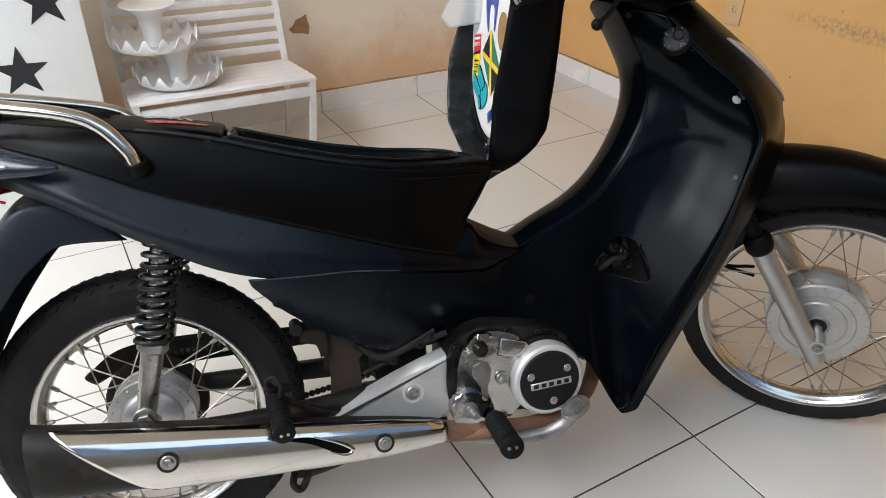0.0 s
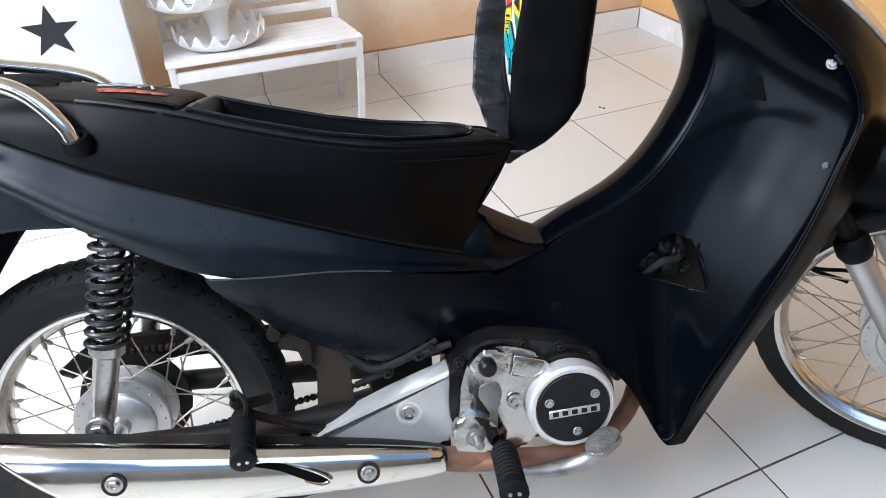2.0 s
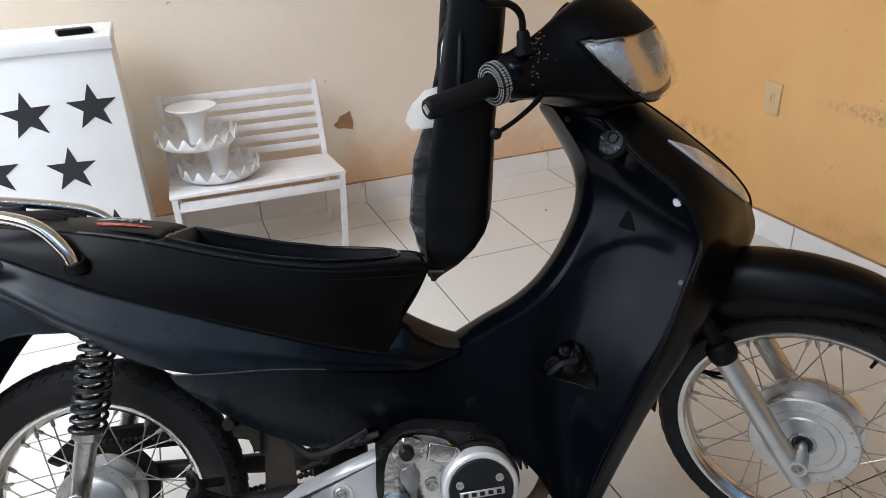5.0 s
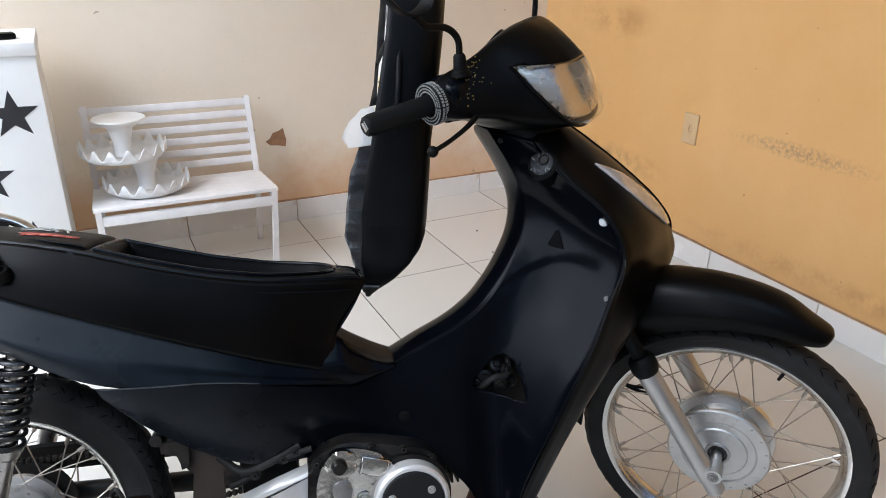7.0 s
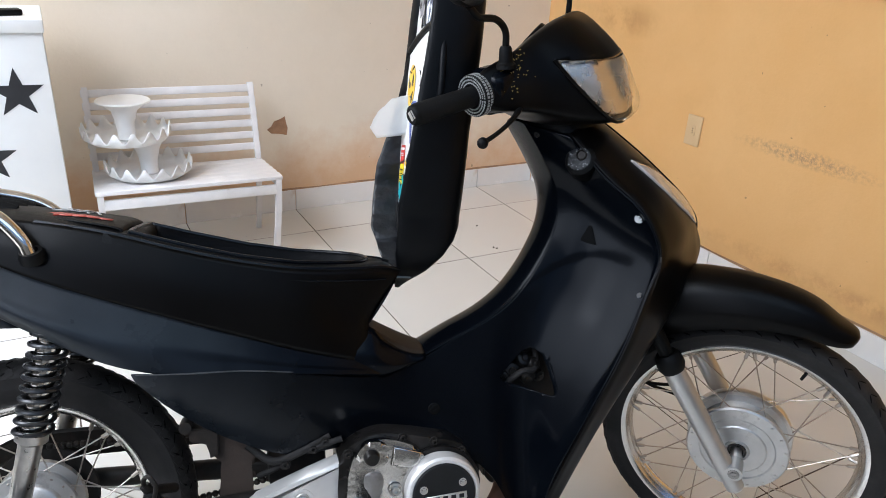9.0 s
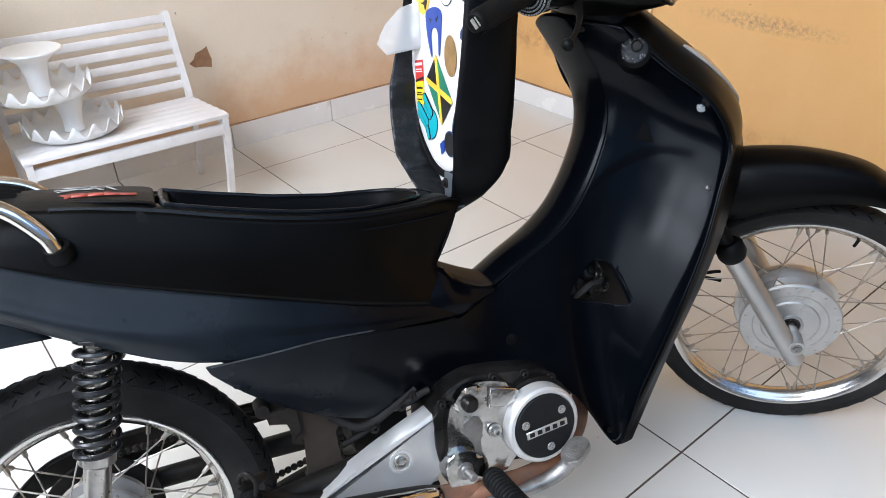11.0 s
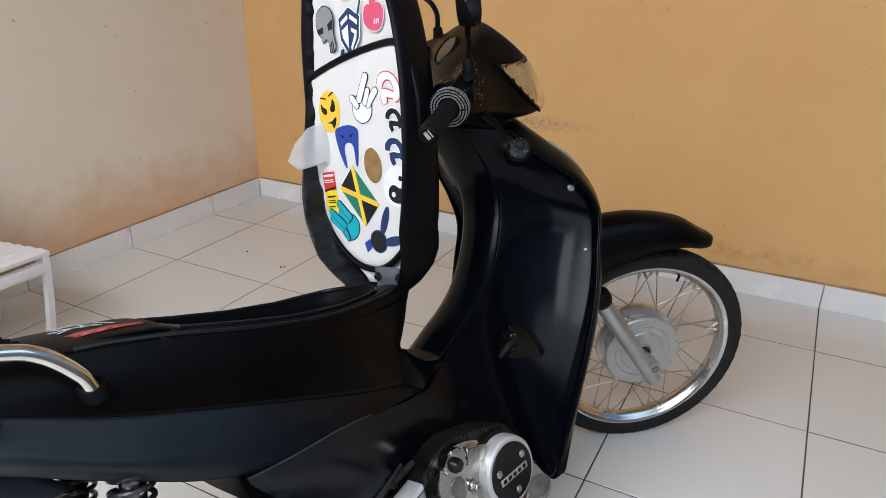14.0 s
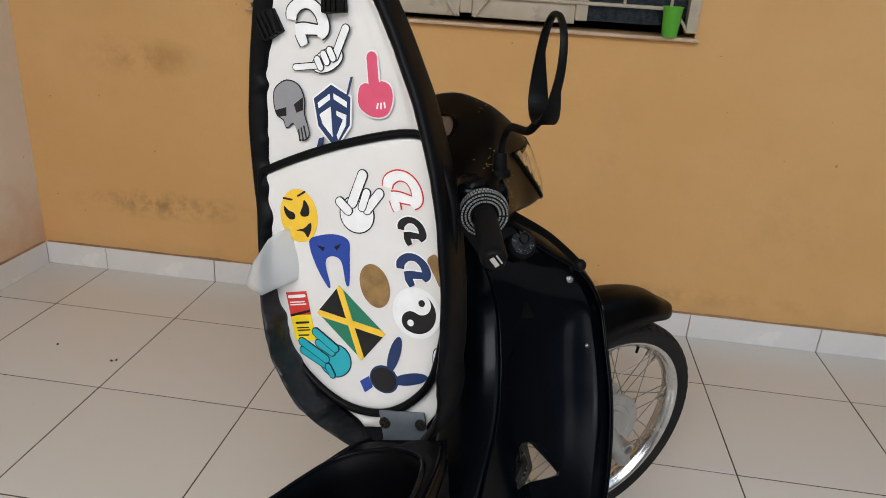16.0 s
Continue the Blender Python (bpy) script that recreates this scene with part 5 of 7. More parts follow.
for sy in (-1, 1):
    bm = bmesh.new()
    tube(bm, [(x, sy * (y + 0.001), z + 0.001) for x, y, z in RIM[2:]], 0.0035, 8, smooth=50)
    part("panel_edge", bm, M["black_paint"], bike, "rolled top edge of the side panel")
# deck between tub and side panels
bm = bmesh.new()
rows = []
for i in range(41):
    x = 0.175 + (0.595 - 0.175) * i / 40
    w = rim_w(x)
    inner = float(np.interp(x, [0.17, 0.187, 0.205, 0.30, 0.40, 0.48, 0.540, 0.559, 0.563], [0.0, 0.080, 0.096, 0.104, 0.101, 0.088, 0.062, 0.012, 0.0]))
    z = rim_z(x)
    rows.append((x, w, inner, z))
for sy in (-1, 1):
    grid_faces(bm, [[Vector((x, sy * (w + (inner - w) * f), z + 0.004 * math.sin(math.pi * f))) for f in (0, 0.3, 0.6, 1.0)] for x, w, inner, z in rows])
part("tub_flange", bm, M["black_plastic"], bike, "black ledge round the storage tub", thick=0.003)

# tail top with its raised lid
bm = bmesh.new()
tail = [[(x, s * w * 0.97, z + 0.014 * (1 - abs(s) ** 2.6)) for x, w, z in ((-0.150, 0.050, 0.770), (-0.090, 0.072, 0.766), (-0.010, 0.090, 0.757), (0.080, 0.100, 0.744), (0.178, 0.106, 0.724))] for s in (-1, -0.85, -0.5, 0, 0.5, 0.85, 1)]
loft(bm, tail, 30, 25)
part("tail_top", bm, M["black_plastic"], bike, "black tail cover behind the storage tub", thick=0.006)
bm = bmesh.new()
loft(bm, [[(x, s * w, z + 0.008 * (1 - abs(s) ** 3)) for x, w, z in ((0.040, 0.052, 0.753), (0.075, 0.072, 0.751), (0.120, 0.086, 0.744), (0.172, 0.094, 0.733), (0.179, 0.094, 0.722))] for s in (-1, -0.9, -0.4, 0.4, 0.9, 1)], 24, 21)
lid = part("tail_lid", bm, M["black_plastic"], bike, "raised black lid on the tail", thick=0.004)
M["red_mark"] = plain("faded_red_sticker", (0.30, 0.045, 0.030), 0.5, 0.3)
M["white_mark"] = plain("white_scrawl_sticker", (0.34, 0.34, 0.33), 0.5, 0.1)


def top_z(x, y):
    zc = float(np.interp(x, [0.04, 0.075, 0.12, 0.176], [0.753, 0.751, 0.744, 0.733]))
    w = float(np.interp(x, [0.04, 0.075, 0.12, 0.176], [0.052, 0.072, 0.086, 0.094]))
    return zc + 0.008 * (1 - min(1, abs(y / w)) ** 3) + 0.0016


def flat_sticker(bm, poly):
    v = [bm.verts.new((x, y, top_z(x, y))) for x, y in poly]
    bm.faces.new(v)


bm = bmesh.new()
for k in range(5):
    x = 0.064 + 0.019 * k
    edge = (-0.050, -0.045, -0.048, -0.044, -0.049, -0.052)
    flat_sticker(bm, [(x, -0.064), (x + 0.019, -0.065), (x + 0.019, edge[k + 1]), (x, edge[k])])
part("red_sticker", bm, M["red_mark"], lid, "ragged faded red sticker", thick=0.0006)
for (xa, ya), (xb, yb) in (((0.066, -0.030), (0.100, 0.000)), ((0.070, 0.010), (0.105, -0.022)), ((0.100, -0.02), (0.110, 0.034)), ((0.075, 0.03), (0.120, 0.012)), ((0.060, -0.01), (0.120, -0.006)), ((0.118, -0.03), (0.100, 0.04)), ((0.064, 0.04), (0.09, 0.05)), ((0.12, 0.02), (0.135, -0.028))):
    bm = bmesh.new()
    d = Vector((xb - xa, yb - ya)).normalized() * 0.0022
    flat_sticker(bm, [(xa - d.y, ya + d.x), (xb - d.y, yb + d.x), (xb + d.y, yb - d.x), (xa + d.y, ya - d.x)])
    part("white_sticker", bm, M["white_mark"], lid, thick=0.0006)

# seam of the cover round the tub
for sy in (-1, 1):
    bm = bmesh.new()
    tube(bm, [(x, sy * (y + 0.0045), z - 0.019) for x, y, z in RIM[3:-1]], 0.0016, 6, smooth=50)
    part("cover_seam", bm, M["black_paint"], bike)
# grab rail
bm = bmesh.new()
half = [(0.058, 0.128, 0.702), (0.050, 0.130, 0.722), (0.020, 0.130, 0.757), (-0.020, 0.128, 0.776), (-0.100, 0.122, 0.792), (-0.190, 0.108, 0.806), (-0.250, 0.078, 0.812), (-0.268, 0.030, 0.814)]
full_r = [(x, -y, z) for x, y, z in half] + [(x, y, z) for x, y, z in reversed(half)]
tube(bm, full_r, 0.0105, 16, smooth=110)
rail = part("grab_rail", bm, M["chrome"], bike, "shiny chromed grab rail")
for sy in (-1, 1):
    bm = bmesh.new()
    lathe(bm, [(0.0105, 0.008), (0.0155, 0.007), (0.0185, 0.0), (0.018, -0.010)], 24, axis_to((0.060, sy * 0.124, 0.700), (-0.1, sy * 0.5, 1)))
    part("rail_grommet", bm, M["black_plastic"], rail)
    bm = bmesh.new()
    box(bm, (0.05, 0.02, 0.02), Matrix.Translation((-0.13, sy * 0.10, 0.782)), 0.006)
    part("rail_bracket", bm, M["black_plastic"], rail)
bm = bmesh.new()
for s in (-0.06, 0.0, 0.06):
    tube(bm, [(-0.255, s, 0.796), (-0.12, s * 0.8, 0.780), (-0.02, s * 0.7, 0.774), (0.02, s * 0.7, 0.764)], 0.008, 8, smooth=14, flat=0.5)
part("rail_plate", bm, M["black_plastic"], rail, "black slatted carrier plate")

# skirt of the tail cover over the side panels
for sy in (-1, 1):
    bm = bmesh.new()
    rows = []
    for i in range(24):
        x = -0.10 + 0.282 * i / 23
        y, z = rim_w(x), rim_z(x)
        drop = float(np.interp(x, [-0.10, 0.0, 0.178, 0.182], [0.012, 0.020, 0.027, 0.025]))
        rows.append([Vector((x, sy * (y - 0.004), z + 0.004)), Vector((x, sy * (y + 0.004), z + 0.001)), Vector((x, sy * (y + 0.0075), z - drop * 0.5)), Vector((x, sy * (y + 0.0085), z - drop)), Vector((x, sy * (y + 0.003), z - drop - 0.001))])
    grid_faces(bm, rows)
    part("tail_cover_skirt", bm, M["black_plastic"], bike, "edge of the tail cover over the side panel", sharp=35)

# tail lights
for sy in (-1, 1):
    bm = bmesh.new()
    loft(bm, [[(x, sy * y, z) for x, y, z in r] for r in ([(-0.190, 0.085, 0.738), (-0.130, 0.108, 0.736), (-0.075, 0.126, 0.722), (-0.040, 0.137, 0.710)], [(-0.195, 0.098, 0.722), (-0.130, 0.126, 0.716), (-0.075, 0.140, 0.711), (-0.038, 0.140, 0.707)], [(-0.192, 0.095, 0.704), (-0.130, 0.123, 0.698), (-0.078, 0.137, 0.699), (-0.042, 0.139, 0.702)])], 20, 9)
    part("rear_turn_signal", bm, M["signal_trim"], bike, "bluish-black rear turn signal housing", thick=0.004)
    bm = bmesh.new()
    loft(bm, [[(x - 0.002, sy * (y + 0.004), z) for x, y, z in r] for r in ([(-0.190, 0.085, 0.738), (-0.155, 0.099, 0.734), (-0.125, 0.111, 0.727), (-0.100, 0.123, 0.718)], [(-0.195, 0.098, 0.722), (-0.155, 0.117, 0.718), (-0.125, 0.128, 0.716), (-0.098, 0.133, 0.714)], [(-0.192, 0.095, 0.706), (-0.155, 0.112, 0.703), (-0.125, 0.125, 0.704), (-0.100, 0.131, 0.709)])], 20, 9)
    part("rear_signal_lens", bm, M["rear_lens"], bike, "clear bluish rear turn signal lens", thick=0.002)
bm = bmesh.new()
loft(bm, [[(-0.205 + 0.05 * s * s, 0.085 * s, 0.735), (-0.225 + 0.06 * s * s, 0.098 * s, 0.700), (-0.205 + 0.06 * s * s, 0.100 * s, 0.672), (-0.175 + 0.05 * s * s, 0.095 * s, 0.662)] for s in (-1, -0.6, 0, 0.6, 1)], 16, 17)
part("tail_light", bm, M["lens_red"], bike, "red rear light lens", thick=0.004)

# rear mudguard and the plate on it
bm = bmesh.new()
rows = []
for x, z, w in ((0.060, 0.650, 0.050), (-0.010, 0.645, 0.062), (-0.070, 0.632, 0.074), (-0.120, 0.612, 0.080)):
    rows.append([(x, s * w, z + 0.012 - 0.012 * abs(s) ** 3) for s in (-1, -0.92, -0.6, 0, 0.6, 0.92, 1)])
loft(bm, [[r[i] for r in rows] for i in range(7)], 40, 26)
part("rear_mudguard", bm, M["black_paint"], bike, "black rear mudguard", thick=0.004)
bm = bmesh.new()
OUTER = [(-0.040, 0.650, 0.080), (-0.110, 0.650, 0.088), (-0.150, 0.618, 0.092), (-0.182, 0.570, 0.094), (-0.227, 0.490, 0.092), (-0.277, 0.400, 0.088), (-0.302, 0.335, 0.084)]
INNER = [(0.020, 0.585), (-0.070, 0.588), (-0.107, 0.564), (-0.137, 0.536), (-0.195, 0.460), (-0.245, 0.375), (-0.272, 0.315)]
rails = []
for s, f, k in ((-1, 0.0, 0.97), (-1, 0.4, 1.0), (-1, 0.85, 0.99), (-1, 1.0, 0.90), (-1, 1.12, 0.45), (0, 1.16, 0), (1, 1.12, 0.45), (1, 1.0, 0.90), (1, 0.85, 0.99), (1, 0.4, 1.0), (1, 0.0, 0.97)):
    rails.append([(i[0] + (o[0] - i[0]) * f, s * k * o[2], i[1] + (o[1] - i[1]) * f) for o, i in zip(OUTER, INNER)])
loft(bm, rails, 40, 44)
part("tail_valance", bm, M["black_paint"], bike, "black tail valance and rear mudguard", thick=0.003, sharp=60)
bm = bmesh.new()
box(bm, (0.003, 0.18, 0.13), None, 0.001)
part("number_plate", bm, M["badge"], bike, "plain pale grey metal number plate", axis_to((-0.262, 0, 0.50), (-0.9, 0, 0.35)) @ Matrix.Rotation(radians(90), 4, "Y"))

# ------------------------------------------------ swingarm, chain guard, shocks
for sy in (-1, 1):
    bm = bmesh.new()
    tube(bm, [(-0.045, sy * 0.098, 0.268), (0.05, sy * 0.098, 0.266), (0.20, sy * 0.092, 0.262), (0.34, sy * 0.078, 0.262), (0.44, sy * 0.070, 0.262)], [0.014, 0.016, 0.017, 0.019, 0.022], 14, smooth=24, flat=1.35)
    part("swingarm", bm, M["dark_steel"], bike, "greasy dark swingarm tube")
    top, bot = Vector((0.076, sy * 0.112, 0.590)), Vector((0.009, sy * 0.112, 0.312))
    ax = (top - bot).normalized()
    bm = bmesh.new()
    tube(bm, [bot - ax * 0.002, bot + ax * 0.012, bot + ax * 0.05, bot + ax * 0.105, bot + ax * 0.110, bot + ax * 0.122], [0.013, 0.0155, 0.0165, 0.017, 0.023, 0.023], 20)
    shock = part("shock_absorber", bm, M["steel"], bike, "rear shock absorber with a black coil spring")
    bm = bmesh.new()
    tube(bm, [bot + ax * 0.115, bot + ax * 0.285], 0.0175, 18)
    part("shock_shaft", bm, M["chrome"], shock, "bright chromed shaft")
    fr = axis_to(bot + ax * 0.118, ax)
    bm = bmesh.new()
    turns, ln = 9.5, 0.160
    pts = [fr @ Vector((0.0255 * math.cos(2 * math.pi * u), 0.0255 * math.sin(2 * math.pi * u), ln * u / turns)) for u in np.linspace(0, turns, 250)]
    tube(bm, pts, 0.0038, 8)
    part("spring", bm, M["spring"], shock, "glossy black coil spring")
    bolt(bot + Vector((0, sy * 0.014, 0)), (0, sy, 0), 0.0125, 0.014, "cast_grey", "shock_nut", shock, "dull cap nut")
# chain guard on the far side, chain, brake rod
bm = bmesh.new()
loft(bm, [[(-0.115, 0.085, 0.318), (-0.05, 0.085, 0.355), (0.06, 0.085, 0.362), (0.20, 0.085, 0.352), (0.33, 0.085, 0.345)], [(-0.115, 0.070, 0.316), (-0.05, 0.068, 0.358), (0.06, 0.068, 0.366), (0.20, 0.068, 0.356), (0.33, 0.068, 0.348)], [(-0.105, 0.085, 0.300), (-0.05, 0.087, 0.318), (0.06, 0.087, 0.316), (0.20, 0.087, 0.316), (0.33, 0.087, 0.315)]], 30, 9)
part("chain_guard", bm, M["dark_steel"], bike, "dark dirty chain guard", thick=0.003)
for za, zb in ((0.350, 0.345), (0.182, 0.262)):
    bm = bmesh.new()
    for k in range(44):
        f = k / 43
        box(bm, (0.011, 0.010, 0.011), Matrix.Translation((0.0 + 0.46 * f, 0.049, za + (zb - za) * f)) @ Matrix.Rotation(0.3 * (k % 2), 4, "Y"), 0.003, 1)
    part("chain", bm, M["dark_steel"], bike, "oily drive chain")
bm = bmesh.new()
tube(bm, [(0.02, -0.062, 0.20), (0.25, -0.085, 0.205), (0.47, -0.095, 0.20)], 0.0035, 8)
part("brake_rod", bm, M["steel"], bike)
# frame plates behind the engine
bm = bmesh.new()
for y in (-0.062, 0.062):
    prism(bm, [(0.296, 0.27), (0.352, 0.25), (0.350, 0.330), (0.362, 0.345), (0.356, 0.40), (0.35, 0.50), (0.30, 0.50), (0.304, 0.40), (0.290, 0.39), (0.292, 0.345), (0.302, 0.335)], 0.006, Matrix.Translation((0, y, 0)) @ Matrix.Rotation(radians(90), 4, "X"))
part("frame_plate", bm, M["dusty_iron"], bike, "dusty brown frame plate behind the engine")
bm = bmesh.new()
prism(bm, [(0.252, 0.400), (0.300, 0.398), (0.300, 0.352), (0.286, 0.348), (0.282, 0.374), (0.256, 0.378)], 0.05, Matrix.Translation((0, -0.03, 0)) @ Matrix.Rotation(radians(90), 4, "X"), 0.002)
tube(bm, [(0.250, -0.050, 0.404), (0.250, -0.085, 0.404)], 0.010, 12)
part("mudguard_bracket", bm, M["dark_steel"], bike, "dark bracket and bolt before the rear tyre")
bm = bmesh.new()
box(bm, (0.10, 0.08, 0.17), Matrix.Translation((0.425, -0.01, 0.355)), 0.012)
part("battery_box", bm, M["dark_steel"], bike, "dark grimy box behind the engine")
for pts, r in (([(0.345, -0.07, 0.36), (0.385, -0.088, 0.335), (0.43, -0.092, 0.348), (0.48, -0.090, 0.372)], 0.007), ([(0.36, -0.06, 0.30), (0.40, -0.080, 0.325), (0.44, -0.085, 0.365)], 0.005), ([(0.40, -0.07, 0.40), (0.43, -0.09, 0.352), (0.50, -0.10, 0.366)], 0.0055)):
    bm = bmesh.new()
    tube(bm, pts, r, 10, smooth=20)
    part("hose", bm, M["rubber"], bike, "black rubber hose")
for x, z in ((0.405, 0.330), (0.452, 0.352), (0.472, 0.362)):
    bolt((x, -0.095, z), (0, -1, 0.1), 0.006, 0.008, "dark_steel", "frame_bolt")
bm = bmesh.new()
tube(bm, [(-0.05, 0, 0.64), (0.1, 0, 0.60), (0.3, 0, 0.52), (0.45, 0, 0.44), (0.62, 0, 0.42), (0.8, 0, 0.50), (0.95, 0, 0.72)], 0.024, 14, smooth=40)
part("frame_tube", bm, M["dark_steel"], bike, "main frame tube")
bm = bmesh.new()
box(bm, (0.09, 0.13, 0.085), Matrix.Translation((0.352, 0, 0.478)), 0.012)
part("inner_mudguard", bm, M["dark_steel"], bike, "dusty inner mudguard ahead of the rear wheel")

# ------------------------------------------------ exhaust
def rounded(poly, n=48):
    return [(p.x, p.y) for p in spline([(x, z, 0) for x, z in poly], n, True)]


MUF = [(-0.140, -0.166, 0.292, 0.036, 0.056), (-0.11, -0.168, 0.288, 0.038, 0.054), (-0.03, -0.168, 0.279, 0.039, 0.050), (0.08, -0.166, 0.265, 0.039, 0.046), (0.18, -0.163, 0.252, 0.037, 0.041), (0.28, -0.160, 0.239, 0.033, 0.036), (0.38, -0.156, 0.227, 0.027, 0.029), (0.45, -0.152, 0.218, 0.020, 0.021), (0.476, -0.150, 0.214, 0.015, 0.015)]


def muf_ring(x, y, z, ry, rz, grow=0.0, n=32):
    out = []
    for k in range(n):
        a = 2 * math.pi * k / n
        c, s = math.cos(a), math.sin(a)
        out.append(Vector((x, y + (ry + grow) * math.copysign(abs(c) ** 0.8, c), z + (rz + grow) * math.copysign(abs(s) ** 0.8, s))))
    return out


def muf_skin(bm, grow):
    rings = [muf_ring(*q, grow) for q in MUF]
    cols = [spline([r[k] for r in rings], 80) for k in range(32)]
    return grid_faces(bm, [[cols[k][i] for k in range(32)] for i in range(80)], True)


bm = bmesh.new()
vs, fs = muf_skin(bm, 0.0)
bm.faces.new(list(reversed([v for v in vs[-1]])))
inner = [bm.verts.new(Vector((v.co.x + 0.004, -0.166 + (v.co.y + 0.166) * 0.62, 0.292 + (v.co.z - 0.292) * 0.62))) for v in vs[0]]
deep = [bm.verts.new(Vector((v.co.x + 0.05, v.co.y, v.co.z))) for v in inner]
for k in range(32):
    bm.faces.new((vs[0][k], vs[0][(k + 1) % 32], inner[(k + 1) % 32], inner[k]))
    bm.faces.new((inner[k], inner[(k + 1) % 32], deep[(k + 1) % 32], deep[k]))
bm.faces.new(deep)
muffler = part("muffler", bm, M["dark_steel"], bike, "black exhaust silencer with a chromed heat shield")
def muf_at(x):
    xs = [q[0] for q in MUF]
    return [float(np.interp(x, xs, [q[k] for q in MUF])) for k in (1, 2, 3, 4)]


bm = bmesh.new()
rows = []
for i in range(40):
    a = radians(104 + (272 - 104) * i / 39)
    c, s = math.cos(a), math.sin(a)

    def skin_point(x):
        yc, zc, ry, rz = muf_at(x)
        return Vector((x, yc + (ry + 0.0035) * math.copysign(abs(c) ** 0.8, c), zc + (rz + 0.0035) * math.copysign(abs(s) ** 0.8, s)))

    xs = -0.1
    for _ in range(8):
        xs = -0.098 - 1.12 * (skin_point(xs).z - 0.334)
    rows.append([skin_point(xs + (0.473 - xs) * k / 70) for k in range(71)])
rows = [[spline([row[k] for row in rows[::3] + [rows[-1]]], 40)[i] for k in range(71)] for i in range(40)]
grid_faces(bm, rows)
bmesh.ops.recalc_face_normals(bm, faces=bm.faces)
if max(bm.faces, key=lambda f: -f.calc_center_median().y).normal.y > 0:
    bmesh.ops.reverse_faces(bm, faces=bm.faces)
CHROME = BVHTree.FromBMesh(bm)
shield = part("heat_shield", bm, M["chrome"], muffler, "shiny scuffed chromed heat shield", thick=0.002)
for p, d in (((0.046, -0.2095, 0.277), (0.05, -1, 0.05)), ((0.365, -0.1905, 0.232), (0.1, -1, 0.1))):
    bolt(p, d, 0.0075, 0.006, "steel", "shield_bolt", muffler, "recessed cap bolt with a dark ring")
    bm = bmesh.new()
    lathe(bm, [(0.011, 0.0), (0.0155, 0.0), (0.0155, 0.0025), (0.011, 0.0025)], 28, axis_to(Vector(p) + Vector((0, 0.001, 0)), d), close=True)
    part("shield_washer", bm, M["dark_steel"], muffler)
bm = bmesh.new()
slot = [(0.212, 0.272), (0.250, 0.268), (0.292, 0.250), (0.312, 0.234), (0.302, 0.229), (0.282, 0.238), (0.250, 0.258)]
bm.faces.new([bm.verts.new(skin_hit(CHROME, (x, -0.4, z), (0, 1, 0))[0] + Vector((0, -0.0012, 0))) for x, z in rounded(slot, 28)])
bmesh.ops.triangulate(bm, faces=bm.faces)
part("shield_slot", bm, M["dark_hole"], muffler, "dark curved slot in the heat shield")
bm = bmesh.new()
tube(bm, [skin_hit(CHROME, (x, -0.4, z), (0, 1, 0))[0] + Vector((0, -0.0015, 0)) for x, z in ((0.256, 0.267), (0.292, 0.251), (0.314, 0.234), (0.302, 0.2275), (0.280, 0.237))], [0.0012, 0.0026, 0.0034, 0.0028, 0.0010], 8, smooth=24)
part("slot_rim", bm, M["chrome"], muffler, "bright rolled rim of the slot")
bm = bmesh.new()
tube(bm, [(0.470, -0.150, 0.214), (0.53, -0.148, 0.204), (0.62, -0.145, 0.190), (0.70, -0.125, 0.190), (0.765, -0.085, 0.205), (0.80, -0.045, 0.24), (0.80, -0.02, 0.30)], [0.016, 0.015, 0.0145, 0.0145, 0.0145, 0.0145, 0.0145], 16, smooth=50)
part("exhaust_pipe", bm, M["rust"], bike, "rusty brown exhaust pipe")

# ------------------------------------------------ engine
def slab(poly, y0, y1, inset=0.0, seg=3):
    """A cast plate seen from the side, its outer edge rounded. poly: (x, z), y0 inner, y1 outer."""
    bm = bmesh.new()
    h = abs(y1 - y0)
    mm = Matrix.Translation((0, y0, 0)) @ Matrix.Rotation(radians(90), 4, "X")
    prism(bm, poly, h, mm)
    if inset:
        top = max(bm.faces, key=lambda f: -f.calc_center_median().y)
        bmesh.ops.bevel(bm, geom=list(top.edges), offset=inset, segments=seg, profile=0.6, affect="EDGES")
    return bm


crank = [(0.494, 0.345), (0.520, 0.368), (0.560, 0.378), (0.600, 0.372), (0.645, 0.362), (0.690, 0.350), (0.718, 0.322), (0.722, 0.280), (0.705, 0.235), (0.660, 0.212), (0.600, 0.214), (0.540, 0.214), (0.500, 0.228), (0.488, 0.270), (0.490, 0.315)]
engine = part("engine", slab(rounded(crank, 60), -0.02, -0.128, 0.010), M["engine_dark"], bike, "oily aluminium engine with polished side casing")
casing = [(0.520, 0.358), (0.548, 0.374), (0.585, 0.370), (0.625, 0.348), (0.640, 0.300), (0.625, 0.250), (0.585, 0.208), (0.530, 0.200), (0.500, 0.212), (0.488, 0.245), (0.500, 0.280), (0.505, 0.322)]
bm = slab(rounded(casing, 64), -0.124, -0.146, 0.010, 4)
part("clutch_casing", bm, M["alu_polished"], engine, "polished aluminium side casing")
bm = slab([(0.580, 0.362), (0.626, 0.348), (0.622, 0.328), (0.606, 0.322), (0.574, 0.330)], -0.140, -0.152, 0.004, 3)
part("casing_rib", bm, M["alu_polished"], engine, "flat polished ridge on the casing")
bm = slab(rounded([(0.516, 0.350), (0.535, 0.374), (0.562, 0.372), (0.572, 0.350), (0.560, 0.334), (0.535, 0.332)], 40), -0.140, -0.156, 0.008, 4)
part("breather_boss", bm, M["alu_polished"], engine)
bm = bmesh.new()
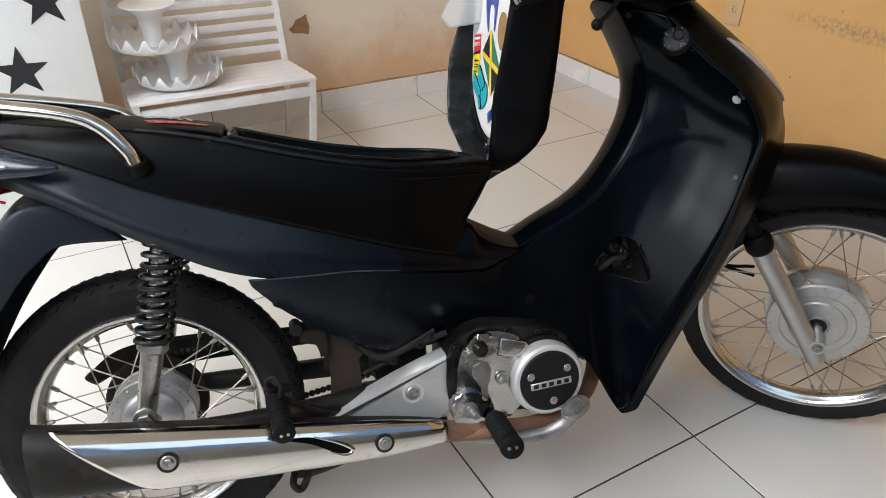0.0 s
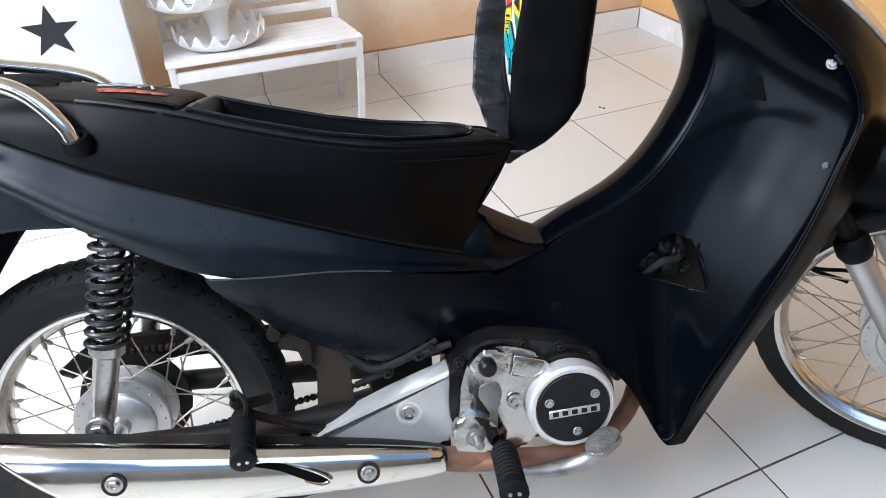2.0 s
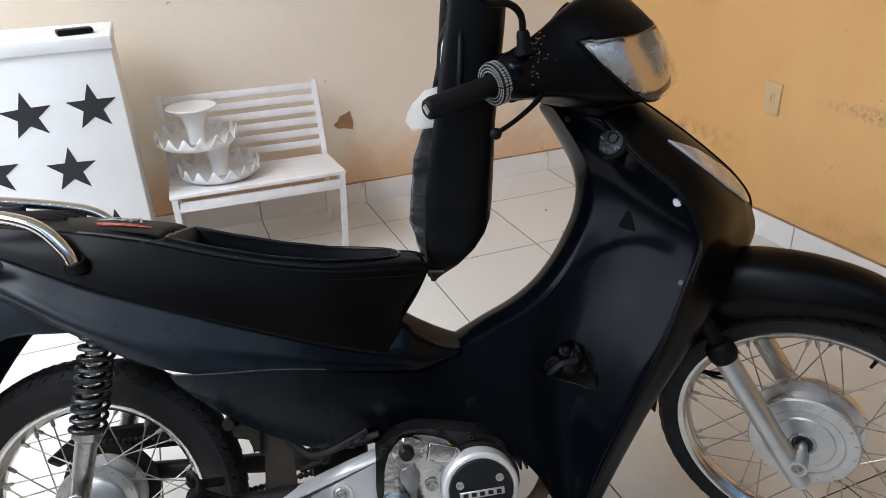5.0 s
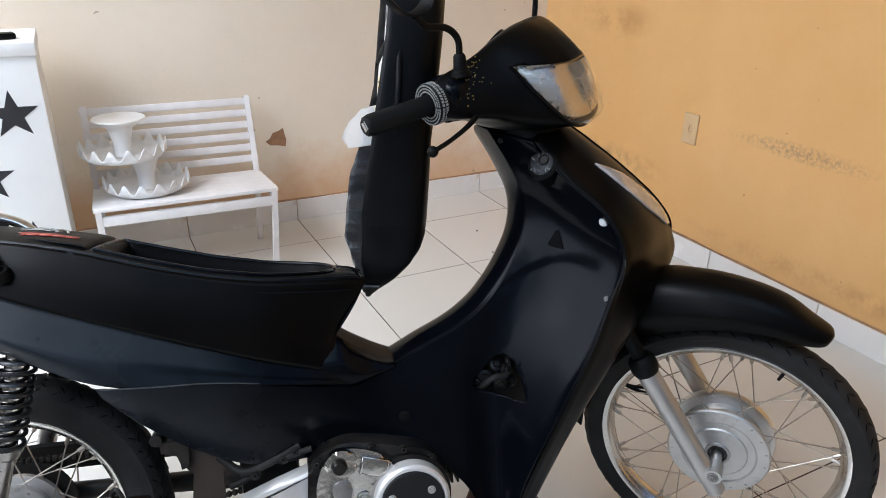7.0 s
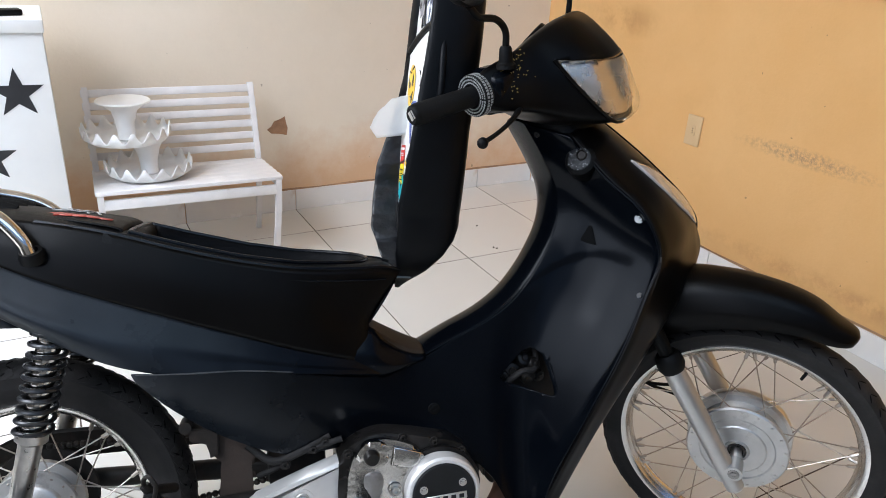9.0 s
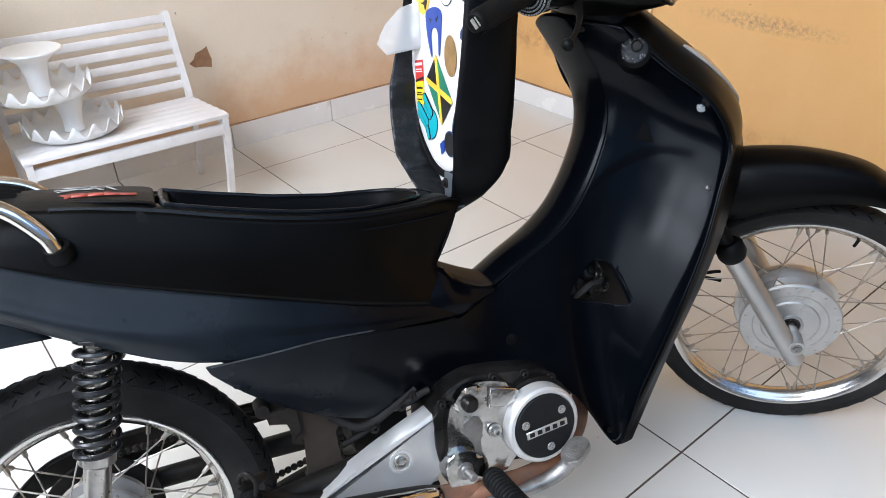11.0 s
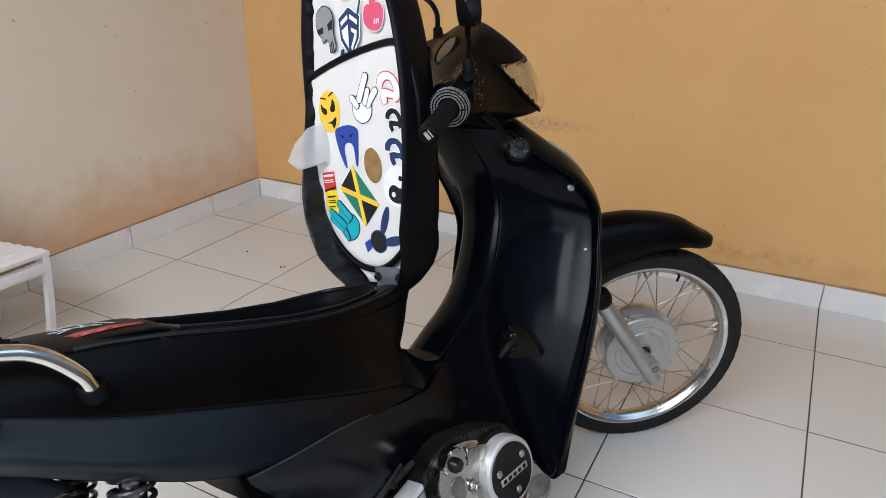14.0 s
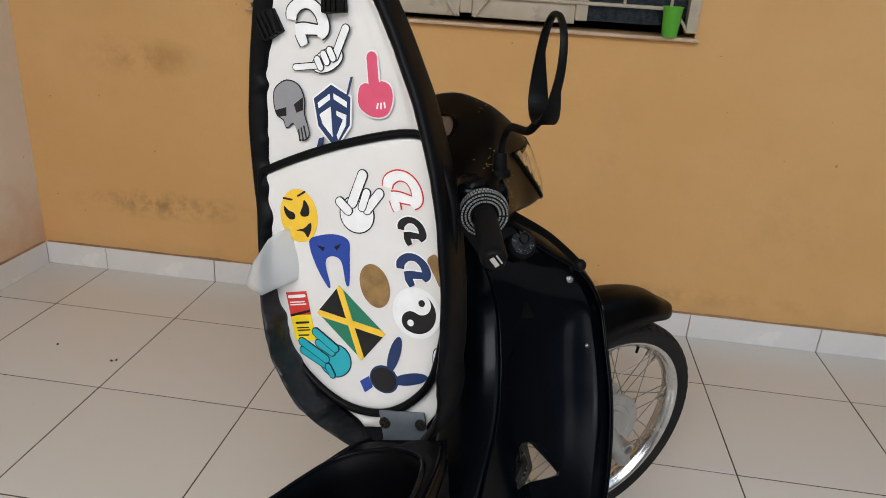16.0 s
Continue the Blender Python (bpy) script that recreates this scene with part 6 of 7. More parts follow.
lathe(bm, [(0.013, -0.012), (0.013, 0.004), (0.010, 0.008), (0.0001, 0.008)], 20, axis_to((0.542, -0.158, 0.350), (0.1, -1, -0.1)))
part("casing_plug", bm, M["engine_dark"], engine)
bm = slab(rounded([(0.532, 0.318), (0.556, 0.320), (0.562, 0.300), (0.555, 0.282), (0.552, 0.240), (0.544, 0.240), (0.542, 0.282), (0.530, 0.296)], 40), -0.140, -0.1485, 0.003, 2)
part("casing_web", bm, M["cast_grey"], engine, "oil-stained web on the casing")
bm = slab(rounded([(0.492, 0.268), (0.520, 0.276), (0.546, 0.262), (0.552, 0.236), (0.536, 0.212), (0.506, 0.212), (0.490, 0.232)], 40), -0.142, -0.156, 0.007, 4)
part("shaft_boss", bm, M["alu_polished"], engine)
for x, z in ((0.506, 0.350), (0.598, 0.368), (0.652, 0.356), (0.700, 0.334)):
    bolt((x, -0.128, z), (0, -1, 0), 0.0055, 0.009, "dark_steel", "casing_bolt", engine)
bolt((0.580, -0.147, 0.288), (0, -1, 0), 0.0075, 0.012, "steel", "casing_bolt", engine, "bright adjuster nut")
# round clutch cover
CC = Matrix.Translation((0.659, -0.126, 0.277)) @ Matrix.Rotation(radians(90), 4, "X")
bm = bmesh.new()
lathe(bm, [(0.0600, 0.0), (0.0600, 0.012), (0.0645, 0.014), (0.0645, 0.030), (0.0630, 0.037), (0.0590, 0.0405), (0.0545, 0.041), (0.0535, 0.039), (0.0001, 0.039)], 72, CC)
cover = part("round_cover", bm, M["alu_satin"], engine, "round silver engine cover with a black plate", sharp=30)
bm = bmesh.new()
lathe(bm, [(0.0530, 0.039), (0.0530, 0.0425), (0.0518, 0.0435), (0.0001, 0.0435)], 64, CC)
bm2 = bmesh.new()
lathe(bm2, [(0.060, 0.002), (0.0705, 0.002), (0.0715, 0.006), (0.0705, 0.011), (0.060, 0.012)], 64, CC)
part("cover_gasket", bm2, M["engine_dark"], cover, "dark oily ring behind the round cover")
part("cover_plate", bm, M["cover_black"], cover, "matt black round plate")
for a in (32, 160, 278):
    bolt(CC @ Vector((0.037 * math.cos(radians(a)), 0.037 * math.sin(radians(a)), 0.0432)), (0, -1, 0), 0.0046, 0.004, "steel", "cover_screw", cover, "bright hex screw")
bm = bmesh.new()
box(bm, (0.074, 0.0125, 0.0022), CC @ Matrix.Translation((0.001, -0.004, 0.0445)) @ Matrix.Rotation(radians(3), 4, "Z"), 0.0008, 1)
badge = part("badge", bm, M["badge"], cover, "narrow cast metal badge bar")
bm = bmesh.new()
for k in range(5):
    box(bm, (0.0085, 0.0072, 0.0008), CC @ Matrix.Translation((0.001 + (k - 2) * 0.0138, -0.004 + (k - 2) * 0.0006, 0.0458)), 0.0003, 1)
part("badge_bars", bm, M["cover_black"], badge, "dark raised bars")
# silver wedge cover and kick shaft
wedge = [(0.503, 0.336), (0.496, 0.337), (0.440, 0.318), (0.395, 0.301), (0.345, 0.280), (0.300, 0.258), (0.286, 0.250), (0.290, 0.246), (0.318, 0.249), (0.400, 0.238), (0.470, 0.221), (0.484, 0.220), (0.487, 0.240), (0.496, 0.262), (0.500, 0.290)]
bm = slab(wedge, -0.085, -0.124, 0.009, 5)
wc = part("sprocket_side_cover", bm, M["alu_satin"], engine, "satin silver wedge-shaped cover")
bm = bmesh.new()
lathe(bm, [(0.019, -0.002), (0.019, 0.001), (0.015, 0.001), (0.013, -0.003), (0.0001, -0.003)], 30, axis_to((0.430, -0.1245, 0.277), (0, -1, 0)))
part("bolt_recess", bm, M["alu_satin"], wc)
bolt((0.430, -0.123, 0.277), (0, -1, 0), 0.008, 0.006, "steel", "cover_bolt", wc)
bm = slab([(0.262, 0.238), (0.290, 0.250), (0.400, 0.237), (0.487, 0.216), (0.488, 0.188), (0.380, 0.213)], -0.07, -0.119, 0.003)
part("peg_bracket", bm, M["dark_steel"], engine, "dark bracket below the wedge cover")
bm = bmesh.new()
lathe(bm, [(0.017, -0.02), (0.017, 0.003), (0.015, 0.006), (0.0110, 0.007), (0.0100, 0.011), (0.0070, 0.012), (0.0066, 0.030), (0.0055, 0.032), (0.0001, 0.032)], 24, axis_to((0.520, -0.150, 0.243), (0.05, -1, 0)))
part("kick_shaft", bm, M["cast_grey"], engine, "bare splined kick starter shaft")
# cylinder and fins, low ahead of the crankcase
bm = bmesh.new()
for k in range(9):
    box(bm, (0.004, 0.13, 0.10), Matrix.Translation((0.725 + 0.011 * k, 0, 0.305)), 0.001, 1)
box(bm, (0.12, 0.09, 0.08), Matrix.Translation((0.775, 0, 0.305)), 0.006)
part("cylinder", bm, M["dark_steel"], engine, "finned dark cylinder")

# foot pegs, brake pedal, stands
def peg(p0, p1, r, name, label, ribs=9):
    p0, p1 = Vector(p0), Vector(p1)
    d = p1 - p0
    bm = bmesh.new()
    fs, rs = [0.0, 0.05], [r * 0.8, r]
    for k in range(ribs):
        f = 0.10 + 0.74 * k / ribs
        fs += [f, f + 0.012, f + 0.045, f + 0.057]
        rs += [r, r * 1.12, r * 1.12, r]
    fs, rs = fs + [0.88, 0.90, 0.98, 1.0], rs + [r, r * 1.15, r * 1.15, r * 0.9]
    tube(bm, [p0 + d * f for f in fs], rs, 20)
    ob = part(name, bm, M["grip_rubber"], bike, label)
    bm = bmesh.new()
    for k in range(2):
        lathe(bm, [(0.0001, 0.001), (r * 0.16, 0.001), (r * 0.2, -0.001)], 10, axis_to(p1, d) @ Matrix.Translation((r * 0.35 * (2 * k - 1), 0, 0)))
    part("peg_plug", bm, M["steel"], ob)
    return ob


peg((0.556, -0.165, 0.226), (0.546, -0.288, 0.238), 0.0165, "front_foot_peg", "ribbed black rubber front foot peg")
peg((0.205, -0.145, 0.322), (0.214, -0.236, 0.300), 0.0145, "passenger_peg", "ribbed black folding passenger peg")
bm = bmesh.new()
tube(bm, [(0.23, -0.09, 0.31), (0.215, -0.125, 0.325), (0.203, -0.148, 0.334), (0.196, -0.152, 0.345)], 0.008, 10, smooth=12)
tube(bm, [(0.34, -0.09, 0.248), (0.29, -0.11, 0.262), (0.24, -0.12, 0.290), (0.20, -0.135, 0.318)], 0.0065, 10, smooth=14)
tube(bm, [(0.203, -0.150, 0.326), (0.196, -0.158, 0.352), (0.206, -0.172, 0.366), (0.216, -0.176, 0.352), (0.212, -0.172, 0.330)], 0.0035, 8, smooth=24)
part("passenger_peg_bracket", bm, M["dark_steel"], bike, "dark passenger peg bracket")
bm = bmesh.new()
tube(bm, [(0.40, -0.10, 0.200), (0.48, -0.14, 0.195), (0.56, -0.165, 0.205), (0.56, -0.165, 0.226)], 0.011, 12, smooth=20)
part("peg_bar", bm, M["rust"], bike, "rusty foot peg bar")
bm = bmesh.new()
tube(bm, [(0.50, -0.135, 0.186), (0.57, -0.155, 0.180), (0.635, -0.165, 0.180), (0.672, -0.172, 0.192), (0.690, -0.180, 0.210), (0.694, -0.186, 0.226)], [0.009, 0.010, 0.0115, 0.0125, 0.012, 0.010], 14, smooth=34, flat=0.8)
pedal = part("brake_pedal", bm, M["cast_grey"], bike, "worn silver brake pedal")
bm = bmesh.new()
pm = axis_to((0.694, -0.192, 0.232), (-0.35, -0.15, 0.92))
prism(bm, [(p.x, p.y) for p in spline([(0.017, 0.018, 0), (0.0, 0.027, 0), (-0.017, 0.018, 0), (-0.019, -0.010, 0), (-0.010, -0.025, 0), (0.010, -0.025, 0), (0.019, -0.010, 0)], 32, True)], 0.010, pm @ Matrix.Translation((0, 0, -0.005)), 0.002)
for i in range(6):
    for j in range(8):
        box(bm, (0.0026, 0.0026, 0.0012), pm @ Matrix.Translation((-0.0105 + 0.0042 * i, -0.0155 + 0.0044 * j, 0.0054)) @ Matrix.Rotation(0.78, 4, "Z"))
part("pedal_pad", bm, M["cast_grey"], pedal, "worn chequered pedal pad")
bm = bmesh.new()
tube(bm, [(0.38, -0.10, 0.200), (0.31, -0.125, 0.185), (0.255, -0.13, 0.175), (0.225, -0.125, 0.172)], 0.010, 12, smooth=20)
tube(bm, [(0.245, -0.135, 0.176), (0.228, -0.150, 0.156), (0.216, -0.150, 0.166), (0.220, -0.130, 0.176)], 0.006, 8, smooth=16)
tube(bm, [(0.38, 0.10, 0.200), (0.30, 0.125, 0.170), (0.235, 0.13, 0.150), (0.205, 0.125, 0.140)], 0.010, 12, smooth=20)
tube(bm, [(0.32, -0.12, 0.178), (0.32, 0.12, 0.178)], 0.009, 10)
part("centre_stand", bm, M["dark_steel"], bike, "folded dark centre stand")
bm = bmesh.new()
tube(bm, [(0.46, 0.10, 0.215), (0.435, 0.185, 0.155), (0.42, 0.270, 0.108)], 0.010, 12, smooth=16)
box(bm, (0.06, 0.05, 0.008), Matrix.Translation((0.42, 0.282, 0.108)) @ Matrix.Rotation(radians(18.5), 4, "X"), 0.003)
part("side_stand", bm, M["dark_steel"], bike, "dark steel side stand on the floor")

# ------------------------------------------------ the raised seat, underside to the rear
SU = Vector((0.10, -0.070, 1.0)).normalized()
SX = Vector((0, -1, -0.070))
SX = (SX - SU * SX.dot(SU)).normalized()
SZ = SX.cross(SU)
S0 = Vector((0.653, 0.041, 0.640))
SEAT = Matrix.Translation(S0) @ Matrix((SX, SU, SZ)).transposed().to_4x4()


def on_pan(y, z):
    """Seat coordinates (to the right, along the seat) of a spot given across and up the machine."""
    p = SEAT.inverted() @ Vector((S0.x + 0.10 * (z - S0.z), y, z))
    return p.x, p.y


OUT_S = [-0.045, -0.03, 0.0, 0.03, 0.07, 0.13, 0.22, 0.30, 0.37, 0.47, 0.57, 0.65, 0.71, 0.745, 0.755]
OUT_W = [0.020, 0.045, 0.088, 0.118, 0.140, 0.158, 0.170, 0.173, 0.170, 0.156, 0.130, 0.104, 0.072, 0.035, 0.012]


def soft(s, xs, ys, reach=0.022):
    """A rounded-off broken line."""
    return float(np.mean(np.interp(s + np.linspace(-reach, reach, 9), xs, ys)))


def half_w(s):
    r = min(0.022, max(0.002, 0.5 * (s + 0.045)), max(0.002, 0.5 * (0.755 - s)))
    return soft(s, OUT_S, OUT_W, r)


def rim_h(s):
    """How far the cushion stands over the pan on the machine's right."""
    return float(np.interp(s, [-0.045, 0.03, 0.12, 0.30, 0.42, 0.55, 0.755], [0.032, 0.052, 0.058, 0.044, 0.032, 0.024, 0.016]))


def rim_l(s):
    return float(np.interp(s, [-0.045, 0.05, 0.17, 0.27, 0.36, 0.50, 0.755], [0.034, 0.066, 0.056, 0.028, 0.014, 0.012, 0.012]))


def left_extra(s):
    return float(np.interp(s, [0.04, 0.12, 0.24, 0.34, 0.50, 0.66, 0.75], [0.0, 0.013, 0.012, 0.006, 0.012, 0.012, 0.0]))


def right_slim(s):
    return float(np.interp(s, [0.0, 0.10, 0.40], [0.006, 0.030, 0.026]))


def cushion_side(s, h):
    w = half_w(s)
    f = min(1.0, w / 0.09)
    d = float(np.interp(s, [0.0, 0.10, 0.25, 0.42, 0.60], [1.0, 0.84, 0.80, 0.92, 1.0]))
    fr = lambda z: max(z * d, float(soft(s, [-0.045, -0.03, 0.0, 0.03, 0.07, 0.13, 0.20], [0.030, 0.016, -0.012, -0.036, -0.062, -0.085, -0.10])))
    return f, [(w - 0.022 * f, fr(-0.004)), (w - 0.020 * f, h * 0.55), (w - 0.013 * f, h * 0.93), (w - 0.007 * f, h), (w - 0.001, h * 0.88), (w, max(h * 0.4, fr(0))), (w - 0.001, fr(-0.014)), (w - 0.005 * f, fr(-0.040)), (w - 0.016 * f, fr(-0.062)), (w - 0.045 * f, fr(-0.077)), (w * 0.40, fr(-0.088)), (0, fr(-0.090))]


def cushion_ring(s):
    f, prof = cushion_side(s, rim_h(s))
    slim = right_slim(s)
    right = [Vector((x - slim * min(1.0, x / 0.05), s, z)) for x, z in prof]
    f, prof = cushion_side(s, rim_l(s))
    wide = left_extra(s)
    t = float(np.interp(s, [0.24, 0.36], [1.0, 0.0]))
    thin = [a * t + b * (1 - t) for a, b in ((0.010, -0.010), (0.008, -0.009), (0.005, -0.004), (0.0, 0.0))]
    left = [Vector((-x - (wide + (thin[k] * f if k < 4 else 0.0)) * min(1.0, x / 0.05), s, z)) for k, (x, z) in reversed(list(enumerate(prof[:-1])))]
    return right + left


bm = bmesh.new()
svals = [p.x for p in spline([(x, 0, 0) for x in OUT_S], 170)]
rings = [cushion_ring(s) for s in svals]
for ring_ in rings:
    last = len(ring_) - 1
    for k, p in enumerate(ring_):
        # ragged vinyl folded over the pan's edge, most on the left and at the foot
        e = min(k, last - k)
        if e < 4:
            low = p.y < 0.20
            amt = (0.0070 if k > 6 else 0.0022) * ((1.0, 1.0, 0.9, 0.45) if low else (1.0, 0.9, 0.55, 0.16))[e] * (1.3 if low else 1.0)
            n = noise.noise(Vector((p.x * 12, p.y * 26, 0.7))) + 0.7 * noise.noise(Vector((p.x * 30, p.y * 75, p.z * 25))) + 0.4 * noise.noise(Vector((p.x * 70, p.y * 160, p.z * 60)))
            p.x += n * amt
            p.z += 0.5 * n * amt * (e > 0)
vs, fs = grid_faces(bm, rings)
cols_ = len(rings[0]) - 1
for k, f in enumerate(fs):
    i, j = divmod(k, cols_)
    if (j >= cols_ - 4 and svals[i] < 0.25) or (j < 3 and svals[i] < 0.05):
        f.material_index = 1
bm.faces.new(vs[0])
bm.faces.new(list(reversed(vs[-1])))
seat = part("seat", bm, [M["seat_vinyl"], M["seat_fabric"]], bike, "raised black vinyl seat with creased edges", SEAT, sharp=180)
round_off = seat.modifiers.new("round_off", "SUBSURF")
round_off.levels = round_off.render_levels = 1

# pan: shallow off-white tray
bm = bmesh.new()
rows = []
for i in range(70):
    s = -0.005 + (0.735 + 0.005) * i / 69
    w = max(0.010, half_w(s) - 0.022)
    if s < 0.05:
        w = min(w, 0.055 + max(0, s) * 1.2)
    rows.append([Vector(((w + (left_extra(s) + 0.004 if k < 0 and s > 0.05 else 0.0) - (min(right_slim(s), 0.8 * w) if k > 0 else 0.0)) * k / 12, s, 0.001 + 0.010 * (max(0, k) / 12) ** 26 * (1 if s > 0.05 else 0) - 0.004 * (1 - (k / 12) ** 2) + 0.0012 * noise.noise(Vector((k * 0.5, s * 14, 0))))) for k in range(-12, 13)])
grid_faces(bm, rows)
pan = part("seat_pan", bm, M["pan_white"], seat, "off-white plastic seat underside with stickers", thick=0.003, sharp=60)

# raised inner tray inside the rubber gasket
GK = [on_pan(y, z) for y, z in ((0.150, 1.052), (0.030, 1.064), (-0.086, 1.060), (-0.116, 1.032), (-0.127, 0.960), (-0.117, 0.900), (-0.100, 0.846), (-0.078, 0.785), (-0.042, 0.715), (0.005, 0.678), (0.060, 0.664), (0.120, 0.680), (0.172, 0.728), (0.200, 0.790), (0.206, 0.850), (0.200, 0.930), (0.176, 1.035))]
lp = spline([(x, y, 0) for x, y in GK], 120, True)
cx, cy = sum(p.x for p in lp) / 120, sum(p.y for p in lp) / 120
bm = bmesh.new()
rows = [[Vector((cx + (p.x - cx) * f, cy + (p.y - cy) * f, z)) for p in lp] for f, z in ((0.985, 0.001), (0.972, 0.006), (0.955, 0.008), (0.90, 0.0084), (0.82, 0.0082), (0.5, 0.008), (0.01, 0.008))]
grid_faces(bm, rows, True)
part("tray", bm, M["pan_white"], pan, "raised off-white tray", sharp=60)
bm = bmesh.new()
tube(bm, [(p.x, p.y, 0.008) for p in lp] + [(lp[0].x, lp[0].y, 0.008)], 0.0062, 10, caps=False)
part("gasket", bm, M["seat_vinyl"], pan, "black rubber gasket")

# stickers
COL = {"white": (0.78, 0.78, 0.77), "black": (0.008, 0.008, 0.009), "navy": (0.014, 0.034, 0.105), "blue": (0.020, 0.055, 0.29), "yellow": (0.80, 0.50, 0.04), "teal": (0.02, 0.36, 0.42), "pink": (0.62, 0.08, 0.15), "grey": (0.24, 0.24, 0.25), "green": (0.02, 0.17, 0.10), "red": (0.55, 0.04, 0.03), "brown": (0.27, 0.16, 0.06), "lemon": (0.80, 0.60, 0.02)}
SM = {k: material(k + "_sticker_film", v, 0.32, var=0.06 if k != "brown" else 0.35, scale=40, rough_var=0.08, spec=0.3) for k, v in COL.items()}


def sticker(name, y, z, rot, layers, label, base=None):
    """layers: (outline in millimetres, colour). rot: degrees, counter-clockwise as seen."""
    x, s = on_pan(y, z)
    base = 0.0025 if z > 1.05 else 0.0090
    m = Matrix.Translation((x, s, base)) @ Matrix.Rotation(radians(rot), 4, "Z")
    top = None
    for n, (poly, col) in enumerate(layers):
        bm = bmesh.new()
        pts = [(px * 0.001, py * 0.001) for px, py in poly]
        area = sum(a[0] * b[1] - b[0] * a[1] for a, b in zip(pts, pts[1:] + pts[:1]))
        if area < 0:
            pts.reverse()
        prism(bm, pts, 0.0005 + 0.00022 * n)
        if top is None:
            top = part(name, bm, SM[col], seat, label, m)
        else:
            o = part("print", bm, SM[col], top)
    return top


def ell(rx, ry, cx=0, cy=0, n=36, a=0.0):
    ca, sa = math.cos(radians(a)), math.sin(radians(a))
    return [(cx + rx * math.cos(t) * ca - ry * math.sin(t) * sa, cy + rx * math.cos(t) * sa + ry * math.sin(t) * ca) for t in (2 * math.pi * k / n for k in range(n))]


def bar(x0, y0, x1, y1, w, n=8):
    """A round-ended bar."""
    d = Vector((x1 - x0, y1 - y0))
    a = math.atan2(d.y, d.x)
    out = [(x1 + w * math.cos(a - math.pi / 2 + math.pi * k / n), y1 + w * math.sin(a - math.pi / 2 + math.pi * k / n)) for k in range(n + 1)]
    return out + [(x0 + w * math.cos(a + math.pi / 2 + math.pi * k / n), y0 + w * math.sin(a + math.pi / 2 + math.pi * k / n)) for k in range(n + 1)]


def smooth_poly(pts, n=60):
    return [(p.x, p.y) for p in spline([(x, y, 0) for x, y in pts], n, True)]


def grown(poly, g):
    c = (sum(p[0] for p in poly) / len(poly), sum(p[1] for p in poly) / len(poly))
    out = []
    for x, y in poly:
        d = math.hypot(x - c[0], y - c[1]) or 1
        out.append((x + (x - c[0]) / d * g, y + (y - c[1]) / d * g))
    return out


def stroke(pts, widths, n=40):
    """A brush stroke of changing width."""
    c = spline([(x, y, 0) for x, y in pts], n)
    w = [q.x for q in spline([(v, 0, 0) for v in widths], n)]
    left, right = [], []
    for i, p in enumerate(c):
        t = (c[min(i + 1, n - 1)] - c[max(i - 1, 0)]).normalized()
        left.append((p.x - t.y * w[i], p.y + t.x * w[i]))
        right.append((p.x + t.y * w[i], p.y - t.x * w[i]))
    return left + right[::-1]


def swirl(name, y, z, rot, fill, edge, sc, label):
    arch = ([(-27, 8), (-22, 20), (-6, 27), (12, 22), (24, 6), (26, -14), (16, -24)], [8, 9.5, 8, 7, 8, 9, 6])
    bowl = ([(24, -16), (8, -12), (-8, -8), (-22, -6)], [6, 7, 8, 7])
    foot = ([(-16, -12), (-13, -24), (-11, -31)], [8, 7.5, 6])
    layers = []
    for grow, tint in ((2.0, edge), (0.0, fill)):
        for path, wid in (arch, bowl, foot):
            layers.append((stroke([(x * sc, y2 * sc) for x, y2 in path], [v * sc + grow for v in wid]), tint))
    return sticker(name, y, z, rot, layers, label)


def lobes(name, y, z, rot, fill, edge, label, bars, palm, extra=()):
    """A plain rounded patch with stubby outlined bars."""
    layers = [(grown(palm, 1.8), edge)] if edge != fill else []
    if edge == "white":
        layers += [(bar(*b[:4], b[4] + 1.8), edge) for b in bars] + [(bar(*b), fill) for b in bars] + [(palm, fill)]
    else:
        layers.append((palm, fill))
        for b in bars:
            layers += [(bar(*b[:4], b[4] + 0.9), edge), (bar(*b[:4], b[4] - 0.5), fill)]
    return sticker(name, y, z, rot, layers + list(extra), label)


swirl("swirl_sticker", 0.037, 1.236, 0, "white", "black", 0.95, "white swirl sticker with a dark edge")
swirl("swirl_sticker", -0.058, 0.985, -4, "white", "red", 0.84, "white swirl sticker with a thin red edge")
swirl("swirl_sticker", -0.060, 0.930, 4, "black", "white", 0.60, "black swirl sticker with a white edge")
swirl("swirl_sticker", -0.050, 0.876, 8, "navy", "white", 0.72, "navy swirl sticker with a white edge")
lobes("white_lobed_sticker", 0.019, 0.972, -14, "white", "black", "white lobed sticker with black lines", [(16, 2, 34, 28, 7), (8, 4, 14, 26, 6), (-8, 8, 6, 50, 7.5), (-14, -4, -28, 6, 7)], ell(27, 26, 0, -8, 36))
lobes("teal_lobed_sticker", 0.122, 0.752, 4, "teal", "black", "teal lobed sticker with black lines", [(-12, -8, -48, 18, 6.5), (-10, 2, -46, 32, 6.5), (4, 12, -16, 28, 6), (12, 18, -16, 46, 6.5), (-8, -10, -4, -24, 5)], ell(28, 25, 6, -2, 36, 20))
lobes("pink_sticker", -0.044, 1.116, -12, "pink", "white", "pink lobed sticker with a white edge", [(-2, 6, -8, 52, 8.0)], smooth_poly([(-26, 10), (-25, -14), (-4, -26), (18, -22), (26, -2), (22, 16), (8, 22), (-4, 14), (-16, 18)]), [(bar(4, -8, 3, -14, 1.2), "white"), (bar(9, -7, 9, -14, 1.2), "white"), (bar(14, -6, 15, -12, 1.2), "white")])
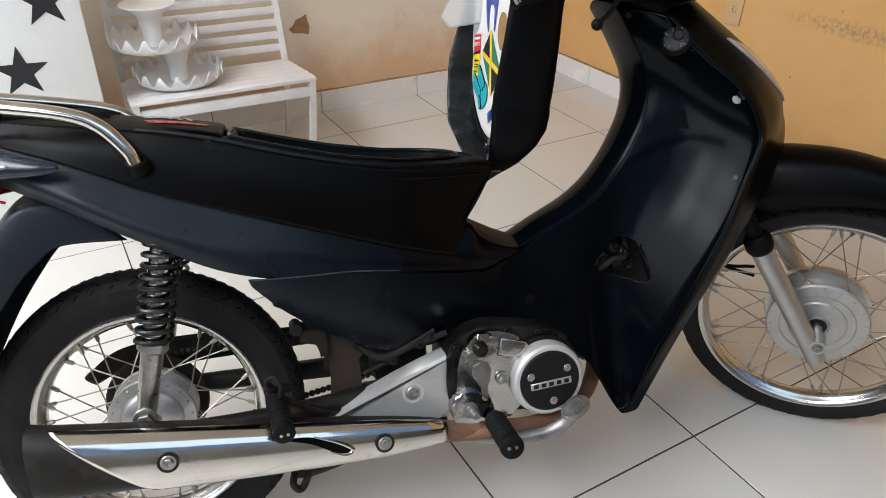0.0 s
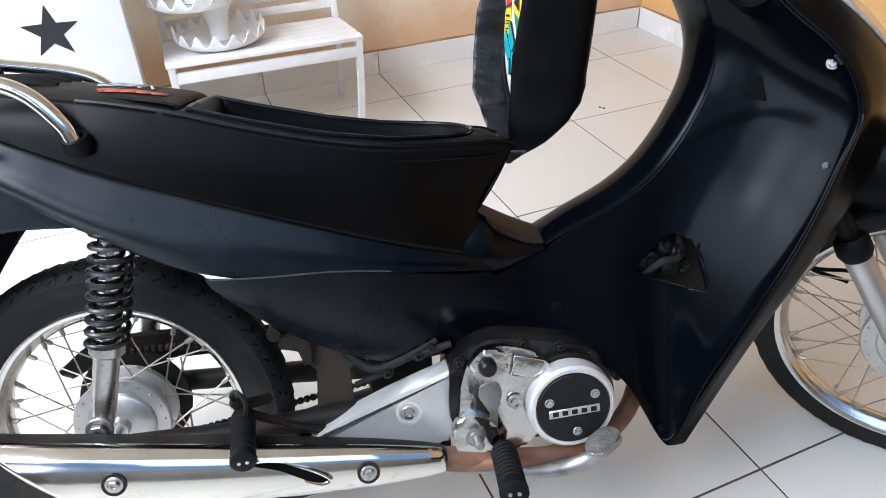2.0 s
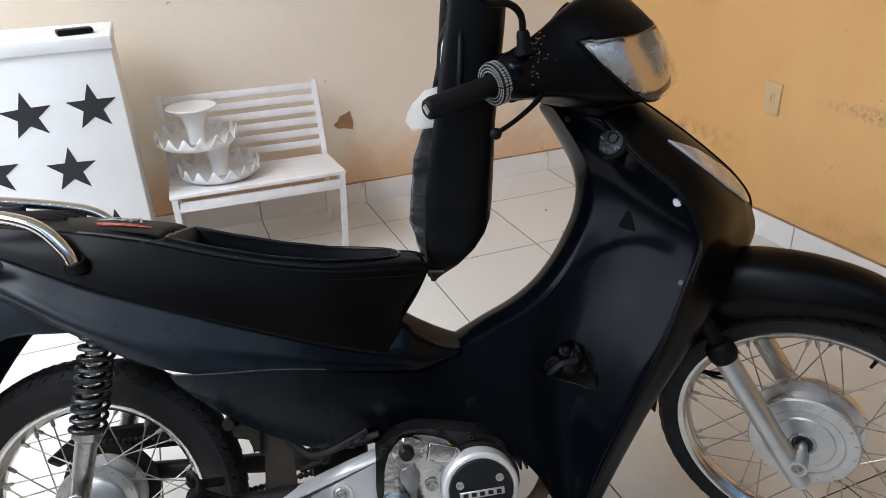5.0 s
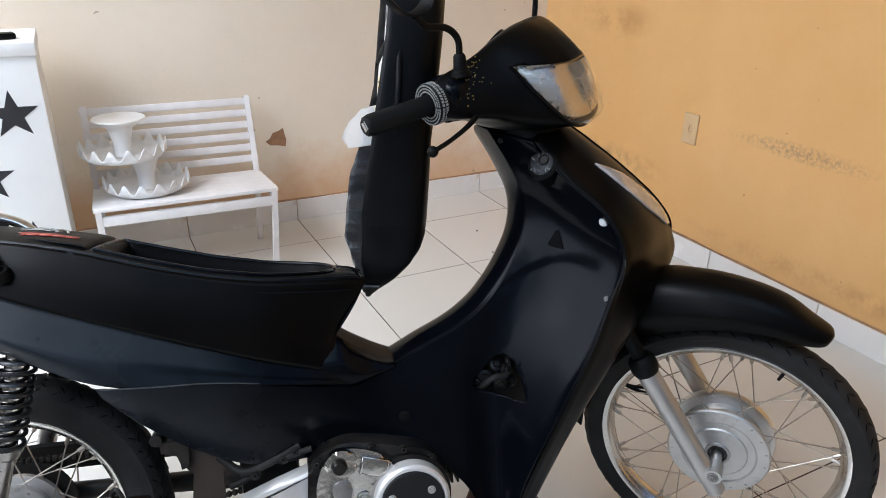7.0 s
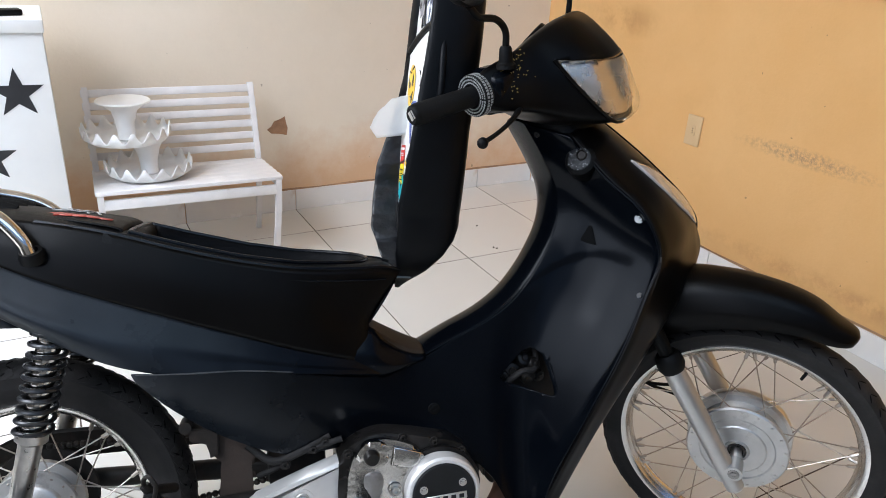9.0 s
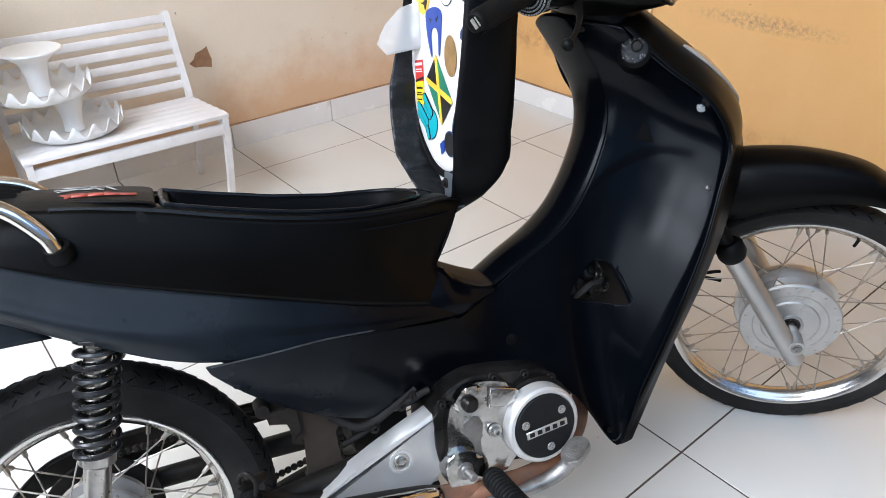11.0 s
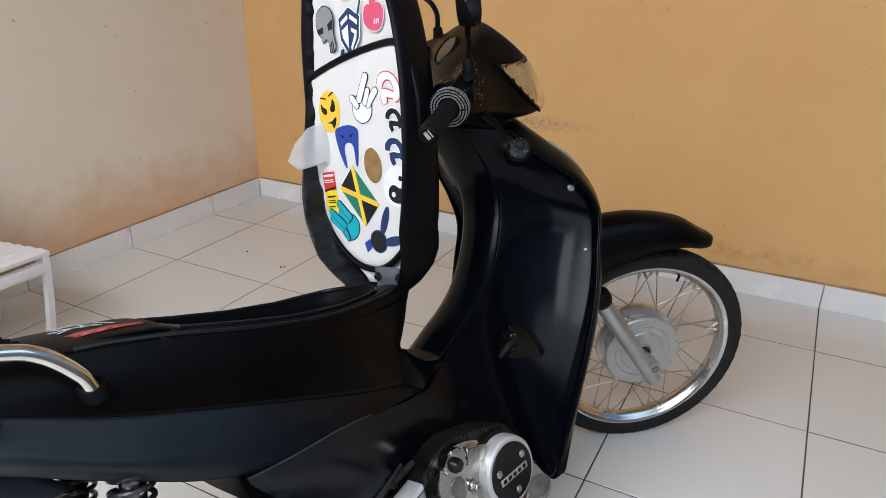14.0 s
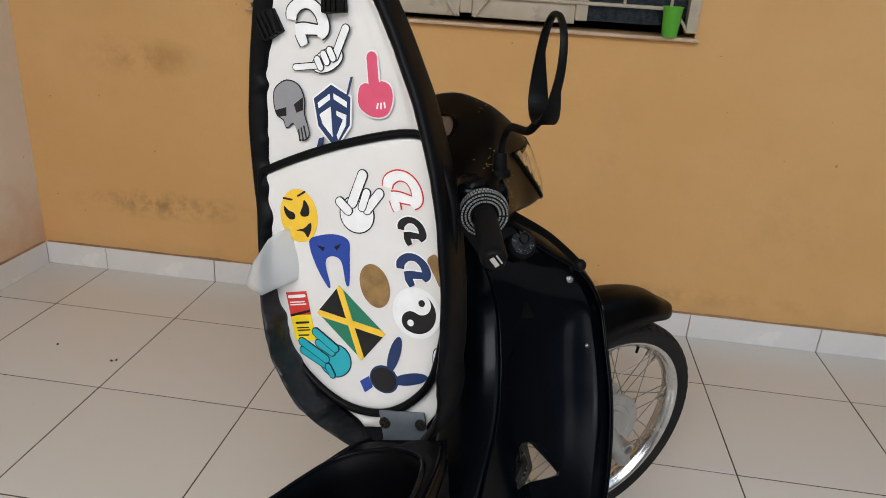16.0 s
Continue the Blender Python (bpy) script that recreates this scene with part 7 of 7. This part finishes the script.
lobes("white_long_sticker", 0.020, 1.182, -14, "white", "black", "long white lobed sticker with black lines", [(-12, -10, -50, -16, 4.5), (14, 4, 29, 42, 6.0), (-14, -2, -8, -12, 5), (-4, 6, 2, -4, 5), (6, 12, 12, 2, 5)], ell(26, 14, 2, -2, 36, 28))
lobes("white_edge_sticker", -0.068, 0.728, 0, "white", "black", "white rounded sticker by the tray edge", [], smooth_poly([(-12, 30), (-18, 6), (-14, -24), (4, -34), (12, -6), (10, 28)]))
sticker("grey_sticker", 0.098, 1.128, 0, [(smooth_poly([(-27, 16), (-20, 34), (2, 42), (22, 32), (28, 10), (24, -10), (26, -40), (10, -46), (2, -22), (-12, -26), (-16, -14), (-26, -4)]), "black"), (grown(smooth_poly([(-27, 16), (-20, 34), (2, 42), (22, 32), (28, 10), (24, -10), (26, -40), (10, -46), (2, -22), (-12, -26), (-16, -14), (-26, -4)]), -2), "grey"), ([(-26, 2), (-6, 4), (-8, -8), (-22, -8)], "black"), ([(8, 6), (26, 14), (22, -4), (10, -6)], "black"), (bar(9, -30, 8, -46, 0.8), "black"), (bar(14, -28, 14, -46, 0.8), "black"), (bar(19, -26, 20, -44, 0.8), "black")], "plain grey rounded sticker with dark marks")
sh = [(-30, 26), (0, 44), (30, 26), (26, -12), (0, -44), (-26, -12)]
sticker("crest_sticker", 0.029, 1.104, -6, [(grown(sh, 3), "white"), (sh, "navy"), ([(-24, 20), (-3, 32), (-3, 24), (-23, 12)], "white"), ([(24, 20), (3, 32), (3, 24), (23, 12)], "white"), ([(-22, 4), (-3, 14), (-3, -28), (-18, -10)], "white"), ([(22, 2), (6, 8), (6, 2), (16, -4), (4, -26), (6, -32), (20, -12)], "white"), (bar(26, 30, 34, 52, 1.4), "navy"), ([(-26, -30), (-18, -28), (-22, -44), (-32, -46)], "navy")], "navy and white crest sticker with plain bars")
sticker("yellow_sticker", 0.121, 0.976, -6, [(ell(33, 40), "yellow"), (smooth_poly([(-25, 14), (-18, 8), (-8, 4), (-7, -4), (-16, -6), (-24, 2)], 30), "black"), (smooth_poly([(3, 4), (8, 14), (12, 24), (19, 14), (18, 2), (8, -1)], 30), "black"), (smooth_poly([(-6, -22), (8, -18), (20, -10), (20, -20), (13, -32), (7, -24)], 30), "black"), (bar(-24, 26, -10, 24, 1.4), "black"), (bar(2, 30, 14, 36, 1.4), "black")], "yellow oval sticker with dark marks")
sticker("blue_sticker", 0.081, 0.908, 0, [(smooth_poly([(-34, 26), (-14, 34), (14, 34), (34, 24), (32, 0), (24, -40), (18, -40), (16, -6), (0, 2), (-12, -8), (-10, -42), (-16, -42), (-30, -8)], 80), "blue"), ([(-22, 20), (-8, 16), (-12, 10)], "black"), ([(22, 20), (8, 16), (12, 10)], "black")], "blue pronged sticker")
sticker("brown_sticker", 0.018, 0.859, 8, [(ell(24, 33), "brown"), (ell(20, 29), "brown")], "mottled brown oval sticker")
yy = [(36 * math.cos(t), 36 * math.sin(t)) for t in np.linspace(math.pi / 2, -math.pi / 2, 24)] + [(-18 * math.cos(t), -18 + 18 * math.sin(t)) for t in np.linspace(-math.pi / 2, math.pi / 2, 14)][1:] + [(18 * math.cos(t), 18 + 18 * math.sin(t)) for t in np.linspace(-math.pi / 2, math.pi / 2, 14)][1:-1]
sticker("yin_yang_sticker", -0.040, 0.814, -38, [(ell(38, 38, n=48), "white"), ([(0.86 * px, 0.86 * py) for px, py in yy], "black"), (ell(5, 5, 0, 18), "black"), (ell(5, 5, 0, -18), "white")], "round black and white yin-yang sticker")
fw, fh = 50, 31
sticker("flag_sticker", 0.073, 0.807, -49, [([(-fw, -fh), (fw, -fh), (fw, fh), (-fw, fh)], "green"), ([(-fw, -fh + 6), (-8, 0), (-fw, fh - 6)], "black"), ([(fw, -fh + 6), (8, 0), (fw, fh - 6)], "black"), ([(-fw, -fh), (-fw + 9, -fh), (fw, fh - 6), (fw, fh), (fw - 9, fh), (-fw, -fh + 6)], "yellow"), ([(-fw, fh), (-fw + 9, fh), (fw, -fh + 6), (fw, -fh), (fw - 9, -fh), (-fw, fh - 6)], "yellow")], "green, black and yellow flag sticker")
lab = [([(-19, 2), (19, 2), (19, 39), (-19, 39)], "red"), ([(-19, -39), (19, -39), (19, 2), (-19, 2)], "lemon"), ([(-19, 0), (19, 6), (19, 10), (-19, 4)], "black")]
lab += [(bar(-14, 32, 14, 32, 2.4), "white"), (bar(-14, 23, 12, 23, 0.9), "white"), (bar(-14, 19, 14, 19, 0.9), "white"), (bar(-10, -10, 12, -10, 1.6), "black"), (bar(-10, -18, 10, -18, 0.8), "black"), (bar(-10, -22, 12, -22, 0.8), "black"), (bar(-10, -30, 8, -30, 0.8), "black")]
sticker("label_sticker", 0.160, 0.824, 2, lab, "red and yellow printed label with plain bars")
sticker("dark_sticker", 0.032, 0.720, -14, [(ell(24, 22, -4, -4), "navy"), (ell(9, 30, 10, 40, a=-12), "navy"), (ell(9, 30, 38, 8, a=-68), "navy"), ([(-44, -18), (-30, -6), (-22, -22), (-34, -34)], "blue"), (ell(21, 19, -4, -4), "black")], "dark navy rounded sticker with two long ovals")
sticker("rust_sticker", -0.083, 0.872, 0, [(smooth_poly([(-10, 14), (4, 22), (8, 0), (4, -24), (-2, -8)], 30), "brown")], "small reddish-brown sticker scrap")

# rubber buffers, latch loop, bracket, hinge
for y, z, a in ((0.098, 1.246, 18), (-0.015, 1.252, -8)):
    x, s = on_pan(y, z)
    bm = bmesh.new()
    for k in range(4):
        box(bm, (0.007, 0.034, 0.016), Matrix.Translation((-0.012 + 0.008 * k, 0, 0.008)), 0.002)
    box(bm, (0.034, 0.034, 0.006), Matrix.Translation((0, 0, 0.003)))
    part("rubber_buffer", bm, M["black_plastic"], seat, "ribbed black rubber buffer", Matrix.Translation((x, s, 0.002)) @ Matrix.Rotation(radians(a), 4, "Z"))
x, s = on_pan(0.055, 1.300)
bm = bmesh.new()
tube(bm, [(0.012, 0.014, 0), (0.006, 0.016, 0.010), (-0.014, 0.016, 0.013), (-0.013, -0.010, 0.013), (-0.004, -0.017, 0.012), (0.012, -0.017, 0.006), (0.013, -0.017, 0)], 0.0035, 8, smooth=40)
part("latch_loop", bm, M["steel"], seat, "bent steel latch loop", Matrix.Translation((x, s, 0.001)))
bm = bmesh.new()
box(bm, (0.014, 0.034, 0.006), None, 0.002)
part("latch_slot", bm, M["dark_hole"], seat, m=Matrix.Translation((x + 0.014, s, 0.003)))
# milky flap that stands out from the pan's edge
bm = bmesh.new()
inv = SEAT.inverted()
FLAP = [[(0.679, 0.140, 0.962), (0.661, 0.152, 0.960), (0.645, 0.160, 0.956)], [(0.679, 0.138, 0.940), (0.644, 0.160, 0.937), (0.618, 0.176, 0.932)],
        [(0.679, 0.138, 0.908), (0.639, 0.164, 0.905), (0.601, 0.192, 0.902)], [(0.679, 0.142, 0.884), (0.644, 0.162, 0.882), (0.614, 0.180, 0.880)]]
grid_faces(bm, [[inv @ Vector(p) for p in r] for r in FLAP])
bmesh.ops.subdivide_edges(bm, edges=bm.edges, cuts=3, use_grid_fill=True)
for v in bm.verts:
    v.co += Vector((0.0015, 0, 0.003)) * noise.noise(v.co * 60)
flap = part("milky_bracket", bm, M["clear_plastic"], seat, "milky plastic tool bracket", thick=0.003)
M["hinge"] = material("bluish_painted_steel", (0.12, 0.14, 0.16), 0.4, 0.4, var=0.25, scale=30, dirt=(0.05, 0.045, 0.04), dirt_at=(0.55, 0.8), dirt_scale=25)
bm = bmesh.new()
box(bm, (0.076, 0.046, 0.004), Matrix.Translation((0, 0.004, 0.008)), 0.0015)
box(bm, (0.076, 0.004, 0.040), Matrix.Translation((0, -0.020, 0.026)), 0.0015)
x, s = on_pan(0.018, 0.642)
hg = part("hinge_plate", bm, M["hinge"], seat, "grey steel hinge plate with two bolts", Matrix.Translation((x, s, 0.006)))
for dx in (-0.030, 0.030):
    part("hinge_bolt", bolt_mesh(0.006, 0.007), M["dark_steel"], hg, m=Matrix.Translation((dx, 0.008, 0.010)))
bm = bmesh.new()
tube(bm, [(-0.044, -0.022, 0.044), (0.044, -0.022, 0.044)], 0.006, 12)
box(bm, (0.05, 0.02, 0.006), Matrix.Translation((0, -0.022, 0.052)), 0.002)
part("hinge_barrel", bm, M["dark_steel"], hg)

# ---------------------------------------------------------------- small things round the walls
bm = bmesh.new()
prism(bm, [(0.353, 0.366), (0.372, 0.378), (0.385, 0.400), (0.412, 0.408), (0.430, 0.418), (0.434, 0.396), (0.441, 0.368), (0.436, 0.338), (0.405, 0.346), (0.372, 0.349)], 0.003, Matrix.Translation((0, WY + 0.0005, 0)) @ Matrix.Rotation(radians(90), 4, "X"))
thing("plaster_patch", bm, M["earth_patch"], "bare brown patch of broken plaster on the cream wall", "wall damage", kind="structure")

outlet = new("wall_outlet")
outlet.matrix_world = Matrix.Translation((WX, 1.131, 0.518)) @ Matrix.Rotation(radians(-90), 4, "Y") @ Matrix.Rotation(radians(0), 4, "Z")
tagged(outlet, "ivory plastic wall outlet plate on the ochre wall", "outlet")
bm = bmesh.new()
box(bm, (0.115, 0.072, 0.008), Matrix.Translation((0, 0, 0.004)), 0.003, 3)
part("plate", bm, M["outlet"], outlet)
bm = bmesh.new()
prism(bm, [(x * 0.020, y * 0.012) for x, y in ((-1, -0.6), (-0.6, -1), (0.6, -1), (1, -0.6), (1, 0.6), (0.6, 1), (-0.6, 1), (-1, 0.6))], 0.002, Matrix.Translation((0, 0, 0.0075)), 0.0005)
part("socket", bm, M["outlet"], outlet)
for k in (-1, 0, 1):
    bm = bmesh.new()
    lathe(bm, [(0.0001, 0.0), (0.0024, 0.0), (0.0024, -0.002)], 12, Matrix.Translation((k * 0.0085, 0.002 * (k == 0), 0.0099)))
    part("pin_hole", bm, M["dark_hole"], outlet)

cup = new("plastic_cup")
cup.matrix_world = Matrix.Translation((WX - 0.030, -0.214, WIN_Z0 + 0.0002)) @ Matrix.Scale(1.14, 4)
tagged(cup, "small bright green plastic cup on the window sill", "cup")
bm = bmesh.new()
lathe(bm, [(0.0001, 0.002), (0.019, 0.002), (0.020, 0.0), (0.0215, 0.003), (0.027, 0.076), (0.0285, 0.078), (0.0285, 0.082), (0.0265, 0.082), (0.0255, 0.076), (0.0195, 0.005), (0.0001, 0.005)], 40)
part("cup_body", bm, M["green"], cup)

# dark crumbs on the floor
M["crumb"] = plain("dark_dirt_crumb", (0.03, 0.02, 0.015), 0.8, 0.3)
for k, (x, y, s, a) in enumerate([(1.129, 1.668, 0.006, 20), (1.075, 1.444, 0.006, 70), (1.083, 1.432, 0.005, 10)]):
    bm = bmesh.new()
    prism(bm, [(s * math.cos(q) * (1.0 + 0.3 * math.sin(3 * q + k)), s * 0.55 * math.sin(q)) for q in (2 * math.pi * i / 9 for i in range(9))], 0.003, None, 0.0008)
    thing("dirt_crumb", bm, M["crumb"], "tiny dark crumb of dirt on the tiles", "dirt", pose(x, y, 0.0004, 0, 0, a), "crumbs on the floor")

# ---------------------------------------------------------------- floor and skirting tiles
def tile_mesh(name, sx, sy, h, mat, bevel=0.0008):
    bm = bmesh.new()
    box(bm, (sx, sy, h), None, bevel, 1)
    return finish(bm, name, mat, 30)


full = tile_mesh("tile", T - 0.0036, T - 0.0036, 0.010, M["tile"])
i0, i1 = math.floor(X0 / T), math.floor(WX / T)
j0, j1 = math.floor(Y0 / T), math.floor(WY / T)
cut_x, cut_y = WX - i1 * T - 0.006, WY - j1 * T - 0.006
meshes = {(0, 0): full, (1, 0): tile_mesh("tile", cut_x, T - 0.0036, 0.010, M["tile"]), (0, 1): tile_mesh("tile", T - 0.0036, cut_y, 0.010, M["tile"]),
          (1, 1): tile_mesh("tile", cut_x, cut_y, 0.010, M["tile"])}
for i in range(i0, i1 + 1):
    for j in range(j0, j1 + 1):
        cx, cy = i == i1, j == j1
        t = new("tile", meshes[(int(cx), int(cy))])
        t.location = (i * T + (cut_x / 2 + 0.002 if cx else T / 2), j * T + (cut_y / 2 + 0.002 if cy else T / 2), -0.005 + random.uniform(-0.0002, 0.0002))
        t.rotation_euler = (random.uniform(-0.0004, 0.0004), random.uniform(-0.0004, 0.0004), random.uniform(-0.0012, 0.0012))
        t.parent = floor

skirt = new("baseboard")
tagged(skirt, "white ceramic skirting tiles along both walls", "baseboard", kind="structure")
sk_x = tile_mesh("skirting_tile", T - 0.004, 0.010, 0.092, M["skirting"])
sk_y = tile_mesh("skirting_tile", 0.010, T - 0.004, 0.092, M["skirting"])
sk_cx = tile_mesh("skirting_tile", cut_x - 0.012, 0.010, 0.092, M["skirting"])
sk_cy = tile_mesh("skirting_tile", 0.010, cut_y - 0.002, 0.092, M["skirting"])
for i in range(i0, i1 + 1):
    o = new("skirting_tile", sk_cx if i == i1 else sk_x)
    o.location = (i * T + (cut_x / 2 - 0.005 if i == i1 else T / 2), WY - 0.0055, 0.0465)
    o.parent = skirt
for j in range(j0, j1 + 1):
    o = new("skirting_tile", sk_cy if j == j1 else sk_y)
    o.location = (WX - 0.0055, j * T + (cut_y / 2 if j == j1 else T / 2), 0.0465)
    o.parent = skirt

# dirty mortar along the top of the skirting
M["mortar"] = material("dirty_brown_mortar", (0.36, 0.21, 0.11), 0.9, var=0.35, scale=14, bump=0.6, dirt=(0.20, 0.115, 0.06), dirt_at=(0.45, 0.7), dirt_scale=9)
for along_x in (True, False):
    bm = bmesh.new()
    rows = []
    a, b = (X0, WX - 0.012) if along_x else (Y0, WY - 0.012)
    for i in range(161):
        u = a + (b - a) * i / 160
        w = 0.006 + 0.003 * noise.noise(Vector((u * 9, 2.0 + along_x, 0)))
        h = 0.006 + 0.004 * noise.noise(Vector((u * 6, 7.0 + along_x, 0)))
        line = [(-w, 0.0), (-w * 0.8, h * 0.5), (-0.001, h), (0.002, h)]
        rows.append([Vector((u, WY + d, 0.0925 + z)) if along_x else Vector((WX + d, u, 0.0925 + z)) for d, z in line])
    grid_faces(bm, rows)
    bmesh.ops.recalc_face_normals(bm, faces=bm.faces)
    part("mortar_line", bm, M["mortar"], skirt)
